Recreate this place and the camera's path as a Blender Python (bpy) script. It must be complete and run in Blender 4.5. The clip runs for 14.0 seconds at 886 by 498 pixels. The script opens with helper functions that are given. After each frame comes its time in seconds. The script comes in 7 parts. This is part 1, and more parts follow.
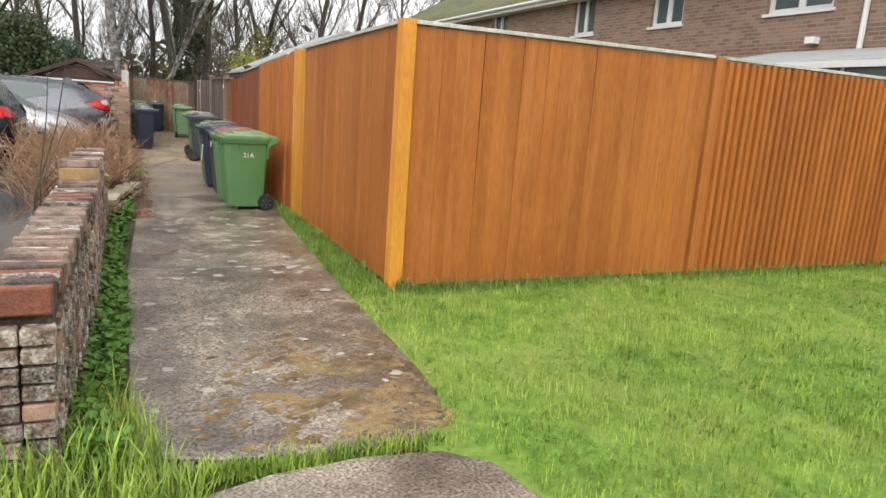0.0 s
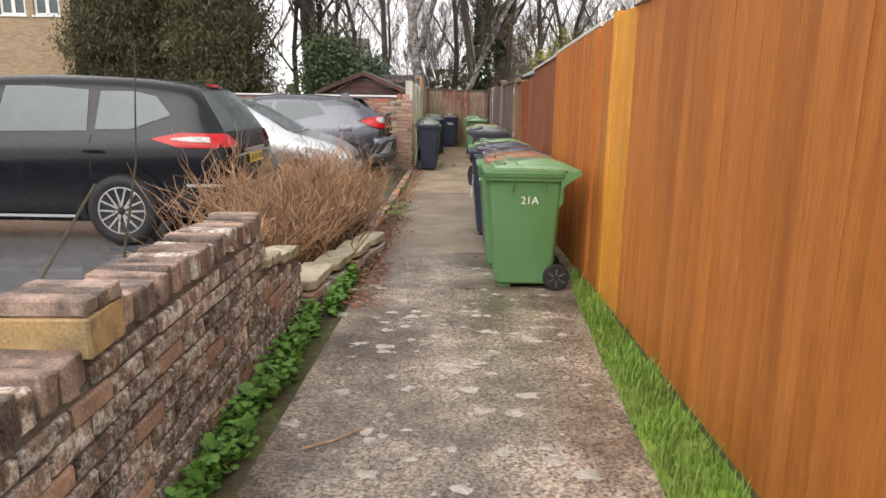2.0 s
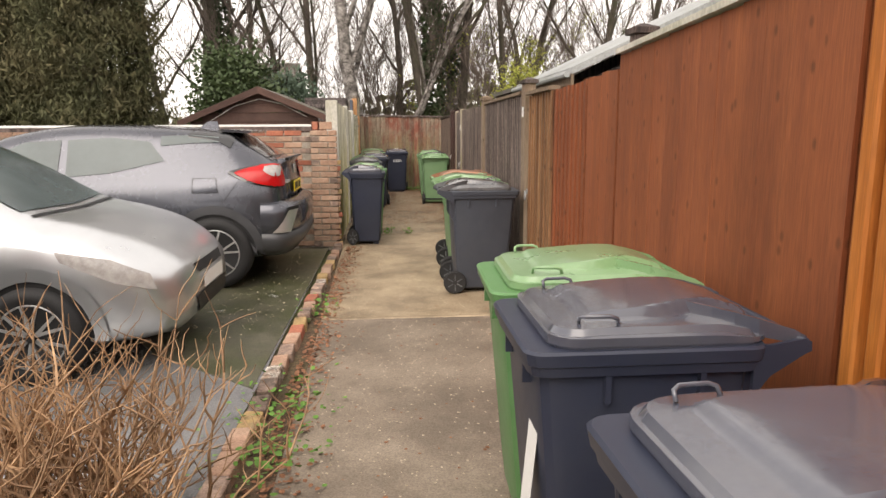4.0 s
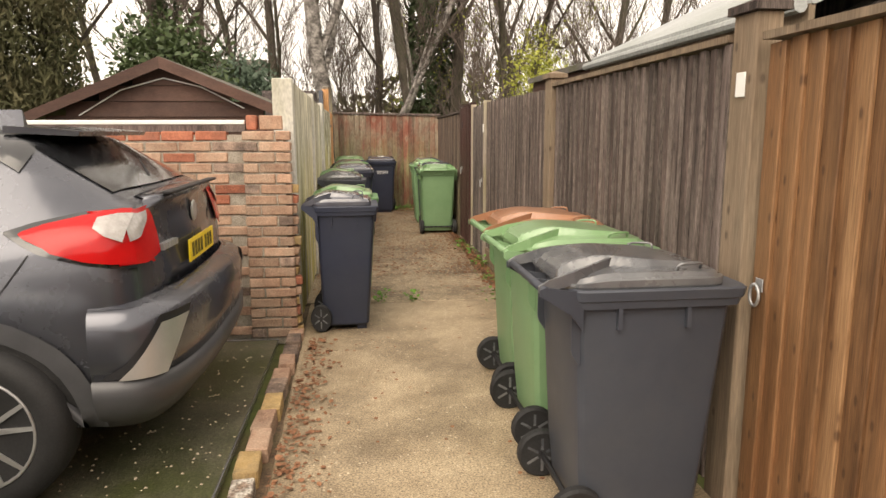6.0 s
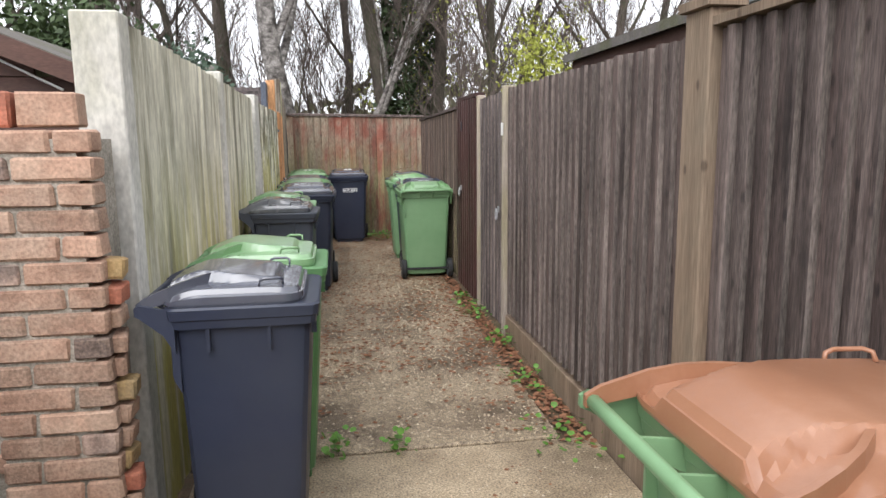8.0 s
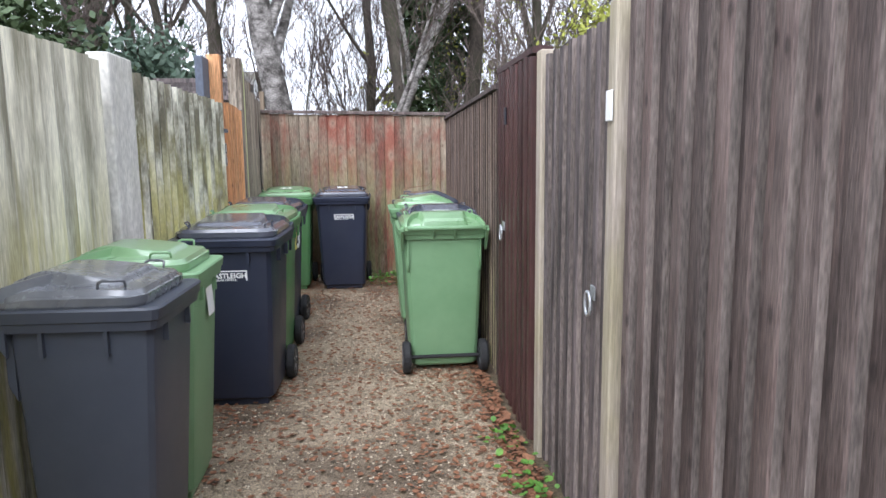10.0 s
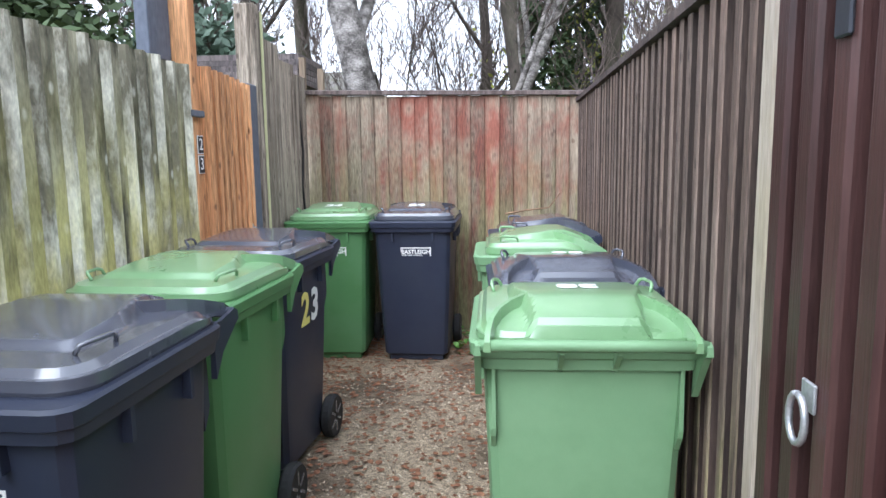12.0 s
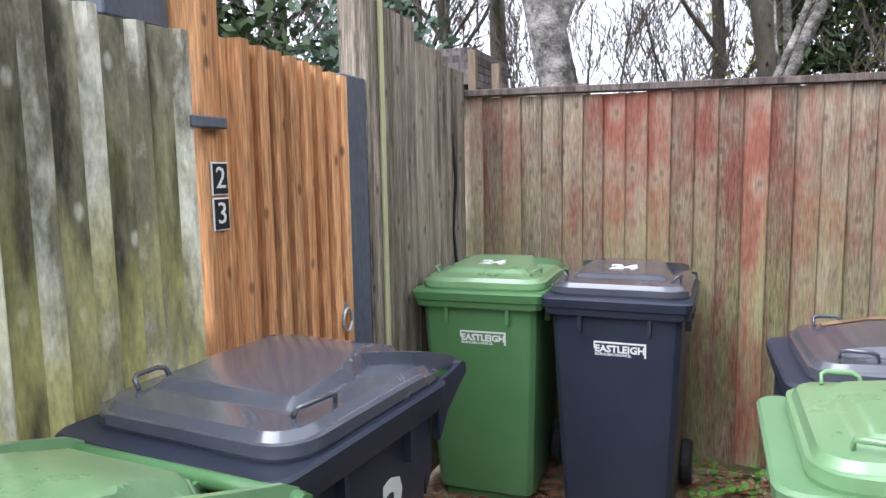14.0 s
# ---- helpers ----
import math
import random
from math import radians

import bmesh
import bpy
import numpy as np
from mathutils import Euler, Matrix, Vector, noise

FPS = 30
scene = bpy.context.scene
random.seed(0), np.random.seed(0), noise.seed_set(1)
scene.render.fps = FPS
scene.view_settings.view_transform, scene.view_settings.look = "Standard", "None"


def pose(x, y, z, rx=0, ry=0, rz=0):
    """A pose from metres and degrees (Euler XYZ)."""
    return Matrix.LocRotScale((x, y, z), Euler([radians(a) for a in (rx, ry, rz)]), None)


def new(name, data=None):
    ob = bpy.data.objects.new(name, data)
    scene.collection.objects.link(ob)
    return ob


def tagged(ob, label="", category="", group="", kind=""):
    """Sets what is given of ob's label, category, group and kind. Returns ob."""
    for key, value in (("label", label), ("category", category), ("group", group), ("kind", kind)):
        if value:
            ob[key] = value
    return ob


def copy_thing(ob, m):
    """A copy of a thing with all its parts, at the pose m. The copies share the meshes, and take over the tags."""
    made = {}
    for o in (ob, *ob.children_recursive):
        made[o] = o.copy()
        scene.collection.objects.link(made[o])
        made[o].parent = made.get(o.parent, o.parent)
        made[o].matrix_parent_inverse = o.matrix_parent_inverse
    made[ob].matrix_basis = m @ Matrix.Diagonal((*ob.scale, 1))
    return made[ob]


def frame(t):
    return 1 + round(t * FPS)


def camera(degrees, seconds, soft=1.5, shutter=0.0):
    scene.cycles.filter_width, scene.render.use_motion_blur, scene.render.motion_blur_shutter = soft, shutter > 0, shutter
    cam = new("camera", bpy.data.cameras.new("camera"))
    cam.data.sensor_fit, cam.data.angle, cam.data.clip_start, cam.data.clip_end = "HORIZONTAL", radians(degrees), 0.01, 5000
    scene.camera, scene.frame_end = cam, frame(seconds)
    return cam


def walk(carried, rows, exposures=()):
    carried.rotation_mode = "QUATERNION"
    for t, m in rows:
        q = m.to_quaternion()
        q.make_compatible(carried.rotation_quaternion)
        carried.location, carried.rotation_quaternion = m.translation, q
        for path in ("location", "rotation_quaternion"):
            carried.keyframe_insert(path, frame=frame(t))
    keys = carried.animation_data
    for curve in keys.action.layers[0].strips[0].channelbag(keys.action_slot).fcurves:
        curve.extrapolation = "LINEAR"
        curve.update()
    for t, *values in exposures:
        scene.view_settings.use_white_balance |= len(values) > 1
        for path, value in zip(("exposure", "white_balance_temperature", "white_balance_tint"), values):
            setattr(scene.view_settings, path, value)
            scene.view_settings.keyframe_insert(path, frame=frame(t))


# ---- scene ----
cam = camera(66.2, 14.0)
METRES, EYE, TILT, LEAN, TURN = 23.372, 1.473, -1.53, -0.72, -25.2
ROWS = [
    (0.0, 0.0, 0.0, 0.0, 0.59, -10.14, -3.32),
    (0.5, 0.0061, 0.0311, 0.0024, 14.91, -9.43, -2.53),
    (1.0, 0.0037, 0.0522, 0.0013, 20.5, -12.18, -1.01),
    (1.5, -0.0166, 0.1029, 0.0019, 22.69, -11.98, -0.58),
    (2.0, -0.0405, 0.1617, 0.0039, 25.33, -10.65, -0.89),
    (2.5, -0.0656, 0.2204, 0.0068, 25.62, -9.79, -0.98),
    (3.0, -0.0952, 0.2766, 0.008, 25.17, -9.34, 0.1),
    (3.5, -0.1223, 0.3319, 0.0102, 22.24, -8.54, 0.65),
    (6.0, -0.2218, 0.5263, 0.0159, 18.29, -8.12, 0.37),
    (6.5, -0.2342, 0.5539, 0.0163, 16.79, -8.41, 0.71),
    (7.0, -0.246, 0.5813, 0.0168, 15.56, -8.6, 0.9),
    (7.5, -0.255, 0.6098, 0.0174, 15.33, -8.23, 0.8),
    (8.0, -0.2655, 0.6375, 0.0182, 16.14, -7.52, 0.87),
    (10.5, -0.3046, 0.7832, 0.0197, 21.83, -6.47, 0.64),
    (11.0, -0.313, 0.8096, 0.0205, 25.59, -6.84, 0.59),
    (11.5, -0.3237, 0.8333, 0.0209, 28.04, -6.55, 0.73),
    (12.0, -0.3348, 0.855, 0.0214, 29.4, -6.24, 0.67),
    (12.5, -0.3461, 0.8736, 0.0223, 31.2, -6.05, 0.4),
    (13.0, -0.3566, 0.8902, 0.0238, 35.57, -5.72, 0.07),
    (13.5, -0.3639, 0.9064, 0.025, 41.93, -5.19, 0.0),
    (14.0, -0.3721, 0.9166, 0.0263, 46.86, -4.86, 0.41),
]
# the white balance drifts warm in the middle of the walk and cooler at its end
EXPO = [(0.0, 0.63, 6550, 10), (3.5, 0.8, 7100, 14), (6.0, 0.98, 8000, 12), (7.0, 1.11, 7350, 12), (8.0, 1.04, 6250, 11), (10.5, 1.46, 5700, 12), (12.0, 1.58, 5550, 10), (14.0, 1.43, 5800, 11)]
walk(cam, [(t, pose(0, 0, EYE, TILT, LEAN, TURN) @ pose(METRES * x, METRES * y, METRES * z, 90 + pitch, roll, yaw)) for t, x, y, z, yaw, pitch, roll in ROWS], EXPO)

# ---- light: overcast sky, a very soft sun ----
SUN_EL, SUN_AZ = 46.0, 207.0
world = bpy.data.worlds.new("overcast_sky")
scene.world = world
world.use_nodes = True
wn, wl = world.node_tree.nodes, world.node_tree.links
sky = wn.new("ShaderNodeTexSky")
sky.sky_type, sky.sun_disc = 'NISHITA', False
sky.sun_elevation, sky.sun_rotation = radians(SUN_EL), radians(SUN_AZ)
sky.air_density, sky.dust_density, sky.ozone_density = 1.0, 2.0, 1.0
grey = wn.new("ShaderNodeHueSaturation")
grey.inputs["Saturation"].default_value = 0.12
wl.new(sky.outputs[0], grey.inputs["Color"])
cloud = wn.new("ShaderNodeMix")
cloud.data_type = 'RGBA'
cloud.inputs[0].default_value = 0.7
cloud.inputs[7].default_value = (4.9, 4.92, 5.0, 1)
wl.new(grey.outputs[0], cloud.inputs[6])
wl.new(cloud.outputs[2], wn["Background"].inputs["Color"])
wn["Background"].inputs["Strength"].default_value = 0.195
sun = new("sun", bpy.data.lights.new("sun", 'SUN'))
sun.data.energy, sun.data.angle, sun.data.color = 1.1, radians(50), (1.0, 0.97, 0.93)
sun.matrix_world = pose(0, 0, 20, 90 - SUN_EL, 0, 180 - SUN_AZ)


# ---- materials ----
def mat(name, c1, c2, scale=(1, 1, 1), size=6.0, rough=0.85, bump=0.3, fine=90.0, stain=None, stain_size=1.2, stain_amount=0.5, rnd=0.12,
        metal=0.0, coat=0.0, spec=0.4, speck=0.3, ramp_at=(0.3, 0.7), algae=None, algae_top=1.0, knots=None, alt=None):
    """A surface with grain between c1 and c2, broad stains, fine relief and a difference from piece to piece."""
    m = bpy.data.materials.new(name)
    m.use_nodes = True
    n, l = m.node_tree.nodes, m.node_tree.links
    b = n["Principled BSDF"]
    geo, info = n.new("ShaderNodeNewGeometry"), n.new("ShaderNodeObjectInfo")
    off = n.new("ShaderNodeVectorMath")
    off.operation = 'MULTIPLY_ADD'
    comb = n.new("ShaderNodeCombineXYZ")
    for i in range(3):
        l.new(info.outputs["Random"], comb.inputs[i])
    off.inputs[1].default_value = (7.3, 5.1, 9.7)
    l.new(comb.outputs[0], off.inputs[0])
    l.new(geo.outputs["Position"], off.inputs[2])
    mp = n.new("ShaderNodeMapping")
    mp.inputs["Scale"].default_value = scale
    l.new(off.outputs[0], mp.inputs["Vector"])
    n1 = n.new("ShaderNodeTexNoise")
    n1.inputs["Scale"].default_value, n1.inputs["Detail"].default_value, n1.inputs["Roughness"].default_value = size, 6.0, 0.65
    l.new(mp.outputs[0], n1.inputs["Vector"])
    ramp = n.new("ShaderNodeValToRGB")
    ramp.color_ramp.elements[0].position, ramp.color_ramp.elements[1].position = ramp_at
    ramp.color_ramp.elements[0].color, ramp.color_ramp.elements[1].color = (*c1, 1), (*c2, 1)
    l.new(n1.outputs["Fac"], ramp.inputs[0])
    out = ramp.outputs[0]

    def over(colour, fac_socket):
        mix = n.new("ShaderNodeMix")
        mix.data_type = 'RGBA'
        l.new(fac_socket, mix.inputs[0])
        l.new(out, mix.inputs[6])
        mix.inputs[7].default_value = (*colour, 1)
        return mix.outputs[2]

    def maths(op, a, bb, clamp=False):
        k = n.new("ShaderNodeMath")
        k.operation, k.use_clamp = op, clamp
        for i, v in enumerate((a, bb)):
            if isinstance(v, (int, float)):
                k.inputs[i].default_value = v
            else:
                l.new(v, k.inputs[i])
        return k.outputs[0]

    if stain:
        n2 = n.new("ShaderNodeTexNoise")
        n2.inputs["Scale"].default_value, n2.inputs["Detail"].default_value, n2.inputs["Roughness"].default_value = stain_size, 5.0, 0.7
        mp2 = n.new("ShaderNodeMapping")
        mp2.inputs["Scale"].default_value = tuple(max(s, 0.25) if s < 1 else 1 for s in scale)
        l.new(geo.outputs["Position"], mp2.inputs["Vector"])
        l.new(mp2.outputs[0], n2.inputs["Vector"])
        f = maths('MULTIPLY', maths('MULTIPLY', maths('SUBTRACT', n2.outputs["Fac"], 0.45, True), 6.0, True), stain_amount)
        out = over(stain, f)
    if alt:
        f = maths('MULTIPLY', maths('GREATER_THAN', maths('FRACT', maths('MULTIPLY', info.outputs["Random"], 7.31), 0.0), 0.58), maths('MULTIPLY', maths('SUBTRACT', n1.outputs["Fac"], 0.42, True), 4.5, True))
        out = over(alt, f)
    if knots:
        vo = n.new("ShaderNodeTexVoronoi")
        vo.voronoi_dimensions = '2D'
        vo.inputs["Scale"].default_value = 1.0
        sp, cb = n.new("ShaderNodeSeparateXYZ"), n.new("ShaderNodeCombineXYZ")
        l.new(off.outputs[0], sp.inputs[0])
        l.new(maths('MULTIPLY', maths('ADD', sp.outputs[0], sp.outputs[1]), 6.0), cb.inputs[0])
        l.new(maths('MULTIPLY', sp.outputs[2], 3.6), cb.inputs[1])
        l.new(cb.outputs[0], vo.inputs["Vector"])
        halo = maths('MULTIPLY', maths('MULTIPLY', maths('SUBTRACT', 0.26, vo.outputs["Distance"], True), 5.0, True), 0.55)
        out = over(tuple(0.5 * (u + v) for u, v in zip(c1, c2)), halo)
        f = maths('MULTIPLY', maths('MULTIPLY', maths('SUBTRACT', 0.085, vo.outputs["Distance"], True), 20.0, True), 0.7)
        out = over(knots, f)
    if algae:
        sep = n.new("ShaderNodeSeparateXYZ")
        l.new(geo.outputs["Position"], sep.inputs[0])
        n3 = n.new("ShaderNodeTexNoise")
        n3.inputs["Scale"].default_value, n3.inputs["Detail"].default_value = 3.0, 6.0
        l.new(mp.outputs[0], n3.inputs["Vector"])
        h = maths('MULTIPLY', maths('SUBTRACT', algae_top, sep.outputs[2], True), 1.3, True)
        f = maths('MULTIPLY', maths('MULTIPLY', maths('SUBTRACT', n3.outputs["Fac"], 0.38, True), 5.0, True), h)
        out = over(algae, f)
    hs = n.new("ShaderNodeHueSaturation")
    l.new(out, hs.inputs["Color"])
    n4 = n.new("ShaderNodeTexNoise")
    n4.inputs["Scale"].default_value, n4.inputs["Detail"].default_value = fine, 4.0
    l.new(mp.outputs[0], n4.inputs["Vector"])
    grainy = maths('MULTIPLY', maths('SUBTRACT', n4.outputs["Fac"], 0.5), 3.0 * speck)
    l.new(maths('MAXIMUM', maths('ADD', maths('ADD', maths('MULTIPLY', info.outputs["Random"], 2 * rnd), 1 - rnd), grainy), 0.1), hs.inputs["Value"])
    l.new(hs.outputs[0], b.inputs["Base Color"])
    b.inputs["Metallic"].default_value, b.inputs["Specular IOR Level"].default_value = metal, spec
    b.inputs["Coat Weight"].default_value = coat
    b.inputs["Coat Roughness"].default_value = 0.1
    rr = maths('ADD', maths('MULTIPLY', n1.outputs["Fac"], 0.25), rough - 0.125, True)
    l.new(rr, b.inputs["Roughness"])
    if bump:
        bp = n.new("ShaderNodeBump")
        bp.inputs["Strength"].default_value, bp.inputs["Distance"].default_value = bump, 0.004
        l.new(maths('ADD', n4.outputs["Fac"], maths('MULTIPLY', n1.outputs["Fac"], 1.5)), bp.inputs["Height"])
        l.new(bp.outputs[0], b.inputs["Normal"])
    return m


GRAIN = (6.0, 6.0, 0.35)
M = {}
M["orange"] = mat("orange_stained_timber", (0.35, 0.108, 0.018), (0.50, 0.175, 0.034), GRAIN, 2.2, 0.6, 0.25, 30, (0.30, 0.088, 0.018), 0.9, 0.6, 0.08, alt=(0.46, 0.165, 0.038), knots=(0.40, 0.15, 0.032))
M["amber"] = mat("amber_new_timber", (0.62, 0.25, 0.028), (0.80, 0.37, 0.05), GRAIN, 2.2, 0.6, 0.25, 30, (0.50, 0.19, 0.028), 1.2, 0.6, 0.1, knots=(0.55, 0.23, 0.04))
M["redbrown"] = mat("red_brown_timber", (0.20, 0.055, 0.02), (0.30, 0.095, 0.035), GRAIN, 3.0, 0.7, 0.25, 30, (0.15, 0.045, 0.02), 1.0, 0.5, 0.12, knots=(0.1, 0.03, 0.01))
M["brown"] = mat("brown_weathered_timber", (0.09, 0.042, 0.020), (0.31, 0.165, 0.08), GRAIN, 1.6, 0.55, 0.4, 30, (0.22, 0.10, 0.045), 1.5, 0.5, 0.25, speck=0.5, alt=(0.34, 0.195, 0.10), knots=(0.05, 0.022, 0.012))
M["dark"] = mat("dark_weathered_timber", (0.029, 0.020, 0.018), (0.14, 0.099, 0.088), (9.0, 9.0, 0.8), 2.0, 0.75, 0.6, 30, (0.165, 0.13, 0.118), 1.8, 0.45, 0.3, speck=0.7, alt=(0.155, 0.122, 0.11), knots=(0.018, 0.013, 0.012), ramp_at=(0.36, 0.68))
M["greybrown"] = mat("grey_brown_timber", (0.030, 0.024, 0.024), (0.155, 0.125, 0.121), (10.0, 10.0, 0.8), 2.2, 0.65, 0.5, 30, (0.10, 0.08, 0.075), 1.8, 0.5, 0.36, speck=0.7, alt=(0.18, 0.148, 0.14), knots=(0.018, 0.013, 0.012), ramp_at=(0.36, 0.66))
M["ridgebrown"] = mat("warm_brown_ridged_timber", (0.055, 0.037, 0.03), (0.24, 0.178, 0.145), (9.0, 9.0, 0.7), 2.0, 0.75, 0.55, 30, (0.15, 0.095, 0.07), 1.8, 0.5, 0.25, speck=0.6, algae=(0.36, 0.32, 0.16), algae_top=1.0, knots=(0.03, 0.02, 0.016))
M["plum"] = mat("dark_plum_painted_timber", (0.026, 0.011, 0.010), (0.068, 0.029, 0.026), GRAIN, 2.4, 0.45, 0.3, 30, (0.085, 0.045, 0.04), 1.4, 0.45, 0.25, speck=0.4)
M["pale"] = mat("pale_silvered_timber", (0.26, 0.24, 0.17), (0.76, 0.72, 0.58), (5, 5, 0.5), 1.8, 0.88, 0.35, 40, (0.16, 0.15, 0.10), 2.4, 0.4, 0.2, ramp_at=(0.36, 0.56), algae=(0.46, 0.41, 0.13), algae_top=1.4)
# olive stain and algae, with the grooves' shade painted in as a darker tone
M["olive"] = mat("olive_stain_and_groove_shade", (0.055, 0.05, 0.034), (0.36, 0.335, 0.235), (3.5, 3.5, 0.9), 1.9, 0.9, 0.4, 40, None, 1.3, 0.0, 0.2, ramp_at=(0.44, 0.62), algae=(0.52, 0.475, 0.18), algae_top=1.65, knots=(0.62, 0.60, 0.52))
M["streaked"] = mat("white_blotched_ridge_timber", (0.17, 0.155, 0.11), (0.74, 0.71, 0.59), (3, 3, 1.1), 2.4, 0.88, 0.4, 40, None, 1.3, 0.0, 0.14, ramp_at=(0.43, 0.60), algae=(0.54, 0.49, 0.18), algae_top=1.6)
M["post"] = mat("weathered_post_timber", (0.13, 0.09, 0.06), (0.28, 0.205, 0.145), GRAIN, 2.4, 0.85, 0.3, 30, (0.20, 0.165, 0.12), 1.2, 0.5, 0.12, speck=0.4, knots=(0.07, 0.05, 0.035))
M["oldgrey"] = mat("rough_grey_split_timber", (0.085, 0.064, 0.046), (0.44, 0.37, 0.295), (9.0, 9.0, 0.45), 2.6, 0.9, 0.6, 30, (0.20, 0.175, 0.13), 1.5, 0.6, 0.15, speck=0.8, ramp_at=(0.36, 0.62), knots=(0.05, 0.04, 0.03))
M["strip"] = mat("yellow_green_batten", (0.42, 0.42, 0.22), (0.62, 0.62, 0.36), (5, 5, 0.4), 2.0, 0.85, 0.3, 40, (0.30, 0.27, 0.16), 1.6, 0.5, 0.05)
M["edge"] = mat("pale_board_edge", (0.085, 0.07, 0.064), (0.28, 0.23, 0.203), (5.0, 5.0, 0.8), 2.0, 0.85, 0.4, 40, (0.10, 0.085, 0.075), 2.0, 0.5, 0.2, speck=0.6)
M["hinge"] = mat("dark_painted_steel", (0.03, 0.032, 0.04), (0.05, 0.053, 0.065), (1, 1, 1), 9.0, 0.45, 0.1, 90, None, 1, 0, 0.0, metal=0.4, speck=0.1)
# dark brown for recessed board faces: their shade is painted as wood colour
M["recess_shade"] = mat("dark_brown_recess_shade", (0.022, 0.015, 0.012), (0.075, 0.05, 0.04), (9.0, 9.0, 0.7), 2.0, 0.8, 0.4, 30, None, 1, 0, 0.2, speck=0.5)
M["palepost"] = mat("pale_concrete_post", (0.46, 0.44, 0.40), (0.68, 0.655, 0.60), (1, 1, 0.5), 8.0, 0.9, 0.3, 60, (0.38, 0.37, 0.26), 1.5, 0.5, 0.05)
M["back"] = mat("red_streaked_old_timber", (0.12, 0.085, 0.06), (0.40, 0.325, 0.24), (6.0, 6.0, 0.6), 2.0, 0.85, 0.35, 30, (0.19, 0.052, 0.034), 2.4, 0.85, 0.3, speck=0.6, alt=(0.17, 0.055, 0.036), algae=(0.22, 0.20, 0.10), algae_top=1.5, knots=(0.12, 0.07, 0.05))
M["cedar"] = mat("new_cedar_timber", (0.34, 0.13, 0.046), (0.72, 0.40, 0.19), GRAIN, 2.0, 0.6, 0.3, 30, None, 1, 0, 0.2, speck=0.8, knots=(0.06, 0.024, 0.012))
M["blue"] = mat("slate_blue_painted_timber", (0.075, 0.085, 0.115), (0.11, 0.125, 0.16), (1, 1, 0.4), 6.0, 0.65, 0.2, 60, (0.15, 0.15, 0.16), 3, 0.4, 0.05)
M["concrete"] = mat("weathered_path_concrete", (0.112, 0.087, 0.063), (0.36, 0.30, 0.235), (1, 1, 1), 3.0, 0.32, 0.6, 70, (0.06, 0.047, 0.036), 1.0, 0.8, 0.04, spec=0.7, speck=1.6)
M["aggregate"] = mat("exposed_aggregate_path", (0.16, 0.118, 0.078), (0.46, 0.365, 0.25), (1, 1, 1), 45.0, 0.5, 0.9, 160, (0.075, 0.05, 0.032), 1.3, 0.8, 0.03, speck=1.3)
M["tanconcrete"] = mat("tan_dusty_concrete", (0.24, 0.18, 0.115), (0.46, 0.365, 0.25), (1, 1, 1), 3.0, 0.55, 0.5, 110, (0.14, 0.105, 0.07), 1.1, 0.7, 0.03, speck=1.0)
M["greyconcrete"] = mat("smooth_grey_brown_concrete", (0.165, 0.13, 0.098), (0.30, 0.245, 0.19), (1, 1, 1), 2.2, 0.5, 0.35, 110, (0.115, 0.09, 0.068), 0.9, 0.7, 0.03, speck=0.45)
# base and pale patches lightened: reflected sky is painted into the wet asphalt
M["asphalt"] = mat("wet_asphalt_with_sky_sheen", (0.10, 0.10, 0.105), (0.20, 0.20, 0.205), (1, 1, 1), 1.6, 0.2, 0.15, 150, (0.24, 0.24, 0.24), 0.5, 0.6, 0.0, spec=0.9, coat=0.5, speck=0.5)
M["mossground"] = mat("wet_mossy_concrete", (0.045, 0.045, 0.028), (0.16, 0.15, 0.105), (1, 1, 1), 3.5, 0.35, 0.4, 90, (0.055, 0.065, 0.022), 1.8, 0.8, 0.0, spec=0.6, speck=0.8)
M["soil"] = mat("soil_and_turf", (0.06, 0.075, 0.02), (0.11, 0.13, 0.035), (1, 1, 1), 8.0, 0.95, 0.6, 60, (0.09, 0.06, 0.035), 1.5, 0.6, 0.0)
M["humus"] = mat("brown_leaf_mould", (0.05, 0.033, 0.02), (0.16, 0.105, 0.065), (1, 1, 1), 14.0, 0.9, 0.9, 90, (0.07, 0.075, 0.03), 2.5, 0.5, 0.0, speck=0.8)
M["verge"] = mat("weedy_damp_soil", (0.045, 0.038, 0.02), (0.10, 0.12, 0.03), (1, 1, 1), 12.0, 0.9, 0.8, 90, (0.05, 0.036, 0.022), 2.5, 0.7, 0.0, speck=0.6)
M["cladding"] = mat("grey_plastic_cladding", (0.05, 0.051, 0.056), (0.065, 0.066, 0.072), (1, 1, 1), 9.0, 0.4, 0.1, 200, None, 1, 0, 0.0, spec=0.5, speck=0.05)
M["grain"] = mat("brown_gravel_grains", (0.20, 0.15, 0.10), (0.60, 0.52, 0.40), (1, 1, 1), 40.0, 0.8, 0.2, 90, None, 1, 0, 0.1)
M["turf"] = mat("short_turf", (0.08, 0.17, 0.02), (0.22, 0.34, 0.05), (1, 1, 1), 9.0, 0.9, 0.8, 120, (0.27, 0.30, 0.08), 1.4, 0.6, 0.0)
M["blade"] = mat("grass_blades", (0.06, 0.15, 0.015), (0.40, 0.56, 0.08), (1, 1, 1), 5.0, 0.7, 0.0, 50, (0.40, 0.45, 0.11), 1.6, 0.6, 0.0)
M["tuft"] = mat("dark_grass_tufts", (0.06, 0.14, 0.018), (0.22, 0.37, 0.05), (1, 1, 1), 10.0, 0.7, 0.0, 50, (0.20, 0.22, 0.06), 2.6, 0.6, 0.0)
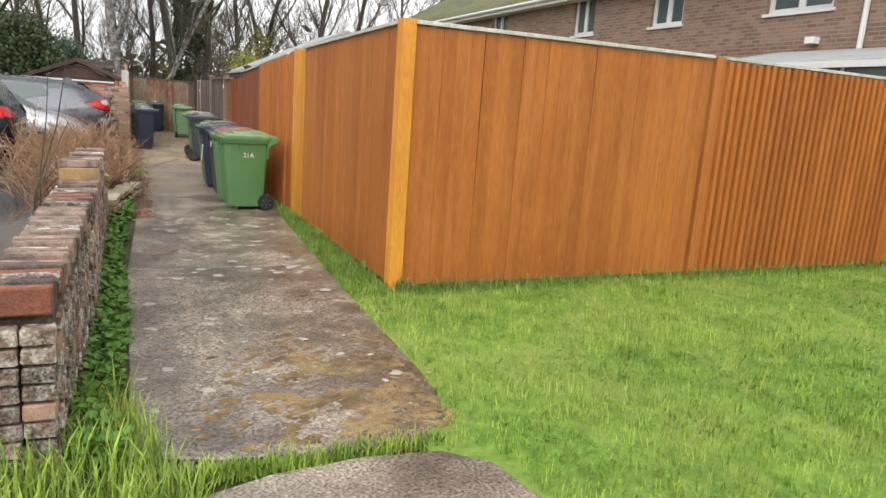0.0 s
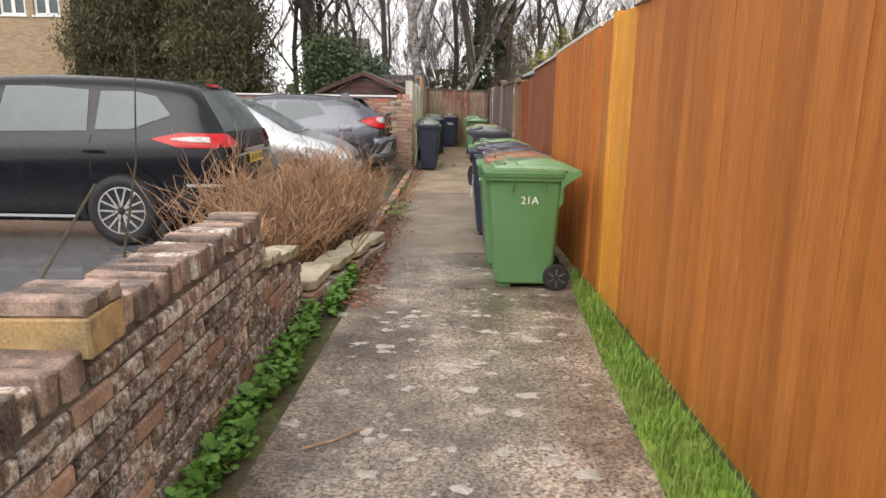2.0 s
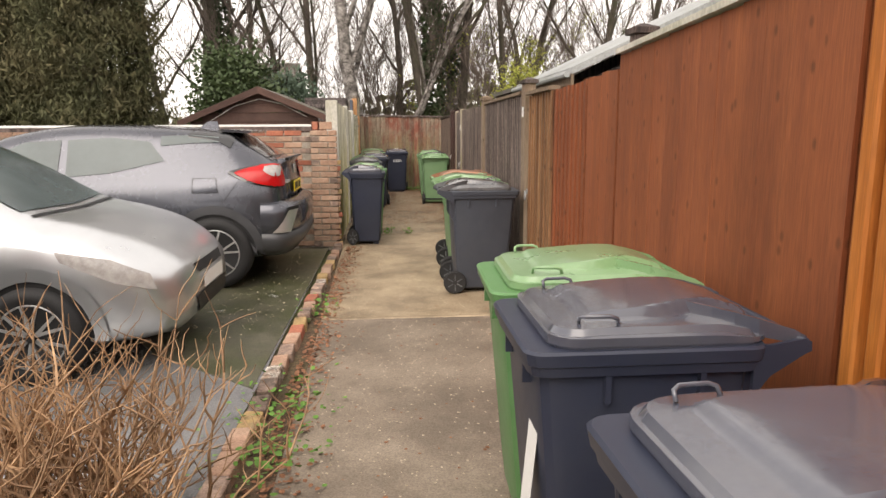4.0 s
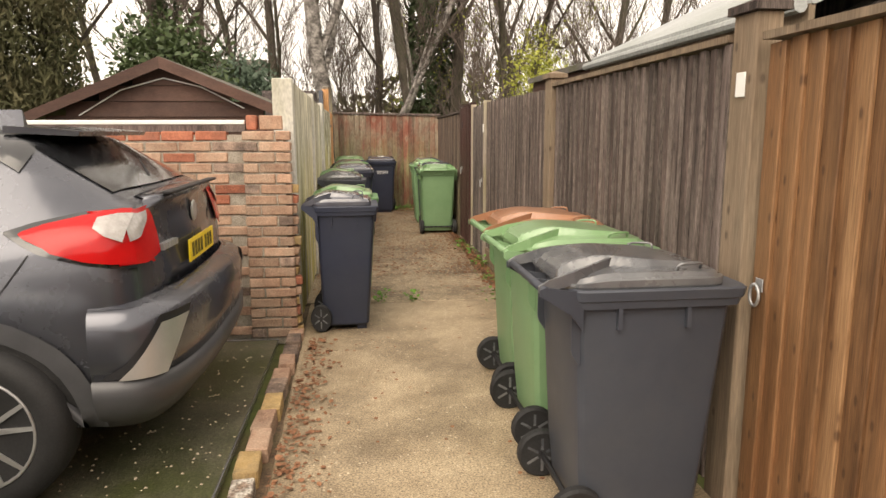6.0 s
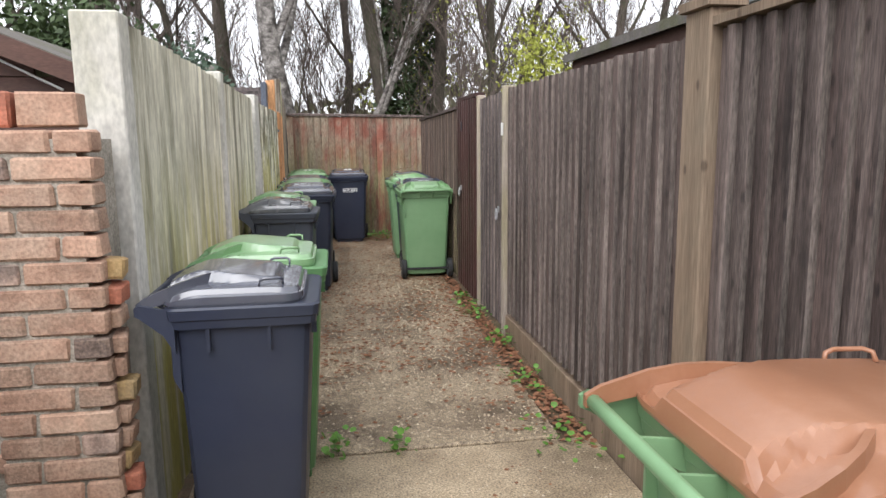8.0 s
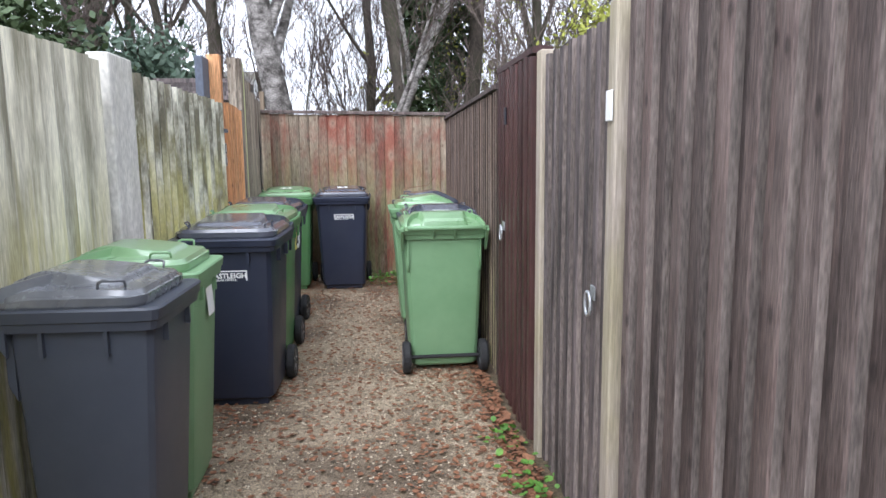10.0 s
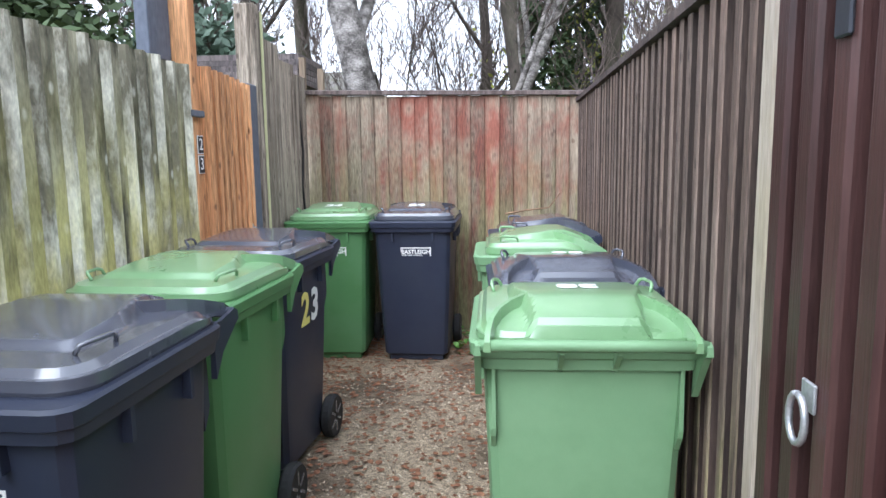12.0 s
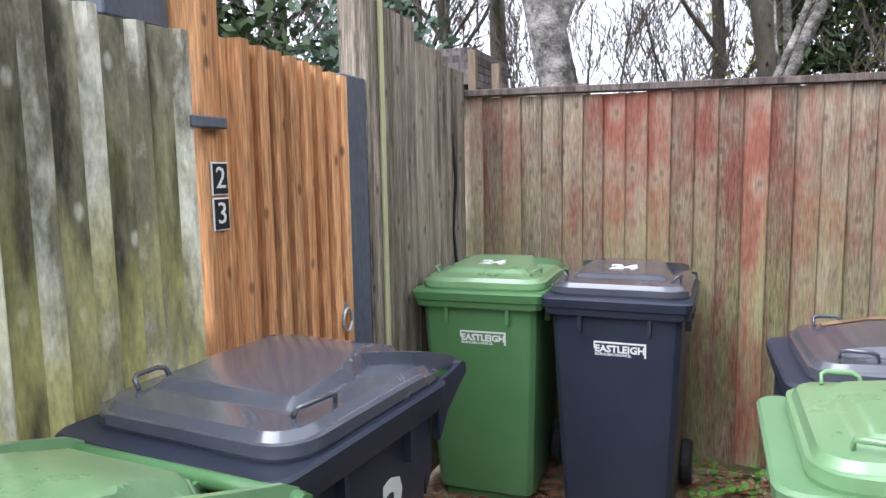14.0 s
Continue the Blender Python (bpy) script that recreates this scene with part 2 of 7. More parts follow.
M["weed"] = mat("weed_leaves", (0.06, 0.16, 0.02), (0.15, 0.30, 0.05), (1, 1, 1), 14.0, 0.6, 0.0, 50, None, 1, 0, 0.1)
M["brick"] = mat("weathered_brown_brick", (0.038, 0.029, 0.025), (0.31, 0.215, 0.16), (1, 1, 1), 16.0, 0.9, 0.8, 90, (0.60, 0.57, 0.51), 15.0, 0.72, 0.45, speck=0.9)
M["paving_brick"] = mat("worn_coping_brick", (0.12, 0.08, 0.065), (0.42, 0.30, 0.235), (1, 1, 1), 12.0, 0.8, 0.6, 110, (0.08, 0.066, 0.058), 6.0, 0.7, 0.5, speck=0.5)
M["redbrick"] = mat("bright_red_brick", (0.27, 0.085, 0.05), (0.42, 0.16, 0.10), (1, 1, 1), 18.0, 0.9, 0.5, 110, (0.15, 0.08, 0.06), 6.0, 0.5, 0.3, speck=0.4)
M["yellowbrick"] = mat("yellow_stock_brick", (0.34, 0.22, 0.09), (0.46, 0.32, 0.16), (1, 1, 1), 14.0, 0.9, 0.5, 110, (0.12, 0.10, 0.07), 5.0, 0.6, 0.15)
M["buffbrick"] = mat("buff_brown_brick", (0.25, 0.145, 0.10), (0.46, 0.295, 0.21), (1, 1, 1), 12.0, 0.9, 0.5, 110, (0.40, 0.30, 0.225), 5.0, 0.5, 0.22, speck=0.4)
M["mortar"] = mat("lime_mortar", (0.26, 0.225, 0.185), (0.42, 0.38, 0.32), (1, 1, 1), 25.0, 0.95, 0.6, 120, (0.10, 0.09, 0.07), 3.0, 0.6, 0.0, speck=0.5)
M["darkmortar"] = mat("dirty_crumbling_mortar", (0.06, 0.05, 0.042), (0.21, 0.18, 0.15), (1, 1, 1), 25.0, 0.95, 0.6, 120, (0.04, 0.036, 0.028), 3.0, 0.6, 0.0, speck=0.5)
M["stone"] = mat("pale_lichened_stone", (0.33, 0.29, 0.20), (0.50, 0.45, 0.34), (1, 1, 1), 9.0, 0.9, 0.6, 90, (0.16, 0.15, 0.07), 3.0, 0.7, 0.15)
M["lichen"] = mat("grey_lichen_patch", (0.26, 0.24, 0.20), (0.48, 0.45, 0.40), (1, 1, 1), 18.0, 0.95, 0.4, 120, None, 1, 0, 0.1, speck=0.5)
M["moss"] = mat("brown_moss_crust", (0.16, 0.10, 0.045), (0.36, 0.26, 0.12), (1, 1, 1), 14.0, 0.95, 0.6, 120, (0.07, 0.042, 0.025), 3, 0.75, 0.0, speck=0.6)
M["leaf"] = mat("fallen_leaves", (0.16, 0.065, 0.035), (0.33, 0.16, 0.085), (1, 1, 1), 30.0, 0.8, 0.0, 60, None, 1, 0, 0.3)
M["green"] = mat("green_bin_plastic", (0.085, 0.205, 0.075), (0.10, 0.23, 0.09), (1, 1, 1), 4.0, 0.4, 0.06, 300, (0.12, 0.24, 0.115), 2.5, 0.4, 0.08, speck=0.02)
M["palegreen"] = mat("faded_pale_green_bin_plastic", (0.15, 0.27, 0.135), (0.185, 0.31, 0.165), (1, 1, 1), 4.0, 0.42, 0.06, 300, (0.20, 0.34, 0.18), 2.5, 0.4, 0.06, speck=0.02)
# paler than the green bodies, with the sky's gloss put into the lid colour
M["greenlid"] = mat("green_lid_with_sky_sheen", (0.165, 0.305, 0.14), (0.205, 0.35, 0.175), (1, 1, 1), 4.0, 0.3, 0.05, 300, (0.25, 0.40, 0.21), 3.0, 0.5, 0.08, spec=0.6, coat=0.7, speck=0.02)
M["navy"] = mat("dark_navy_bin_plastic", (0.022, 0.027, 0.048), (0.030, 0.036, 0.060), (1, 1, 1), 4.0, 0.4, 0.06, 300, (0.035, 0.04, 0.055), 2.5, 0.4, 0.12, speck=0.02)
# navy raised above the body's tone: sky reflected on the lids is painted in
M["navylid"] = mat("navy_lid_with_sky_sheen", (0.055, 0.06, 0.085), (0.085, 0.09, 0.115), (1, 1, 1), 4.0, 0.24, 0.05, 300, (0.09, 0.092, 0.105), 3.0, 0.4, 0.1, spec=0.7, coat=0.9, speck=0.02)
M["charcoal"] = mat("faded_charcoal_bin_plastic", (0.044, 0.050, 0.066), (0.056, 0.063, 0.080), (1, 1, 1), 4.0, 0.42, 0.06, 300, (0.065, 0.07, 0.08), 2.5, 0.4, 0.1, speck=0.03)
# grey from fading, lightened further by a painted reflection of the sky
M["greylid"] = mat("faded_grey_with_sky_sheen", (0.075, 0.08, 0.092), (0.115, 0.12, 0.13), (1, 1, 1), 4.0, 0.28, 0.05, 300, (0.19, 0.195, 0.20), 3.0, 0.5, 0.1, spec=0.6, coat=0.8, speck=0.03)
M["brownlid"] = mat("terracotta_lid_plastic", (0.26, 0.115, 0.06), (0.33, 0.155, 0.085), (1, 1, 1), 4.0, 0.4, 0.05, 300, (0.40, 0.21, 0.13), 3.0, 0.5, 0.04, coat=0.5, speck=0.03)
M["stripepost"] = mat("dull_pinkish_grey_post", (0.27, 0.22, 0.18), (0.50, 0.435, 0.375), (6, 6, 0.4), 3.0, 0.9, 0.3, 40, (0.30, 0.27, 0.13), 1.5, 0.5, 0.1)
M["rubber"] = mat("black_rubber", (0.014, 0.014, 0.015), (0.024, 0.024, 0.025), (1, 1, 1), 9.0, 0.7, 0.2, 120, None, 1, 0, 0.1)
M["black"] = mat("black_plastic", (0.012, 0.012, 0.014), (0.02, 0.02, 0.022), (1, 1, 1), 9.0, 0.5, 0.1, 120, None, 1, 0, 0.1)
M["white"] = mat("white_paint", (0.74, 0.74, 0.72), (0.82, 0.82, 0.80), (1, 1, 1), 12.0, 0.6, 0.1, 90, None, 1, 0, 0.03, speck=0.02)
M["yellow"] = mat("yellow_sticker", (0.68, 0.60, 0.16), (0.75, 0.68, 0.22), (1, 1, 1), 12.0, 0.5, 0.0, 90, None, 1, 0, 0.03, speck=0.02)
M["plate"] = mat("yellow_number_plate", (0.78, 0.56, 0.03), (0.84, 0.62, 0.05), (1, 1, 1), 8.0, 0.35, 0.0, 90, None, 1, 0, 0.0, speck=0.02)
M["carblack"] = mat("black_car_paint", (0.006, 0.007, 0.010), (0.008, 0.010, 0.014), (1, 1, 1), 4.0, 0.25, 0.0, 90, None, 1, 0, 0.0, coat=0.25, spec=0.18, speck=0.0)
M["carsilver"] = mat("silver_car_paint", (0.56, 0.58, 0.60), (0.62, 0.64, 0.66), (1, 1, 1), 4.0, 0.32, 0.0, 90, None, 1, 0, 0.0, metal=0.85, coat=0.8, speck=0.0)
M["cargrey"] = mat("metallic_grey_car_paint", (0.075, 0.079, 0.095), (0.092, 0.096, 0.113), (1, 1, 1), 4.0, 0.26, 0.0, 90, None, 1, 0, 0.0, metal=0.6, coat=0.5, speck=0.0)
# sky reflected in and seen through the panes is put into this colour
M["glass"] = mat("glass_with_sky_tone", (0.06, 0.082, 0.085), (0.095, 0.125, 0.128), (1, 1, 1), 1.5, 0.14, 0.0, 90, None, 1, 0, 0.0, spec=0.45, coat=0.0, speck=0.0)
M["blackglass"] = mat("black_tinted_glass", (0.012, 0.013, 0.015), (0.02, 0.021, 0.024), (1, 1, 1), 1.5, 0.12, 0.0, 90, None, 1, 0, 0.0, spec=0.6, coat=0.6, speck=0.0)
M["redlens"] = mat("red_tail_lens", (0.40, 0.006, 0.008), (0.50, 0.010, 0.012), (1, 1, 1), 9.0, 0.15, 0.0, 90, None, 1, 0, 0.0, coat=0.2, spec=0.25, speck=0.02)
M["clearlens"] = mat("clear_lamp_lens", (0.28, 0.26, 0.25), (0.44, 0.42, 0.41), (1, 1, 1), 25.0, 0.2, 0.0, 90, None, 1, 0, 0.0, coat=0.6, speck=0.02)
M["alloy"] = mat("silver_alloy", (0.50, 0.50, 0.50), (0.58, 0.58, 0.58), (1, 1, 1), 9.0, 0.35, 0.0, 90, None, 1, 0, 0.0, metal=0.7, speck=0.02)
M["steel"] = mat("galvanised_steel", (0.42, 0.43, 0.45), (0.58, 0.59, 0.60), (1, 1, 1), 20.0, 0.45, 0.1, 90, None, 1, 0, 0.05, metal=0.7)
M["shed"] = mat("brown_stained_shed_board", (0.055, 0.028, 0.022), (0.10, 0.052, 0.04), (1, 1, 4), 4.0, 0.75, 0.3, 40, (0.13, 0.075, 0.06), 1.5, 0.5, 0.15)
M["felt"] = mat("mossy_roof_felt", (0.10, 0.09, 0.085), (0.17, 0.155, 0.14), (1, 1, 1), 9.0, 0.95, 0.6, 120, (0.09, 0.095, 0.04), 2.0, 0.6, 0.0)
M["greyroof"] = mat("pale_grey_roof_sheet", (0.32, 0.335, 0.34), (0.42, 0.435, 0.44), (1, 1, 1), 3.0, 0.7, 0.2, 60, (0.25, 0.27, 0.25), 1.0, 0.5, 0.0)
M["roofgreen"] = mat("mossy_roof_tiles", (0.12, 0.125, 0.06), (0.20, 0.205, 0.10), (1, 1, 1), 3.0, 0.95, 0.6, 30, (0.10, 0.09, 0.075), 0.6, 0.6, 0.15)
M["bark"] = mat("dark_tree_bark", (0.045, 0.036, 0.03), (0.11, 0.09, 0.075), (1, 1, 0.4), 9.0, 0.95, 0.8, 40, (0.08, 0.09, 0.045), 1.0, 0.5, 0.15)
M["twig"] = mat("bare_twigs", (0.075, 0.058, 0.052), (0.17, 0.135, 0.115), (1, 1, 1), 5.0, 0.9, 0.0, 40, None, 1, 0, 0.25)
M["birch"] = mat("pale_birch_bark", (0.09, 0.08, 0.075), (0.50, 0.46, 0.43), (1, 1, 2.0), 5.0, 0.9, 0.5, 40, (0.05, 0.043, 0.038), 4.5, 0.9, 0.1, speck=0.5)
M["needle"] = mat("dark_evergreen_foliage", (0.05, 0.055, 0.026), (0.125, 0.125, 0.062), (1, 1, 1), 1.2, 0.9, 0.0, 40, (0.15, 0.12, 0.065), 0.8, 0.6, 0.1)
M["ivy"] = mat("ivy_leaves", (0.025, 0.045, 0.015), (0.07, 0.10, 0.04), (1, 1, 1), 3.0, 0.6, 0.0, 40, None, 1, 0, 0.15)
M["holly"] = mat("grey_green_shrub_leaves", (0.05, 0.085, 0.055), (0.13, 0.18, 0.13), (1, 1, 1), 3.0, 0.6, 0.0, 40, None, 1, 0, 0.15)
M["yellowleaf"] = mat("yellow_green_spring_leaves", (0.19, 0.22, 0.03), (0.36, 0.36, 0.07), (1, 1, 1), 3.0, 0.7, 0.0, 40, None, 1, 0, 0.15)
M["stem"] = mat("bare_brown_hedge_stems", (0.19, 0.10, 0.05), (0.52, 0.33, 0.19), (1, 1, 1), 6.0, 0.8, 0.0, 40, (0.15, 0.095, 0.065), 3, 0.5, 0.3)
M["render"] = mat("pale_rendered_wall", (0.50, 0.50, 0.50), (0.60, 0.60, 0.59), (1, 1, 1), 3.0, 0.9, 0.1, 40, None, 1, 0, 0.0, speck=0.02)


def brick_mat(name, c1, c2, mortar):
    """Far brickwork that is too small to pick apart."""
    m = bpy.data.materials.new(name)
    m.use_nodes = True
    n, l = m.node_tree.nodes, m.node_tree.links
    geo, sep, comb, add, t = (n.new("ShaderNode" + k) for k in ("NewGeometry", "SeparateXYZ", "CombineXYZ", "Math", "TexBrick"))
    l.new(geo.outputs["Position"], sep.inputs[0])
    l.new(sep.outputs[0], add.inputs[0])
    l.new(sep.outputs[1], add.inputs[1])
    l.new(add.outputs[0], comb.inputs[0])
    l.new(sep.outputs[2], comb.inputs[1])
    l.new(comb.outputs[0], t.inputs["Vector"])
    t.inputs["Color1"].default_value, t.inputs["Color2"].default_value, t.inputs["Mortar"].default_value = (*c1, 1), (*c2, 1), (*mortar, 1)
    t.inputs["Scale"].default_value, t.inputs["Mortar Size"].default_value = 1.0, 0.008
    t.inputs["Brick Width"].default_value, t.inputs["Row Height"].default_value = 0.225, 0.075
    l.new(t.outputs["Color"], n["Principled BSDF"].inputs["Base Color"])
    bp = n.new("ShaderNodeBump")
    bp.inputs["Strength"].default_value = 0.4
    l.new(t.outputs["Fac"], bp.inputs["Height"])
    bp.invert = True
    l.new(bp.outputs[0], n["Principled BSDF"].inputs["Normal"])
    n["Principled BSDF"].inputs["Roughness"].default_value = 0.9
    return m


M["housebrick"] = brick_mat("brown_house_brick", (0.20, 0.115, 0.08), (0.33, 0.205, 0.145), (0.30, 0.26, 0.22))
M["housebuff"] = brick_mat("buff_house_brick", (0.30, 0.20, 0.115), (0.42, 0.30, 0.19), (0.34, 0.28, 0.21))


# ---- mesh helpers ----
def link(name, me, material, parent=None, label=""):
    ob = new(name, me)
    if material is not None and not me.materials:
        me.materials.append(material)
    if parent is not None:
        ob.parent = parent
    if label:
        ob["label"] = label
    return ob


def part(name, bm, material, parent=None, label="", smooth=False):
    me = bpy.data.meshes.new(name)
    bm.normal_update()
    bm.to_mesh(me)
    bm.free()
    if smooth:
        for p in me.polygons:
            p.use_smooth = True
        if smooth == "crisp":
            me.set_sharp_from_angle(angle=radians(24))
    return link(name, me, material, parent, label)


def pydata(name, verts, faces, material, parent=None, label="", smooth=False):
    me = bpy.data.meshes.new(name)
    me.from_pydata(verts, [], faces)
    me.update()
    if smooth:
        me.polygons.foreach_set("use_smooth", [True] * len(me.polygons))
    return link(name, me, material, parent, label)


def thing(name, m, label, category, group="", kind=""):
    ob = new(name)
    ob.matrix_world = m
    ob.empty_display_size = 0.1
    return tagged(ob, label, category, group, kind)


def box(x0, y0, z0, x1, y1, z1, bevel=0.0, bm=None):
    own = bm is None
    bm = bmesh.new() if own else bm
    r = bmesh.ops.create_cube(bm, size=1.0, matrix=Matrix.Translation(((x0 + x1) / 2, (y0 + y1) / 2, (z0 + z1) / 2)) @ Matrix.Diagonal((abs(x1 - x0), abs(y1 - y0), abs(z1 - z0), 1)))
    if bevel:
        edges = list({e for v in r["verts"] for e in v.link_edges})
        bmesh.ops.bevel(bm, geom=edges, offset=bevel, segments=1, affect='EDGES')
    return bm


def prism(outline, z0, z1, bm=None):
    """An upright prism over an outline given counter-clockwise."""
    bm = bmesh.new() if bm is None else bm
    lo, hi = [bm.verts.new((x, y, z0)) for x, y in outline], [bm.verts.new((x, y, z1)) for x, y in outline]
    bm.faces.new(hi)
    bm.faces.new(lo[::-1])
    for i in range(len(lo)):
        j = (i + 1) % len(lo)
        bm.faces.new((lo[i], lo[j], hi[j], hi[i]))
    return bm


def loft(rings, bm=None, caps=True):
    bm = bmesh.new() if bm is None else bm
    vs = [[bm.verts.new(p) for p in r] for r in rings]
    k = len(vs[0])
    for a, b in zip(vs, vs[1:]):
        for i in range(k):
            bm.faces.new((a[i], a[(i + 1) % k], b[(i + 1) % k], b[i]))
    if caps:
        bm.faces.new(vs[0][::-1])
        bm.faces.new(vs[-1])
    return bm


def tube(points, radii, sides=6, bm=None, caps=True):
    """A tapered tube along points."""
    rings = []
    pts = [Vector(p) for p in points]
    for i, p in enumerate(pts):
        d = (pts[min(i + 1, len(pts) - 1)] - pts[max(i - 1, 0)]).normalized()
        u = d.orthogonal().normalized() if i == 0 else (u - d * u.dot(d)).normalized()
        v = d.cross(u)
        r = radii[i] if isinstance(radii, (list, tuple)) else radii
        rings.append([p + (u * math.cos(a) + v * math.sin(a)) * r for a in (2 * math.pi * k / sides for k in range(sides))])
    return loft(rings, bm, caps)


def rounded(x0, x1, y0, y1, z, r, seg=3):
    out = []
    for cx, cy, a0 in ((x1 - r, y1 - r, 0), (x0 + r, y1 - r, 90), (x0 + r, y0 + r, 180), (x1 - r, y0 + r, 270)):
        for k in range(seg + 1):
            a = radians(a0 + 90 * k / seg)
            out.append((cx + r * math.cos(a), cy + r * math.sin(a), z))
    return out


def lathe(profile, seg=24, axis="x", bm=None):
    """Turns (radius, along) pairs about an axis."""
    rings = []
    for r, h in profile:
        ring = []
        for k in range(seg):
            a = 2 * math.pi * k / seg
            ring.append((h, r * math.cos(a), r * math.sin(a)) if axis == "x" else (r * math.cos(a), r * math.sin(a), h))
        rings.append(ring)
    return loft(rings, bm, caps=True)


def lettering(name, text, size, m, material, parent, label="", thick=0.001, bold=0.0):
    cu = bpy.data.curves.new(name, 'FONT')
    cu.body, cu.size, cu.extrude, cu.align_x, cu.align_y, cu.resolution_u, cu.offset = text, size, thick, 'CENTER', 'CENTER', 2, bold
    tmp = new("tmp_text", cu)
    me = bpy.data.meshes.new_from_object(tmp)
    bpy.data.objects.remove(tmp)
    bpy.data.curves.remove(cu)
    me.materials.clear()
    ob = link(name, me, material, parent, label)
    ob.matrix_local = m
    return ob


# ---- ground ----
def ground_sheet(name, outline, z0, z1, material, label, category, kind="structure"):
    return tagged(part(name, prism(outline, z0, z1), material), label, category, "", kind)


me = bpy.data.meshes.new("ground")
me.from_pydata([(-900, -900, -0.06), (900, -900, -0.06), (900, 900, -0.06), (-900, 900, -0.06)], [], [(0, 1, 2, 3)])
tagged(link("ground", me, M["soil"]), "bare soil and rough turf around the plots", "ground", "", "structure")
ground_sheet("road", [(-28, 1.5), (-0.5, 1.5), (-0.5, 8.4), (-0.16, 10.4), (-0.1, 12.0), (-0.06, 18.5), (-28, 18.5)], -0.05, -0.012, M["asphalt"], "wet grey asphalt of the parking court", "car park")
ground_sheet("mossy_strip", [(-1.5, 15.2), (-0.9, 14.3), (-0.11, 13.6), (-0.06, 18.44), (-2.2, 18.44), (-2.0, 16.4)], -0.03, -0.007, M["mossground"], "wet dark mossy concrete beside the kerb", "ground")
ground_sheet("lawn", [(1.35, -8), (24, -8), (24, 5.1), (1.98, 5.1), (1.98, 9.6), (1.62, 9.6), (1.5, 7.6), (1.36, 4.7), (1.3, 3.5), (1.2, 2.7)], -0.055, -0.004, M["turf"], "bright green damp lawn in front of the fence", "lawn")
ground_sheet("verge", [(-8, -8), (0.2, -8), (0.2, 2.0), (0.1, 3.2), (0.08, 8.2), (0.14, 10.6), (-0.12, 10.6), (-0.5, 8.4), (-0.5, 1.45), (-8, 1.45)], -0.055, -0.006, M["verge"], "weedy strip of turf beside the brick wall", "verge")
ground_sheet("bed_east", [(1.7, 19.4), (2.06, 19.4), (2.16, 26.95), (1.75, 26.95)], -0.055, -0.012, M["humus"], "brown leaf mould along the fence foot", "soil")
ground_sheet("bed_west", [(-0.06, 10.6), (0.3, 10.6), (0.3, 19.4), (0.03, 19.4)], -0.055, -0.012, M["humus"], "brown leaf mould along the kerb", "soil")
slabs = [
    ([(0.2, -8), (1.5, -8), (1.5, 1.9), (1.44, 2.35), (1.25, 2.52), (0.9, 2.56), (0.5, 2.54), (0.2, 2.45)], "concrete"),
    ([(-0.02, 2.85), (0.35, 2.72), (0.95, 2.64), (1.25, 2.68), (1.42, 2.82), (1.5, 3.1), (1.53, 3.5), (1.57, 4.7), (1.64, 6.06), (-0.02, 6.06)], "concrete"),
    ([(-0.02, 6.085), (1.64, 6.085), (1.72, 7.7), (1.82, 9.1), (1.96, 10.0), (1.96, 10.52), (0.18, 10.52), (0.1, 8.9)], "concrete"),
    ([(0.18, 10.545), (1.96, 10.545), (1.96, 15.0), (0.16, 15.0), (0.2, 12.5)], "greyconcrete"),
    ([(0.16, 15.02), (1.96, 15.02), (1.96, 19.43), (0.1, 19.43)], "tanconcrete"),
    ([(0.02, 19.46), (1.8, 19.46), (1.84, 23.0), (1.9, 26.88), (0.02, 26.88)], "aggregate"),
]
path = thing("pavement", pose(0, 0, 0), "narrow worn concrete footpath in long cast slabs", "path", "", "structure")
for outline, m in slabs:
    bm = prism(outline, -0.08, 0.0)
    bmesh.ops.bevel(bm, geom=[e for e in bm.edges if all(v.co.z > -0.01 for v in e.verts)], offset=0.008, segments=1, affect='EDGES')
    part("slab", bm, M[m], path)


def scatter_patches(name, spots, material, label, category):
    verts, faces = [], []
    rg = random.Random(len(name))
    for x, y, r in spots:
        k, b = 10, len(verts)
        verts.append((x, y, 0.003))
        for i in range(k):
            a, q = 2 * math.pi * i / k, r * rg.uniform(0.45, 1.15)
            verts.append((x + q * math.cos(a), y + 0.8 * q * math.sin(a), 0.001))
        faces += [(b, b + 1 + i, b + 1 + (i + 1) % k) for i in range(k)]
    return tagged(pydata(name, verts, faces, material), label, category, "", "stuff")


rg = random.Random(5)
scatter_patches("lichen_spots", [(rg.uniform(0.03, 1.6), 2.9 + 7.2 * rg.random() ** 0.8, 0.01 + 0.05 * rg.random() ** 2.5) for _ in range(330)] + [(rg.uniform(0.35, 1.5), rg.uniform(5.6, 8.6), rg.uniform(0.035, 0.075)) for _ in range(34)], M["lichen"], "pale lichen spots on the damp concrete", "lichen")
spots = []
while len(spots) < 700:
    x, y = rg.gauss(1.1, 0.33), rg.gauss(3.2, 0.42)
    if 0.1 < x < 1.47 and 2.75 < y < 4.8 and noise.noise((x * 4, y * 4, 1)) > -0.12:
        spots.append((x, y, rg.uniform(0.012, 0.05)))
scatter_patches("moss_patches", spots, M["moss"], "yellow brown moss crust on the path", "moss")


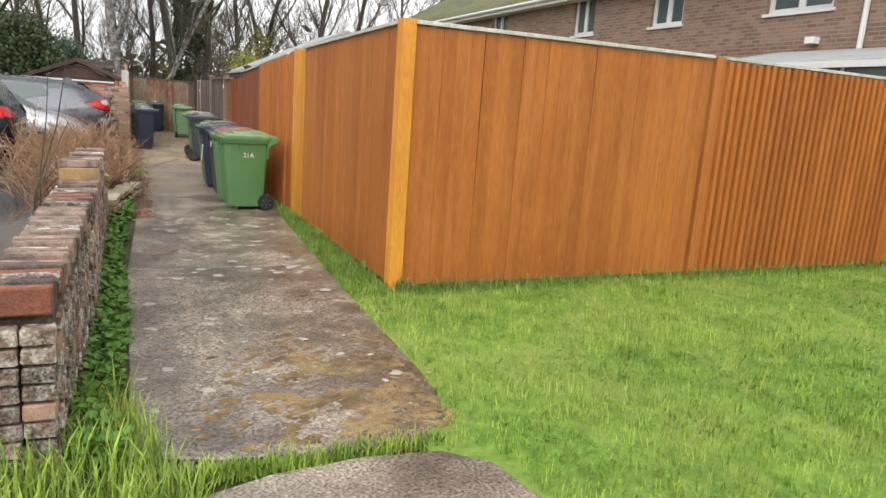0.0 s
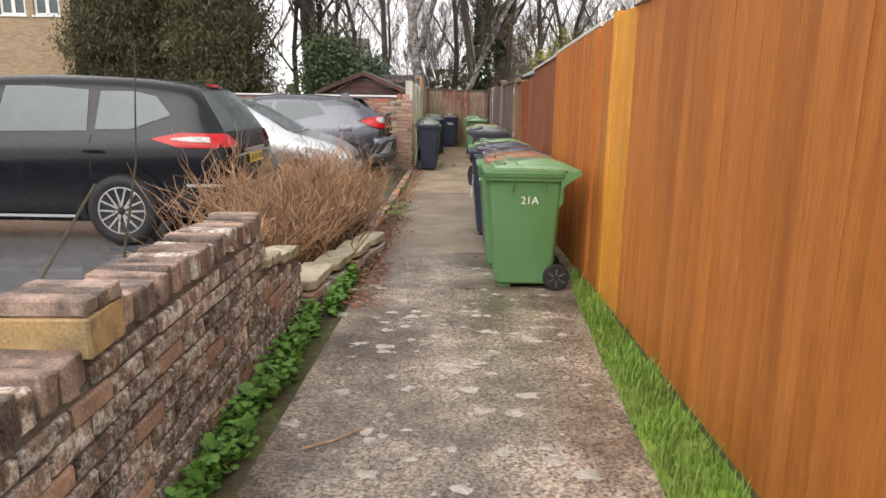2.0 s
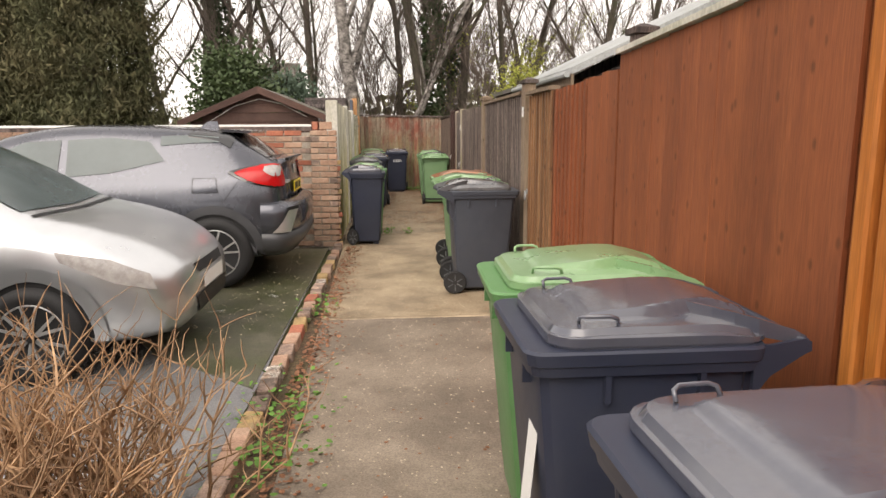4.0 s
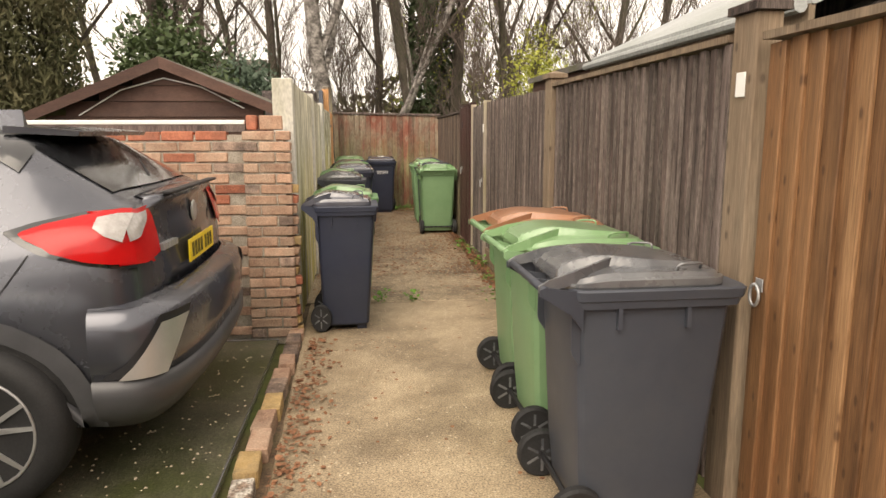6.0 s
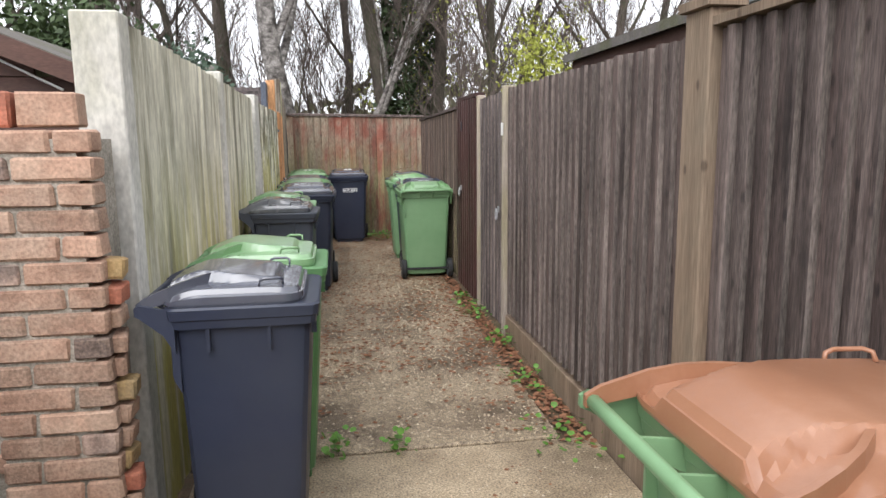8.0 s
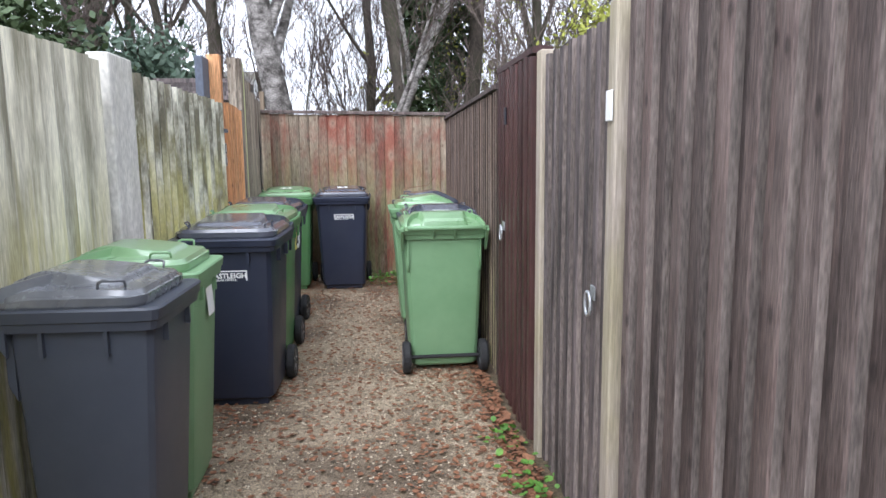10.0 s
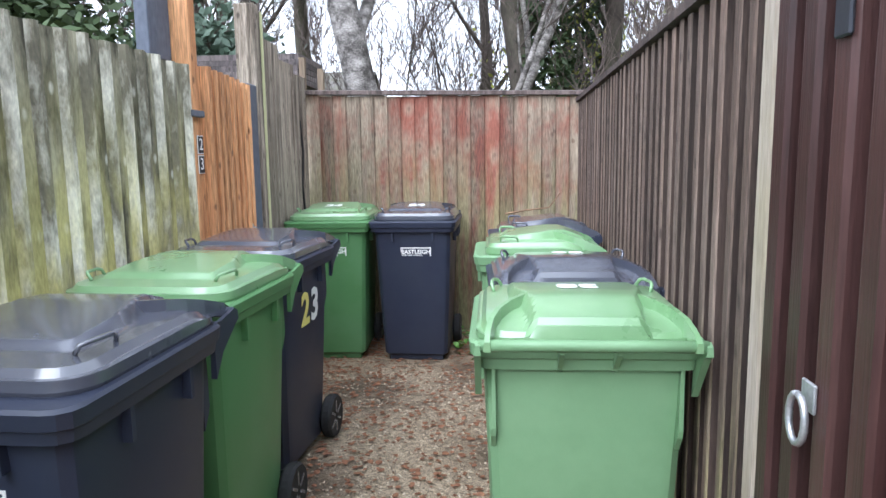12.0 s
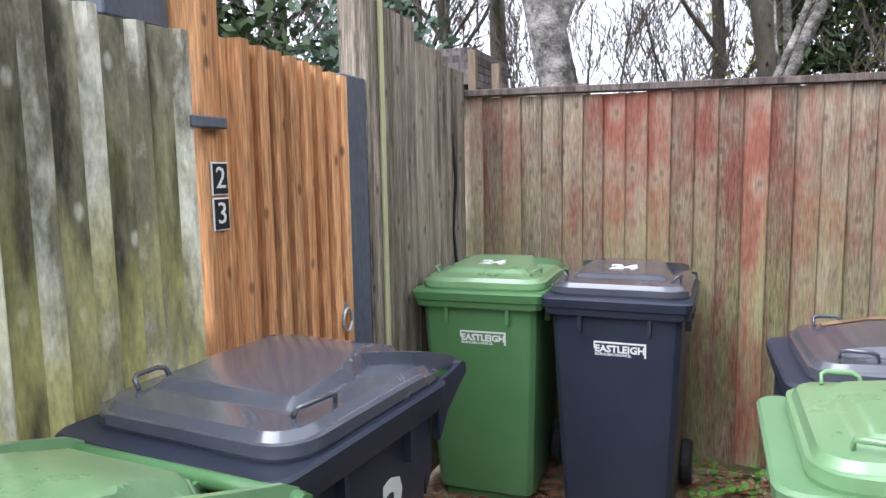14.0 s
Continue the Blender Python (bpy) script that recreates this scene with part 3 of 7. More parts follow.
# ---- fences ----
def board_mesh(name, width, style):
    """One board of unit height: wedge-shaped feather edge or a flat plank, face towards -y."""
    bm = bmesh.new()
    if style == "feather":
        sec = [(-0.012, 0.0), (-0.012, -0.003), (width * 0.9, -0.020), (width * 0.97, -0.020), (width, -0.017), (width, 0.0)]
    elif style == "ridge":
        sec = [(-0.01, 0.0), (-0.01, -0.003), (width * 0.34, -0.006), (width * 0.42, -0.046), (width * 0.52, -0.050), (width * 0.90, -0.050), (width * 0.98, -0.042), (width, 0.0)]
    elif style == "step":
        sec = [(-0.01, 0.0), (-0.01, -0.004), (width * 0.50, -0.009), (width * 0.56, -0.028), (width * 0.93, -0.030), (width, -0.026), (width, 0.0)]
    elif style == "close":
        sec = [(0.0, 0.0), (0.0, -0.008), (width * 0.1, -0.012), (width * 0.15, -0.031), (width * 0.55, -0.036), (width * 0.93, -0.034), (width, -0.029), (width, 0.0)]
    elif style == "slim":
        sec = [(-0.01, 0.0), (-0.01, -0.004), (width * 0.62, -0.017), (width * 0.74, -0.038), (width * 0.93, -0.038), (width, -0.03), (width, 0.0)]
    else:
        sec = [(0.0005, 0.0), (0.0003, -0.0170), (0.0015, -0.018), (width - 0.0015, -0.018), (width - 0.0003, -0.0170), (width - 0.0005, 0.0)]
    loft([[(x, y, z) for x, y in sec][::-1] for z in (0.0, 1.0)], bm)
    bmesh.ops.recalc_face_normals(bm, faces=bm.faces)
    me = bpy.data.meshes.new(name)
    bm.to_mesh(me)
    bm.free()
    return me


def facing(x, y, towards):
    return pose(x, y, 0, 0, 0, {"-x": -90, "+x": 90, "-y": 0}[towards])


def fence_panel(m, length, z0, h0, h1, material, label, style="feather", width=0.1, cap=None, gravel=None, name="fence", category="fence", group="", seed=0, uneven=0.006, groove=None, edge=None):
    ob = thing(name, m, label, category, group)
    n = max(1, round(length / width))
    w = length / n
    me = board_mesh("board", w, style)
    me.materials.append(material)
    # groove darkens the recessed faces, putting their shade into the board colour
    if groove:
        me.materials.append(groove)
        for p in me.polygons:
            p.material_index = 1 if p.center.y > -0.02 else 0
    # edge gives a paler colour to the board edges facing local +x only
    if edge:
        me.materials.append(edge)
        for p in me.polygons:
            p.material_index = 1 if p.normal.x > 0.5 else 0
    rg = random.Random(seed + 11)
    foot = z0 + (0.15 if gravel else 0)
    for i in range(n):
        top = h0 + (h1 - h0) * (i + 0.5) / n + rg.uniform(-uneven, uneven)
        b = new("board", me)
        b.parent = ob
        b.matrix_local = pose(i * w, rg.uniform(-0.002, 0.002), foot, 0, rg.uniform(-0.15, 0.15), rg.uniform(-0.5, 0.5)) @ Matrix.Diagonal((1, 1, top - foot, 1))
    for z in (0.28, 0.55 * (h0 + h1) / 2, (h0 + h1) / 2 - 0.22):
        part("rail", box(0.0, 0.004, z, length, 0.045, z + 0.08), material, ob)
    if cap:
        bm = bmesh.new()
        loft([[(x, -0.045, h + 0.001), (x, 0.05, h + 0.001), (x, 0.05, h + 0.028), (x, 0.0, h + 0.036), (x, -0.045, h + 0.028)] for x, h in ((0, h0 + 0.007), (length, h1 + 0.007))], bm)
        bmesh.ops.recalc_face_normals(bm, faces=bm.faces)
        part("capping_rail", bm, cap, ob)
    if gravel:
        part("gravel_board", box(0.0, -0.03, -0.04, length, 0.02, 0.148, 0.004), gravel, ob)
    return ob


def post(x, y, h, material, label, w=0.1, d=0.1, cap=None, name="fence_post"):
    ob = thing(name, pose(x, y, 0), label, "fence post")
    bm = box(-w / 2, -d / 2, -0.06, w / 2, d / 2, h, 0.006)
    part("shaft", bm, material, ob)
    if cap:
        bm = loft([rounded(-w / 2 - 0.02, w / 2 + 0.02, -d / 2 - 0.02, d / 2 + 0.02, z, 0.004, 1) for z in (h, h + 0.03)] + [rounded(-0.01, 0.01, -0.01, 0.01, h + 0.055, 0.004, 1)])
        part("post_cap", bm, cap, ob)
    return ob


FX = 2.0


def right_panel(y0, y1, h0, h1, m, label, **kw):
    """A panel of the long fence from y0 (near) to y1 (far)."""
    return fence_panel(facing(FX, y1, "-x"), y1 - y0, 0.03, h1, h0, m, label, seed=int(y0 * 10), **kw)


O, D, A = M["orange"], M["dark"], M["amber"]
fence_panel(facing(2.06, 5.15, "-y"), 3.12, 0.03, 2.12, 2.15, O, "orange-stained close-boarded fence panel with pale capping", "flat", 0.125, M["palepost"], seed=1)
post(2.0, 5.155, 2.16, A, "amber-stained corner post with a flat top", 0.12, 0.12)
post(5.27, 5.16, 2.18, O, "orange-stained intermediate fence post", 0.11, 0.1)
fence_panel(facing(5.34, 5.15, "-y"), 2.9, 0.03, 2.15, 2.16, O, "orange-stained ridged feather-edge fence panel", "ridge", 0.1, M["palepost"], seed=2)
post(8.3, 5.16, 2.18, O, "orange-stained square timber fence post", 0.1, 0.1)
fence_panel(facing(8.36, 5.15, "-y"), 3.0, 0.03, 2.16, 2.17, O, "orange-stained feather-edge fence panel", "feather", 0.1, M["palepost"], seed=3)
fence_panel(facing(11.4, 5.15, "-y"), 3.0, 0.03, 2.16, 2.17, O, "orange-stained feather-edge fence panel", "feather", 0.1, M["palepost"], seed=4)
right_panel(5.23, 8.42, 2.12, 2.08, O, "orange-stained close-boarded fence panel, smooth side out", style="flat", width=0.14, cap=M["palepost"])
right_panel(8.44, 8.94, 2.09, 2.08, A, "amber-stained infill boards beside a post", style="flat", width=0.17)
post(2.03, 9.0, 2.12, A, "amber-stained square fence post", 0.1, 0.1)
right_panel(9.06, 9.39, 2.09, 2.07, O, "narrow orange-stained infill boards", style="flat", width=0.11)
right_panel(9.41, 11.47, 2.05, 1.97, O, "orange-brown deeply ridged feather-edge panel", style="ridge", width=0.098, cap=M["palepost"])
right_panel(11.5, 13.43, 1.95, 1.88, M["redbrown"], "smooth red-brown boarded fence panel", style="flat", width=0.16, cap=M["palepost"])
for y, h in ((11.485, 1.94), (13.445, 1.85), (14.045, 1.8), (14.955, 1.78)):
    post(2.045, y, h, M["redbrown"], "dark red-brown post set behind the boards", 0.08, 0.08)
post(2.06, 13.33, 1.98, M["dark"], "dark post with a square cap behind the fence", 0.1, 0.1, M["dark"])
right_panel(13.46, 14.03, 1.82, 1.80, M["redbrown"], "narrow red-brown fence panel", style="flat", width=0.14)
right_panel(14.06, 14.94, 1.80, 1.78, M["redbrown"], "red-brown feather-edge fence panel", style="feather", width=0.11)
right_panel(16.11, 18.515, 1.80, 1.79, D, "dark weathered feather-edge panel with heavy top rail", style="step", width=0.1, edge=M["edge"], cap=M["post"])
right_panel(18.685, 21.22, 1.79, 1.80, D, "dark weathered feather-edge panel on a gravel board", style="step", width=0.1, edge=M["edge"], gravel=M["post"])
fence_panel(pose(2.1, 26.88, 0, 0, 0, -91.56), 3.66, 0.03, 1.72, 1.73, M["ridgebrown"], "warm brown weathered board-on-board fence panel", "step", 0.1, M["dark"], seed=77, groove=M["recess_shade"])
post(2.02, 16.02, 1.9, M["post"], "weathered timber gate post with a flat cap", 0.1, 0.16, M["dark"])
post(2.0, 18.6, 1.86, M["post"], "weathered brown timber fence post with a cap", 0.1, 0.16, M["post"])
post(2.0, 21.26, 1.82, M["stripepost"], "pale slotted fence post with a small white plate", 0.09, 0.07)
post(2.0, 22.21, 1.81, M["stripepost"], "pale narrow gate post", 0.06, 0.08)
post(2.0, 23.17, 1.78, M["stripepost"], "pale thin gate post", 0.05, 0.06)


def ring_latch(parent, m):
    """A ring handle on its back plate."""
    pl = part("latch_plate", box(-0.022, -0.006, -0.024, 0.022, 0.0, 0.024, 0.002), M["steel"], parent)
    pl.matrix_local = m
    pts = [(0.028 * math.sin(2 * math.pi * k / 14), -0.02, -0.036 + 0.04 * math.cos(2 * math.pi * k / 14)) for k in range(15)]
    part("ring", tube(pts, 0.006, 6), M["steel"], pl, "", True)


gate = right_panel(14.97, 15.88, 1.78, 1.78, M["brown"], "closed brown boarded garden gate with knots", style="feather", width=0.1, name="garden_gate", category="gate", cap=M["post"])
ring_latch(gate, pose(0.06, -0.022, 0.93))
gate = right_panel(21.31, 22.15, 1.78, 1.78, M["greybrown"], "closed grey-brown boarded garden gate", style="step", width=0.1, edge=M["edge"], name="garden_gate", category="gate")
ring_latch(gate, pose(0.74, -0.036, 0.92))
gate = right_panel(22.27, 23.12, 1.80, 1.80, M["plum"], "closed dark plum-painted ribbed garden gate", style="ridge", width=0.105, name="garden_gate", category="gate", cap=M["plum"])
ring_latch(gate, pose(0.255, -0.05, 0.985))
part("hinge_plate", box(0.27, -0.058, 1.52, 0.315, -0.050, 1.61, 0.003), M["hinge"], gate, "dark steel plate")
sign = tagged(part("small_sign", box(1.946, 21.235, 1.47, 1.952, 21.285, 1.56, 0.002), M["white"]), "small blank white plate on the pale post", "sign")
sign = tagged(part("small_sign", box(1.963, 15.99, 1.60, 1.969, 16.05, 1.69, 0.002), M["white"]), "small white plate on the gate post", "sign")

# left fence, pale and algae-stained
LX = 0.06
P = M["pale"]


def left_panel(y0, y1, h0, h1, m, label, **kw):
    return fence_panel(facing(LX, y0, "+x"), y1 - y0, 0.03, h0, h1, m, label, seed=int(y0 * 7), **kw)


post(0.0, 18.9, 1.87, M["palepost"], "grey slotted concrete fence post", 0.15, 0.12)
left_panel(18.98, 20.72, 1.84, 1.82, P, "pale silvered fence panel with green algae", style="feather", width=0.12)
post(0.05, 20.78, 1.86, M["palepost"], "pale concrete fence post", 0.1, 0.1)
left_panel(20.84, 22.46, 1.82, 1.80, P, "pale silvered fence panel with green algae", style="feather", width=0.12)
post(0.05, 22.66, 1.84, M["palepost"], "broad whitish concrete fence post", 0.1, 0.3)
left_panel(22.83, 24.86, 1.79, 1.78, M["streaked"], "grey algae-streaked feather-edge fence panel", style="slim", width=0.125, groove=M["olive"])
post(0.03, 24.95, 2.16, M["cedar"], "tall new cedar gate post", 0.1, 0.08)
tagged(part("post_extension", box(-0.06, 24.70, 1.80, 0.0, 24.9, 2.12, 0.004), M["blue"]), "slate-blue painted board behind the fence", "board")
gate = left_panel(25.0, 25.6, 1.80, 1.76, M["cedar"], "closed new cedar boarded gate with dark knots", style="ridge", width=0.075, name="garden_gate", category="gate")
ring_latch(gate, pose(0.53, -0.04, 0.97))
post(0.03, 25.7, 1.78, M["blue"], "slate-blue painted gate post", 0.1, 0.17)
post(0.02, 25.85, 2.25, M["oldgrey"], "tall grey weathered gate post", 0.12, 0.10)
tagged(part("batten", box(0.045, 25.905, -0.04, 0.085, 25.935, 2.22, 0.003), M["strip"]), "narrow yellow-green timber batten beside the post", "batten")
left_panel(25.94, 26.86, 2.12, 1.88, M["oldgrey"], "old rough grey-brown boards beside the gate", style="flat", width=0.3, uneven=0.03)
# hinge on the cedar post and the house number
hinge = tagged(part("gate_hinge", box(0.082, 24.84, 1.552, 0.112, 24.965, 1.582, 0.004), M["blue"]), "slate-grey steel latch on the cedar post", "latch")
num = thing("house_number", pose(0.082, 24.955, 1.38, 90, 0, 90), "black house number tiles reading 23 with white border", "number sign")
for k, c in ((0.046, "2"), (-0.046, "3")):
    part("tile", box(-0.031, k - 0.043, 0.0, 0.031, k + 0.043, 0.004, 0.001), M["white"], num)
    part("face", box(-0.027, k - 0.039, 0.003, 0.027, k + 0.039, 0.0055), M["black"], num)
    lettering("digit", c, 0.08, pose(0, k, 0.0065), M["white"], num)
# back fence
fence_panel(facing(0.06, 26.9, "-y"), 2.06, 0.03, 1.81, 1.77, M["back"], "old red-streaked boarded fence panel across the end", "feather", 0.105, M["dark"], seed=9)


# ---- bins ----
BINS = {}


def smooth_step(a, b, v):
    f = min(1.0, max(0.0, (v - a) / (b - a)))
    return f * f * (3 - 2 * f)


def lid_height(x, y, inset):
    """Height of the moulded lid: stepped edge, shallow dome, and a raised middle that runs back to the hinge."""
    z = 0.980 + 0.016 * smooth_step(0.012, 0.026, inset) + 0.010 * (1 - math.exp(-max(0.0, inset - 0.03) / 0.08))
    half = 0.168 - 0.045 * smooth_step(-0.05, 0.22, y)
    z += (0.012 * smooth_step(-0.195, -0.16, y) + 0.024 * min(1.0, max(0.0, (y + 0.19) / 0.28))) * (1 - smooth_step(half, half + 0.024, abs(x)))
    return z - 0.026 * smooth_step(0.14, 0.30, y) - 0.006 * smooth_step(-0.1, -0.3, y)


def lid_mesh():
    """Rings from the skirt in to the middle, following a rounded rectangle."""
    x0, y0, y1 = 0.268, -0.292, 0.30
    n = 24

    def ring(d):
        w, a, b = x0 - d, y0 + d, y1 - d
        r = max(0.012, 0.080 - 0.5 * d)
        out = []
        for cx, cy, start, ex, ey in ((w - r, b - r, 0, -w + r, b - r), (-w + r, b - r, 90, -w + r, a + r), (-w + r, a + r, 180, w - r, a + r), (w - r, a + r, 270, w - r, b - r)):
            out += [(cx + r * math.cos(radians(start + 22.5 * k)), cy + r * math.sin(radians(start + 22.5 * k))) for k in range(5)]
            tx, ty = out[-1]
            ux, uy = (ex - cx, ey - cy)
            out += [(tx + ux * k / n, ty + uy * k / n) for k in range(1, n)]
        return out
    rings = [[(x, y, 0.943) for x, y in ring(0.004)], [(x, y, 0.952) for x, y in ring(0.0)], [(x, y, 0.974 - 0.012 * smooth_step(0.12, 0.3, y)) for x, y in ring(0.001)]]
    for d in (0.008, 0.013, 0.019, 0.025, 0.032, 0.05, 0.062, 0.073, 0.083, 0.092, 0.1, 0.108, 0.116, 0.124, 0.132, 0.14, 0.148, 0.156, 0.168, 0.18, 0.2, 0.22, 0.24, 0.254):
        rings.append([(x, y, lid_height(x, y, d)) for x, y in ring(d)])
    return loft(rings)


def fin(points, half, bm=None):
    """A thin upright rib along a bent line; each point gives x, y and the heights of its foot and top."""
    rings = []
    for i, (x, y, z0, z1) in enumerate(points):
        p, q = points[max(i - 1, 0)], points[min(i + 1, len(points) - 1)]
        d = Vector((q[0] - p[0], q[1] - p[1])).normalized()
        nx, ny = -d.y * half, d.x * half
        rings.append([(x - nx, y - ny, z0), (x + nx, y + ny, z0), (x + nx * 0.7, y + ny * 0.7, z1), (x - nx * 0.7, y - ny * 0.7, z1)])
    bm = loft(rings, bm)
    bmesh.ops.recalc_face_normals(bm, faces=bm.faces)
    return bm


def bin_parts(ob, body, lid, tight=False):
    B, L = M[body], M[lid]
    bm = loft([rounded(-0.20, 0.20, -0.23, 0.19, 0.035, 0.05), rounded(-0.215, 0.215, -0.245, 0.205, 0.05, 0.055), rounded(-0.225, 0.225, -0.265, 0.225, 0.25, 0.055),
               rounded(-0.25, 0.25, -0.318, 0.255, 0.86, 0.055), rounded(-0.25, 0.25, -0.318, 0.255, 0.90, 0.055)])
    part("body", bm, B, ob, "", "crisp")
    # overhanging two-stepped rim, deeper at the front
    bm = loft([rounded(-0.252, 0.252, -0.322, 0.258, 0.872, 0.05), rounded(-0.272, 0.272, -0.342, 0.274, 0.876, 0.05), rounded(-0.276, 0.276, -0.347, 0.276, 0.902, 0.05), rounded(-0.282, 0.282, -0.354, 0.279, 0.906, 0.05),
               rounded(-0.286, 0.286, -0.360, 0.281, 0.938, 0.05), rounded(-0.280, 0.280, -0.352, 0.277, 0.945, 0.05), rounded(-0.25, 0.25, -0.30, 0.26, 0.943, 0.05)])
    part("rim", bm, B, ob, "", "crisp")
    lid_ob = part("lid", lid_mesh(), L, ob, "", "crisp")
    bar_y, bar_z = (0.335, 0.952) if tight else (0.375, 0.945)
    for s in (-1, 1):
        # grips at the front corners of the lid
        pts = [(s * 0.200, -0.205, 0.998), (s * 0.212, -0.205, 1.016), (s * 0.224, -0.19, 1.020), (s * 0.230, -0.13, 1.020), (s * 0.228, -0.112, 1.014), (s * 0.222, -0.105, 0.994)]
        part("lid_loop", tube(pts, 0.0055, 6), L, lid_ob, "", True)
        # hinge arms flare from the raised middle to the handle bar
        arm = [(0.115, 0.08, 1.0, 1.036), (0.150, 0.115, 0.995, 1.033), (0.185, 0.16, 0.985, 1.027), (0.212, 0.21, 0.972, 1.018), (0.230, 0.265, 0.958, 1.004), (0.238, bar_y - 0.015, bar_z - 0.006, bar_z + 0.030), (0.240, bar_y + 0.016, bar_z - 0.012, bar_z + 0.012)]
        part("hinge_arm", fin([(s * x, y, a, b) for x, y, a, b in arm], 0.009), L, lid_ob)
        part("bracket", fin([(s * 0.262, 0.24, 0.80, 0.945), (s * 0.262, 0.285, 0.86, 0.943), (s * 0.262, bar_y, bar_z - 0.028, bar_z + 0.012), (s * 0.262, bar_y + 0.018, bar_z - 0.02, bar_z + 0.004)], 0.008), B, ob)
        part("bracket", fin([(s * 0.066, 0.245, 0.86, 0.93), (s * 0.066, 0.27, 0.875, 0.935), (s * 0.066, bar_y, bar_z - 0.022, bar_z + 0.004)], 0.006), B, ob)
        part("rib", fin([(s * 0.225, 0.235, 0.66, 0.88), (s * 0.225, 0.262, 0.70, 0.88), (s * 0.225, 0.268, 0.72, 0.88)], 0.006), B, ob)
        for y in (-0.15, 0.10):
            part("rib", box(s * 0.246, y, 0.80, s * 0.270, y + 0.015, 0.88), B, ob)
        part("rib", box(s * 0.13 - 0.007, -0.338, 0.815, s * 0.13 + 0.007, -0.305, 0.88), B, ob)
        w = part("wheel", lathe([(0.03, -0.022), (0.07, -0.024), (0.078, -0.012), (0.078, 0.012), (0.07, 0.024), (0.03, 0.022)], 16), M["black"], ob)
        w.matrix_local = pose(s * 0.245, 0.235, 0.105)
        part("tyre", lathe([(0.072, -0.024), (0.096, -0.026), (0.105, -0.014), (0.105, 0.014), (0.096, 0.026), (0.072, 0.024)], 24), M["rubber"], w)
        for k in range(6):
            a = math.pi * k / 3
            bm = box(-0.026, -0.006, 0.02, 0.026, 0.006, 0.075)
            bmesh.ops.rotate(bm, verts=bm.verts, cent=(0, 0, 0), matrix=Matrix.Rotation(a, 3, 'X'))
            part("spoke", bm, M["greylid"], w)
    part("handle_bar", tube([(u, bar_y, bar_z) for u in (-0.262, -0.1, 0.1, 0.262)], 0.015, 10), B, ob, "", True)
    part("axle", tube([(-0.245, 0.235, 0.105), (0.245, 0.235, 0.105)], 0.012, 6), M["black"], ob)
    part("foot", box(-0.18, -0.22, 0.0, 0.18, -0.12, 0.05, 0.006), B, ob)


LABELS = {
    ("green", "greenlid"): "green plastic wheelie bin with a closed green lid",
    ("green", "brownlid"): "green plastic wheelie bin with a closed terracotta lid",
    ("palegreen", "greenlid"): "faded pale green wheelie bin with a closed lid",
    ("palegreen", "brownlid"): "faded pale green wheelie bin with a terracotta lid",
    ("charcoal", "greylid"): "faded charcoal plastic wheelie bin with a closed lid",
    ("navy", "navylid"): "dark navy plastic wheelie bin with a closed lid",
}


def wheelie(body, lid, x, y, turn, small=False, note="", tight=False):
    key = (body, lid, small, tight)
    s = (0.84, 0.74, 1.0) if small else (0.99, 0.92, 0.975) if tight else (1, 1, 1)
    if key not in BINS:
        ob = thing("wheelie_bin", pose(x, y, 0.0, 0, 0, turn), "", "wheelie bin", "row of wheelie bins")
        ob.scale = s
        bin_parts(ob, body, lid, tight)
        BINS[key] = ob
    else:
        ob = copy_thing(BINS[key], pose(x, y, 0.0, 0, 0, turn))
    tagged(ob, (LABELS[(body, lid)] + note))
    return ob


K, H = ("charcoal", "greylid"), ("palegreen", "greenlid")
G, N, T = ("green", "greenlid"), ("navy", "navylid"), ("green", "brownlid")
A1 = wheelie(*G, 1.445, 9.42, -90, note=", marked 21A")
A2 = wheelie(*T, 1.42, 10.04, -91)
A3 = wheelie(*N, 1.44, 10.66, -88)
A4 = wheelie(*N, 1.40, 11.58, -90, note=" and pale sticker")
A5 = wheelie(*G, 1.42, 12.2, -92)
B1 = wheelie(*K, 1.545, 16.03, 90)
B2 = wheelie(*H, 1.57, 16.77, 91)
B3 = wheelie("palegreen", "brownlid", 1.60, 17.38, 90)
C1 = wheelie(*N, 0.42, 18.78, 90, True, ", narrow")
C2 = wheelie(*G, 0.44, 19.4, 90, True, ", narrow")
G1 = wheelie(*K, 0.36, 21.53, 88, True, ", narrow")
G2 = wheelie(*H, 0.325, 22.10, 90, True, ", bearing a notice")
D1 = wheelie(*N, 0.47, 23.22, -2, note=", white lettering")
D2 = wheelie(*G, 0.435, 23.98, -3)
D3 = wheelie(*N, 0.40, 24.74, -5, note=", numbered 23")
E1 = wheelie(*G, 0.372, 26.45, 2, note=", numbered 24")
E2 = wheelie(*N, 0.945, 26.43, -1, note=", numbered 24")
F1 = wheelie(*H, 1.68, 23.64, 180, note=", lid numbered", tight=True)
F2 = wheelie(*N, 1.72, 24.26, 182, note=", lid numbered", tight=True)
F3 = wheelie(*H, 1.64, 24.85, -90, True)
F4 = wheelie(*N, 1.70, 25.42, -88, True)
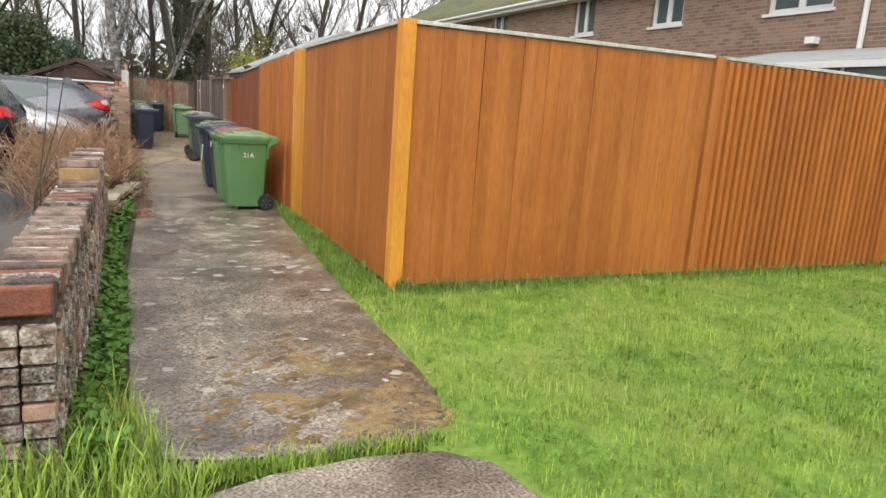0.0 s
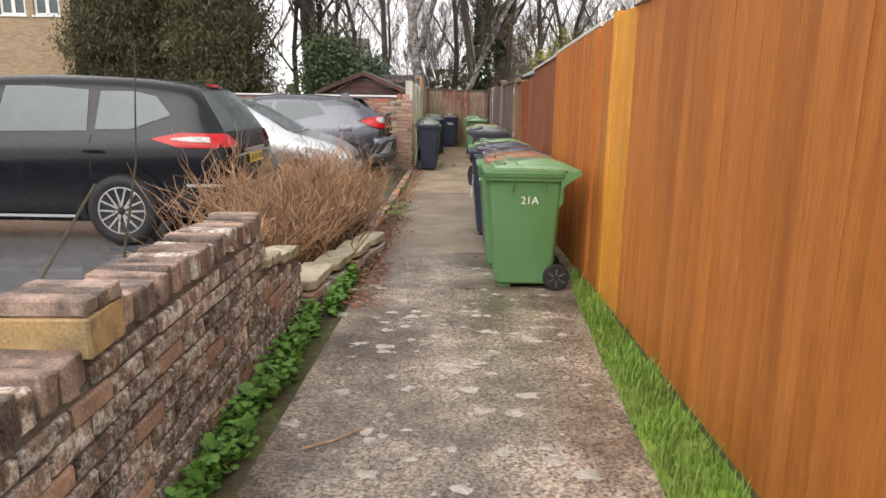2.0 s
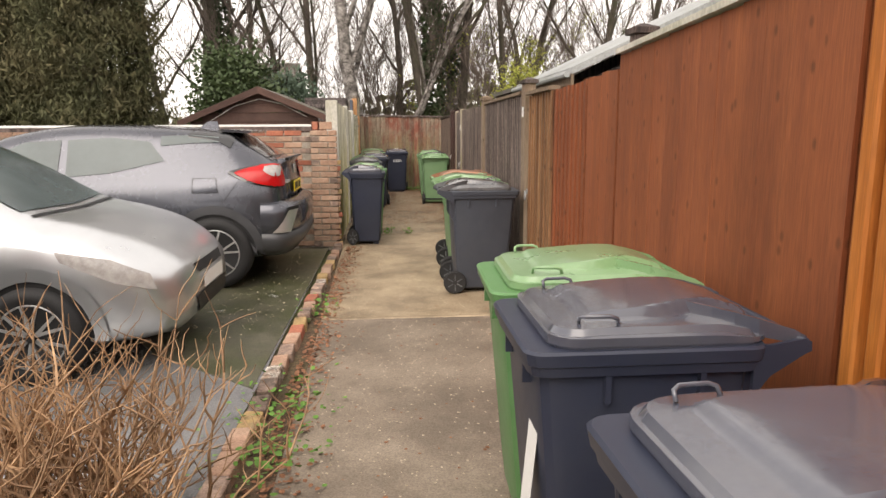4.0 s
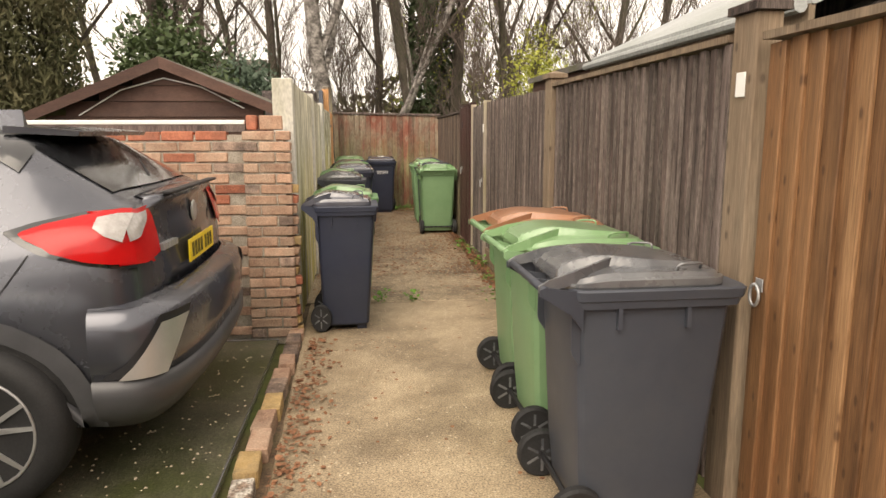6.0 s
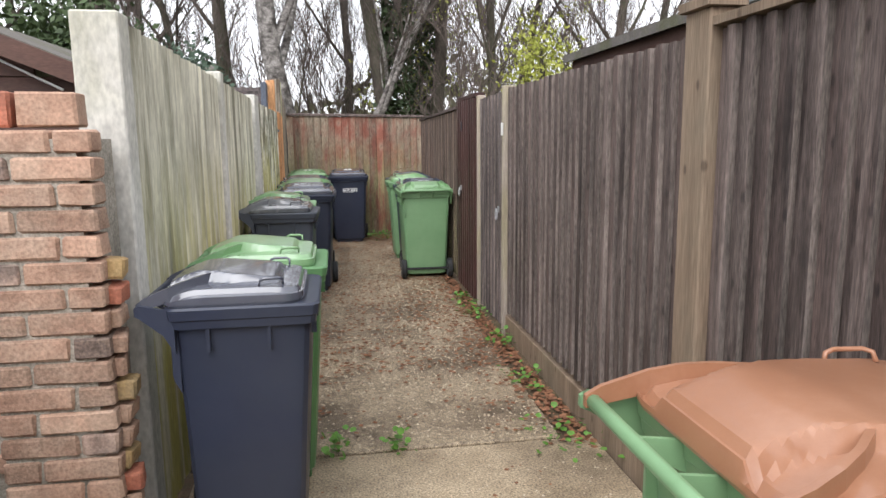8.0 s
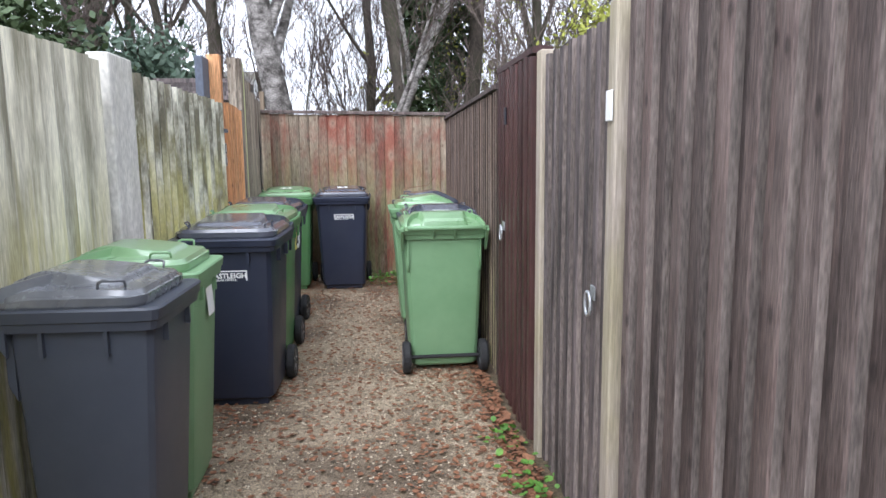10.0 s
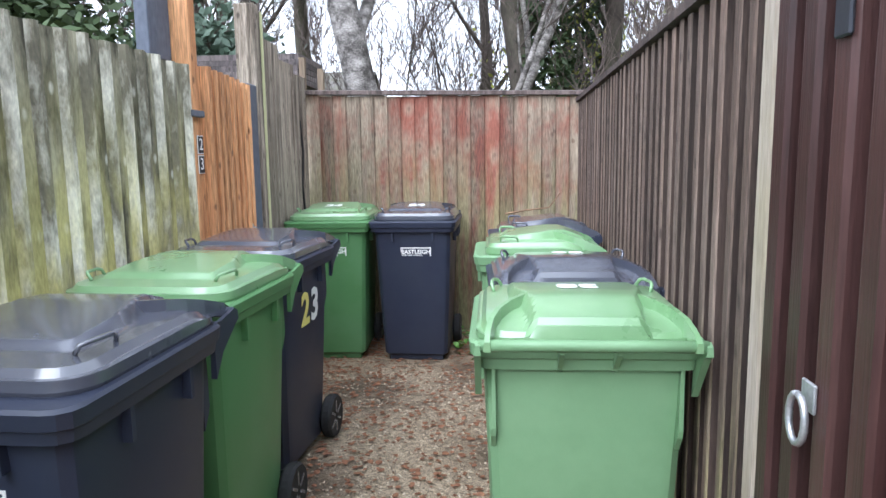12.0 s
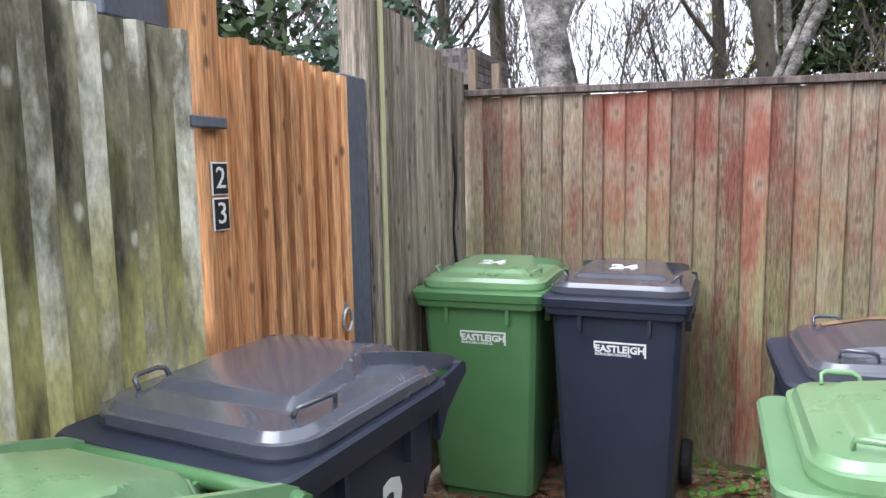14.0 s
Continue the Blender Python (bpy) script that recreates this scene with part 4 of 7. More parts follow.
for b in (D1, E1, E2):
    m = pose(0.02, -0.3085, 0.745, 95.0, 0, 0)
    lettering("lettering", "EASTLEIGH", 0.038, m, M["white"], b, "white printed lettering", bold=0.0013)
    lettering("lettering", "BOROUGH COUNCIL", 0.014, m @ pose(-0.025, -0.022, 0), M["white"], b, "small white printed lettering", bold=0.0004)
    for u0, v0, u1, v1 in ((-0.098, 0.023, 0.098, 0.030), (0.091, -0.026, 0.098, 0.023), (-0.098, 0.0, -0.093, 0.023)):
        part("lettering_bar", box(u0, v0, -0.0005, u1, v1, 0.001), M["white"], b).matrix_local = m
lettering("number", "2", 0.2, pose(0.2465, -0.06, 0.70, 90 + 2.3, 0, 90), M["yellow"], D3, "yellow number 2", bold=0.006)
lettering("number", "3", 0.2, pose(0.2465, 0.055, 0.70, 90 + 2.3, 0, 90), M["white"], D3, "white number 3", bold=0.006)
lettering("number", "21A", 0.085, pose(0.2475, 0.0, 0.72, 90 + 2.3, 0, 90), M["white"], A1, "white painted number")
for b, txt in ((E1, "24"), (E2, "24"), (F1, "38"), (F2, "36")):
    lettering("number", txt, 0.11, pose(0, -0.06, lid_height(0, -0.06, 0.25) + 0.002, 4.9, 0, 0) if b in (E1, E2) else pose(0, 0.03, lid_height(0, 0.03, 0.25) + 0.004, 4.0, 0, 0), M["white"], b, "white painted number", bold=0.004)
note = part("notice", box(-0.06, 0.0, -0.075, 0.06, 0.002, 0.075), M["white"], G2, "white paper notice")
note.matrix_local = pose(0.05, -0.320, 0.80, -5.0, 0, 0)
stk = part("sticker", box(-0.05, 0.0, -0.2, 0.05, 0.002, 0.2), M["white"], A4, "pale worn sticker")
stk.matrix_local = pose(0.12, -0.308, 0.62, -5.1, 0, 0)
stk = part("sticker", box(-0.04, 0.0, -0.06, 0.04, 0.002, 0.06), M["white"], A3, "white sticker")
stk.matrix_local = pose(0.1, -0.318, 0.78, -5.1, 0, 0)
# pale printed lines on the terracotta lid
for k in range(5):
    part("printed_line", box(-0.07 + 0.018 * k, 0.0 + 0.012 * (k % 3), lid_height(0, -0.05, 0.25) - 0.002, -0.067 + 0.018 * k, 0.09, lid_height(0, -0.05, 0.25) + 0.0022), M["white"], B3, "white printed line")

part("cable", tube([(0.075, 26.68, 1.62), (0.085, 26.70, 1.4), (0.08, 26.67, 1.15), (0.085, 26.69, 0.98)], 0.008, 5), M["black"]).name = "loose_cable"
tagged(bpy.data.objects["loose_cable"], "loose black cable hanging on the old boards", "cable")
tagged(part("broken_branch", tube([(1.52, 25.30, 1.06), (1.62, 25.33, 1.075), (1.74, 25.30, 1.09), (1.80, 25.34, 1.16)], [0.006, 0.005, 0.004, 0.003], 5), M["stem"]), "thin dry twig lying on a bin lid", "twig")
for x, y, turn in ((-0.75, 15.4, 20), (-1.2, 12.7, 70), (-0.35, 15.9, 140)):
    tagged(part("paper_scrap", loft([rounded(-0.06, 0.06, -0.02, 0.025, z, 0.01, 2) for z in (0.0, 0.004)]), M["white"]), "small pale scrap of litter on the asphalt", "litter", "scraps of litter").matrix_world = pose(x, y, -0.011, 0, 0, turn)


# ---- brick walls ----
BRICK = {}


def brick_mesh(kind, sx, sy, sz, seed=0):
    """One worn brick, chamfered and slightly out of true."""
    key = (kind, round(sx, 3), round(sy, 3), round(sz, 3), seed)
    if key not in BRICK:
        bm = box(-sx / 2, -sy / 2, -sz / 2, sx / 2, sy / 2, sz / 2, 0.007)
        rg = random.Random(seed + 3)
        for v in bm.verts:
            v.co += Vector((rg.uniform(-1, 1), rg.uniform(-1, 1), rg.uniform(-1, 1))) * 0.003
        me = bpy.data.meshes.new("brick")
        bm.to_mesh(me)
        bm.free()
        me.materials.append(M[kind])
        BRICK[key] = me
    return BRICK[key]


def lay(parent, name, kind, size, m, seed):
    ob = new(name, brick_mesh(kind, *size, seed % 4))
    ob.parent = parent
    ob.matrix_local = m
    return ob


rg = random.Random(8)
# low boundary wall beside the path: mortar core, bricks on the path face, bricks on edge along the top
WX0, WX1 = -0.44, -0.2


def wall_top(y):
    return min(0.80, 0.75 + 0.03 * (y - 2.84)) if y < 5.7 else 0.88


def wall_x(y):
    """The wall leans a little towards the path as it runs on."""
    return -0.06 * max(0.0, (5.0 - y) / 2.2)


low = thing("wall_low", pose(0, 0, 0), "low weathered red brick boundary wall, stepped and crumbling", "wall", "", "structure")
bm = bmesh.new()
loft([[(WX0 + wall_x(y) + 0.015, y, -0.05), (WX1 + wall_x(y) - 0.012, y, -0.05), (WX1 + wall_x(y) - 0.012, y, h), (WX0 + wall_x(y) + 0.015, y, h)] for y, h in
      ((2.86, 0.65), (5.0, 0.70), (5.69, 0.70), (5.7, 0.78), (7.38, 0.78), (7.45, 0.62), (7.7, 0.60), (8.2, 0.5), (8.42, 0.36), (8.5, -0.04))], bm)
bmesh.ops.recalc_face_normals(bm, faces=bm.faces)
part("core", bm, M["darkmortar"], low)
for c in range(11):
    z = 0.037 + c * 0.075
    y = 2.84 + (0.1125 if c % 2 else 0.0)
    while y < 8.35:
        top = wall_top(y) - 0.1 if y < 5.62 else (0.79 if y < 7.35 else 0.60 - 0.22 * (y - 7.4))
        if z + 0.035 < top:
            kind = rg.choice(("brick",) * 13 + ("buffbrick",) * 2)
            lay(low, "brick", kind, (0.1, 0.212, 0.064), pose(WX1 + wall_x(y + 0.1) - 0.05 + rg.uniform(-0.004, 0.007), y + 0.1125, z, rg.uniform(-1, 1), rg.uniform(-2, 2), rg.uniform(-1.5, 1.5) + (1.6 if y < 4.9 else 0)), rg.randrange(4))
        y += 0.225
# near end
for c in range(8):
    for k in range(2):
        lay(low, "end_brick", rg.choice(("brick", "brick", "brick", "buffbrick")), (0.112, 0.1, 0.064), pose(-0.44 + k * 0.122 + rg.uniform(-0.003, 0.003), 2.835 + rg.uniform(-0.006, 0.004), 0.037 + c * 0.075), rg.randrange(4))
y = 2.80
while y < 7.36:
    step = 0.077
    if not 5.62 < y < 5.86:
        kind = rg.choice(("paving_brick",) * 11 + ("redbrick", "brick", "brick", "buffbrick"))
        if y < 2.85:
            kind = "redbrick"
        z = wall_top(y) - 0.05 + rg.uniform(-0.012, 0.01)
        lay(low, "coping_brick", kind, (0.25 + rg.uniform(-0.012, 0.008), 0.066, 0.105), pose((WX0 + WX1) / 2 + wall_x(y) + rg.uniform(-0.012, 0.012), y + 0.037, z, rg.uniform(-5, 5), rg.uniform(-2, 2), rg.uniform(-3, 3)), rg.randrange(4))
    y += step
lay(low, "coping_brick", "yellowbrick", (0.27, 0.225, 0.12), pose(-0.32, 5.74, 0.83, 0, 0, 2), 1)
for k in range(3):
    lay(low, "coping_brick", "paving_brick", (0.26, 0.072, 0.05), pose(-0.32, 5.67 + 0.075 * k, 0.915, 0, 0, 2 - k), k)


def slab_stone(name, parent, x, y, z, sx, sy, sz, rz, material, seed, rough=0.10):
    rgg = random.Random(seed)
    bm = bmesh.new()
    out = []
    for k in range(18):
        a = 2 * math.pi * k / 18
        q = 1 / max(abs(math.cos(a)), abs(math.sin(a))) * rgg.uniform(1 - rough, 1.0)
        out.append((q * math.cos(a) * sx / 2, q * math.sin(a) * sy / 2))
    prism(out, -sz / 2, sz / 2, bm)
    for v in bm.verts:
        v.co.z += rgg.uniform(-0.14, 0.14) * sz
    bmesh.ops.bevel(bm, geom=[e for e in bm.edges], offset=0.008, segments=1, affect='EDGES')
    ob = part(name, bm, material, parent)
    ob.matrix_local = pose(x, y, z, rgg.uniform(-3, 3), rgg.uniform(-3, 3), rz)
    return ob


for k in range(5):
    slab_stone("broken_stone", low, -0.3 + rg.uniform(-0.02, 0.02), 7.55 + 0.18 * k, 0.60 - 0.03 * k, 0.22, 0.2, 0.05, rg.uniform(-20, 20), M["stone"], k)
edging = thing("garden_edging", pose(0, 0, 0), "low edging of pale lichened stone blocks beside the hedge", "edging")
for k in range(4):
    slab_stone("block", edging, -0.21 + 0.085 * k, 8.76 + 0.56 * k, 0.20 - 0.02 * k, 0.23, 0.52, 0.06, -8 + rg.uniform(-3, 3), M["stone"], 20 + k, 0.035)
for c in range(2):
    for k in range(10):
        y = 8.55 + 0.225 * k
        lay(edging, "brick", rg.choice(("brick", "brick", "buffbrick")), (0.1, 0.212, 0.064), pose(-0.165 + 0.152 * (y - 8.55), y, 0.035 + 0.072 * c - 0.03 * (y - 8.55), 0, 0, -8), rg.randrange(4))
kerb = thing("kerb", pose(0, 0, 0), "worn brick kerb between path and parking court", "kerb", "", "structure")
y = 10.62
while y < 18.42:
    x = -0.06 + 0.02 * (y - 10.6) - (0.0 if y < 16 else 0.012 * (y - 16))
    kind = rg.choice(("brick", "buffbrick", "yellowbrick", "paving_brick", "redbrick"))
    lay(kerb, "brick", kind, (0.1, 0.215, 0.1), pose(x + rg.uniform(-0.008, 0.008), y + 0.11, 0.012 + rg.uniform(-0.012, 0.012), rg.uniform(-2, 2), rg.uniform(-4, 4), rg.uniform(-4, 4)), rg.randrange(4))
    y += 0.228

# garden wall with its end pillar
gw = thing("wall_garden", pose(0, 0, 0), "brown brick garden wall with red top courses and an end pillar", "wall", "", "structure")
part("core", box(-14, 18.56, -0.05, -0.24, 18.70, 1.46), M["mortar"], gw)
part("pillar_core", box(-0.238, 18.482, -0.05, 0.035, 18.8, 1.46), M["mortar"], gw)
for c in range(20):
    z = 0.037 + 0.0745 * c
    x = -0.245 - (0.1125 if c % 2 else 0.0)
    while x > -2.6:
        kind = "redbrick" if c == 19 and rg.random() < 0.8 else rg.choice(("buffbrick",) * 6 + ("paving_brick", "redbrick"))
        lay(gw, "brick", kind, (0.213, 0.1, 0.064), pose(x - 0.1125, 18.60 + rg.uniform(-0.003, 0.003), z, 0, 0, rg.uniform(-0.6, 0.6)), rg.randrange(4))
        x -= 0.225
    two = c % 2
    for x0, w in (((-0.245, 0.213), (-0.022, 0.1)) if two else ((-0.245, 0.1), (-0.134, 0.213))):
        lay(gw, "pillar_brick", rg.choice(("buffbrick",) * 8 + ("paving_brick",)), (w, 0.1, 0.064), pose(x0 + w / 2, 18.52 + rg.uniform(-0.003, 0.003), z, 0, 0, rg.uniform(-0.8, 0.8)), rg.randrange(4))
    if z < 1.1:
        lay(gw, "broken_brick", rg.choice(("redbrick", "yellowbrick", "buffbrick")), (0.07 + rg.uniform(-0.02, 0.01), 0.09, 0.058), pose(0.075 + rg.uniform(-0.012, 0.01), 18.56 + rg.uniform(-0.01, 0.01), z, rg.uniform(-5, 5), rg.uniform(-8, 8), rg.uniform(-12, 12)), rg.randrange(4))
# far stretch of the same wall, behind the cars
verts, faces = [], []
for c in range(20):
    x = -2.62 - (0.1125 if c % 2 else 0)
    while x > -13.5:
        b = len(verts)
        z, y0 = 0.037 + 0.0745 * c, 18.548 + rg.uniform(-0.003, 0.003)
        for dx, dz in ((-0.213, -0.032), (0, -0.032), (0, 0.032), (-0.213, 0.032)):
            verts += [(x + dx, y0, z + dz), (x + dx, 18.57, z + dz)]
        faces += [(b, b + 2, b + 4, b + 6), (b + 4, b + 5, b + 7, b + 6), (b, b + 1, b + 3, b + 2), (b + 2, b + 3, b + 5, b + 4), (b, b + 6, b + 7, b + 1)]
        x -= 0.225
tagged(pydata("far_bricks", verts, faces, M["buffbrick"], gw), "", "", "", "stuff")
for k in range(2):
    lay(gw, "top_brick", ("redbrick", "buffbrick")[k], ((0.07, 0.1, 0.1), (0.16, 0.12, 0.1))[k], pose(-0.19 + 0.13 * k, 18.6, 1.545, 0, 0, 4 * k), k)
rail = thing("capping_strip", pose(0, 0, 0), "long pale metal strip along the top of the garden wall", "rail")
part("strip", box(-13.5, 18.575, 1.532, -0.24, 18.60, 1.562, 0.004), M["white"], rail)
# dark strip standing in for the shade under the pale capping
part("shadow_board", box(-13.5, 18.58, 1.48, -0.24, 18.66, 1.53), M["dark"], rail)

# ---- cars ----
from mathutils.bvhtree import BVHTree


def car_section(st):
    x, w, zb, belt, top, wt = st
    rise = max(top - belt, 0.02)
    half = [(0.0, zb), (w * 0.78, zb), (w * 0.955, zb + 0.06), (w * 0.99, zb + 0.3 * (belt - zb)), (w, zb + 0.62 * (belt - zb)), (w * 0.985, belt - 0.07), (w * 0.945, belt),
            (w * 0.945 + (wt - w * 0.945) * 0.75, belt + 0.68 * rise), (wt, belt + 0.88 * rise), (wt * 0.86, belt + 0.965 * rise), (wt * 0.45, top), (0.0, top + 0.004)]
    return [(x, y, z) for y, z in half] + [(x, -y, z) for y, z in half[-2:0:-1]]


def spline(stations, n):
    """Stations joined by a smooth curve."""
    a = np.array(stations, float)
    t = np.arange(len(a))
    out = []
    for s in np.linspace(0, len(a) - 1, n):
        i = min(int(s), len(a) - 2)
        f = s - i
        p0, p1, p2, p3 = a[max(i - 1, 0)], a[i], a[i + 1], a[min(i + 2, len(a) - 1)]
        out.append(0.5 * (2 * p1 + (p2 - p0) * f + (2 * p0 - 5 * p1 + 4 * p2 - p3) * f * f + (3 * p1 - p0 - 3 * p2 + p3) * f ** 3))
    return out


def shell(name, tree, a, b, view, material, parent, label="", cols=8, rows=3, off=0.006):
    """A thin part that lies on the bodywork between two lines, seen from the side, the rear or above."""
    def along(pts, f):
        s = f * (len(pts) - 1)
        i = min(int(s), len(pts) - 2)
        return Vector(pts[i]).lerp(Vector(pts[i + 1]), s - i)
    ray = {"+y": lambda u, v: ((u, 3, v), (0, -1, 0)), "-y": lambda u, v: ((u, -3, v), (0, 1, 0)), "rear": lambda u, v: ((2, u, v), (-1, 0, 0)),
           "front": lambda u, v: ((-8, u, v), (1, 0, 0)), "top": lambda u, v: ((u, v, 4), (0, 0, -1))}[view]
    verts, faces = [], []
    for r in range(rows + 1):
        for c in range(cols + 1):
            p = along(a, c / cols).lerp(along(b, c / cols), r / rows)
            o, d = ray(*p)
            hit, nor, _, _ = tree.ray_cast(Vector(o), Vector(d))
            if hit is None:
                hit, nor = tree.find_nearest(Vector(o))[:2]
            if nor.dot(Vector(d)) > 0:
                nor = -nor
            verts.append(hit + nor * off)
    n = cols + 1
    faces = [(r * n + c, r * n + c + 1, (r + 1) * n + c + 1, (r + 1) * n + c) for r in range(rows) for c in range(cols)]
    ob = pydata(name, verts, faces, material, parent, label, True)
    return ob


def car_wheel(parent, x, s, w, r, spokes, alloy):
    wh = part("wheel", lathe([(0.05, -0.09), (r * 0.66, -0.09), (r * 0.68, 0.07), (r * 0.66, 0.09), (r * 0.62, 0.04), (r * 0.2, 0.01), (0.05, 0.01)], 28, "z"), M["black"], parent)
    wh.matrix_local = pose(x, s * (w - 0.045), r, 90 if s < 0 else -90, 0, 0)
    part("tyre", lathe([(r * 0.67, -0.1), (r * 0.93, -0.1), (r * 0.995, -0.07), (r, 0.0), (r * 0.995, 0.06), (r * 0.93, 0.1), (r * 0.76, 0.105), (r * 0.67, 0.085)], 36, "z"), M["rubber"], wh, "", True)
    part("rim", lathe([(r * 0.61, 0.075), (r * 0.665, 0.094), (r * 0.68, 0.086), (r * 0.63, 0.06)], 36, "z"), alloy, wh, "", True)
    for k in range(spokes):
        for d in (-0.3, 0.3):
            a = 2 * math.pi * k / spokes
            bm = bmesh.new()
            i0, i1, ww = r * 0.10, r * 0.64, 0.011
            loft([[(-ww, i0, 0.10), (ww, i0, 0.10), (ww, i0, 0.06), (-ww, i0, 0.06)], [(-ww * 0.8 + d * r * 0.5, i1, 0.088), (ww * 0.8 + d * r * 0.5, i1, 0.088), (ww * 0.8 + d * r * 0.5, i1, 0.055), (-ww * 0.8 + d * r * 0.5, i1, 0.055)]], bm)
            bmesh.ops.rotate(bm, verts=bm.verts, cent=(0, 0, 0), matrix=Matrix.Rotation(a, 3, 'Z'))
            bmesh.ops.recalc_face_normals(bm, faces=bm.faces)
            part("spoke", bm, alloy, wh)
    part("hub_cap", lathe([(0.001, 0.112), (r * 0.08, 0.108), (r * 0.11, 0.09), (r * 0.11, 0.05)], 16, "z"), M["black"], wh)


def car(m, label, stations, paint, wheels, r, spokes, near):
    ob = thing("car", m, label, "car", "parked cars")
    rings = [car_section(s) for s in spline(stations, 46)]
    bm = loft(rings)
    bmesh.ops.recalc_face_normals(bm, faces=bm.faces)
    tree = BVHTree.FromBMesh(bm)
    body = part("body", bm, paint, ob, "", True)
    for x in wheels:
        i = min(range(len(rings)), key=lambda k: abs(rings[k][0][0] - x))
        w = max(p[1] for p in rings[i])
        for s in (-1, 1):
            view = "-y" if s < 0 else "+y"
            arc = [math.pi * (k / 14 * 1.16 - 0.08) for k in range(15)]
            shell("wheel_well", tree, [(x + (r + 0.045) * math.cos(a), max(0.26, r + (r + 0.045) * math.sin(a))) for a in arc], [(x + 0.05 * math.cos(a), r + 0.02) for a in arc], view, M["rubber"], ob, "", 16, 5, 0.003)
            shell("arch_trim", tree, [(x + (r + 0.115) * math.cos(a), max(0.25, r + (r + 0.115) * math.sin(a))) for a in arc], [(x + (r + 0.035) * math.cos(a), max(0.25, r + (r + 0.035) * math.sin(a))) for a in arc], view, paint if near != "clad" else M["cladding"], ob, "", 18, 2, 0.02)
            car_wheel(ob, x, s, w, r, spokes, M["alloy"])
    return ob, tree


# black people carrier, tail to the path
SM = [(0.0, 0.66, 0.42, 0.78, 0.84, 0.56), (-0.025, 0.82, 0.33, 0.92, 0.99, 0.70), (-0.08, 0.88, 0.28, 1.02, 1.11, 0.74), (-0.18, 0.905, 0.26, 1.07, 1.27, 0.70), (-0.30, 0.92, 0.25, 1.09, 1.45, 0.67), (-0.42, 0.925, 0.24, 1.095, 1.58, 0.655), (-0.65, 0.93, 0.22, 1.09, 1.635, 0.65),
      (-1.2, 0.94, 0.2, 1.07, 1.68, 0.66), (-2.2, 0.94, 0.2, 1.03, 1.69, 0.67), (-2.9, 0.94, 0.2, 0.99, 1.62, 0.67), (-3.4, 0.93, 0.2, 0.97, 1.36, 0.68), (-3.8, 0.92, 0.2, 0.95, 1.05, 0.74), (-4.3, 0.9, 0.22, 0.85, 0.93, 0.7), (-4.65, 0.8, 0.28, 0.7, 0.76, 0.55), (-4.77, 0.55, 0.35, 0.58, 0.62, 0.4)]
black, tree = car(pose(-1.36, 11.62, -0.012), "parked black people carrier, wet, tail towards the path", SM, M["carblack"], (-1.1, -3.95), 0.355, 7, "plain")
for s, view in ((-1, "-y"), (1, "+y")):
    shell("quarter_window", tree, [(-1.36, 1.15), (-1.0, 1.16), (-0.62, 1.30)], [(-1.34, 1.53), (-1.0, 1.53), (-0.78, 1.48)], view, M["glass"], black)
    shell("rear_door_window", tree, [(-2.38, 1.12), (-1.9, 1.13), (-1.44, 1.14)], [(-2.3, 1.57), (-1.9, 1.57), (-1.46, 1.54)], view, M["glass"], black)
    shell("front_door_window", tree, [(-3.4, 1.10), (-2.9, 1.11), (-2.46, 1.12)], [(-3.05, 1.40), (-2.8, 1.53), (-2.42, 1.56)], view, M["glass"], black)
    shell("tail_lamp", tree, [(-0.78, 1.06), (-0.5, 0.99), (-0.12, 0.985)], [(-0.76, 1.075), (-0.5, 1.13), (-0.13, 1.12)], view, M["redlens"], black, "", 8, 3, 0.012)
    shell("lamp_lens", tree, [(-0.60, 1.06), (-0.4, 1.04), (-0.2, 1.035)], [(-0.58, 1.072), (-0.38, 1.092), (-0.22, 1.085)], view, M["clearlens"], black, "", 6, 2, 0.018)
    shell("tail_lamp", tree, [(s * 0.86, 0.99), (s * 0.76, 0.99), (s * 0.62, 1.0)], [(s * 0.84, 1.12), (s * 0.74, 1.12), (s * 0.64, 1.08)], "rear", M["redlens"], black, "", 6, 3, 0.012)
    for z0, z1, x0, x1 in ((0.93, 0.955, -1.45, -1.25), (0.91, 0.935, -2.6, -2.4)):
        shell("door_handle", tree, [(x0, z0), (x1, z0)], [(x0, z1), (x1, z1)], view, M["carblack"], black, "", 3, 2, 0.03)
    for x in (-1.41, -2.42):
        shell("door_seam", tree, [(x, 0.36), (x + 0.01, 0.7), (x, 1.1)], [(x + 0.012, 0.36), (x + 0.022, 0.7), (x + 0.012, 1.1)], view, M["black"], black, "", 10, 1, 0.004)
    shell("sill_trim", tree, [(-3.5, 0.27), (-1.6, 0.27)], [(-3.5, 0.30), (-1.6, 0.30)], view, M["alloy"], black, "chrome sill strip", 12, 1, 0.008)
    shell("bumper_strip", tree, [(-0.45, 0.60), (-0.06, 0.60)], [(-0.45, 0.63), (-0.06, 0.63)], view, M["alloy"], black, "", 6, 1, 0.008)
shell("rear_window", tree, [(-0.74, 1.14), (0, 1.13), (0.74, 1.14)], [(-0.57, 1.54), (0, 1.55), (0.57, 1.54)], "rear", M["glass"], black, "", 12, 6)
shell("tail_trim", tree, [(-0.78, 0.88), (0, 0.90), (0.78, 0.88)], [(-0.76, 0.905), (0, 0.925), (0.76, 0.905)], "rear", M["alloy"], black, "chrome strip", 10, 1, 0.014)
shell("number_plate", tree, [(-0.26, 0.79), (0.26, 0.79)], [(-0.26, 0.90), (0.26, 0.90)], "rear", M["plate"], black, "yellow number plate", 4, 2, 0.01)
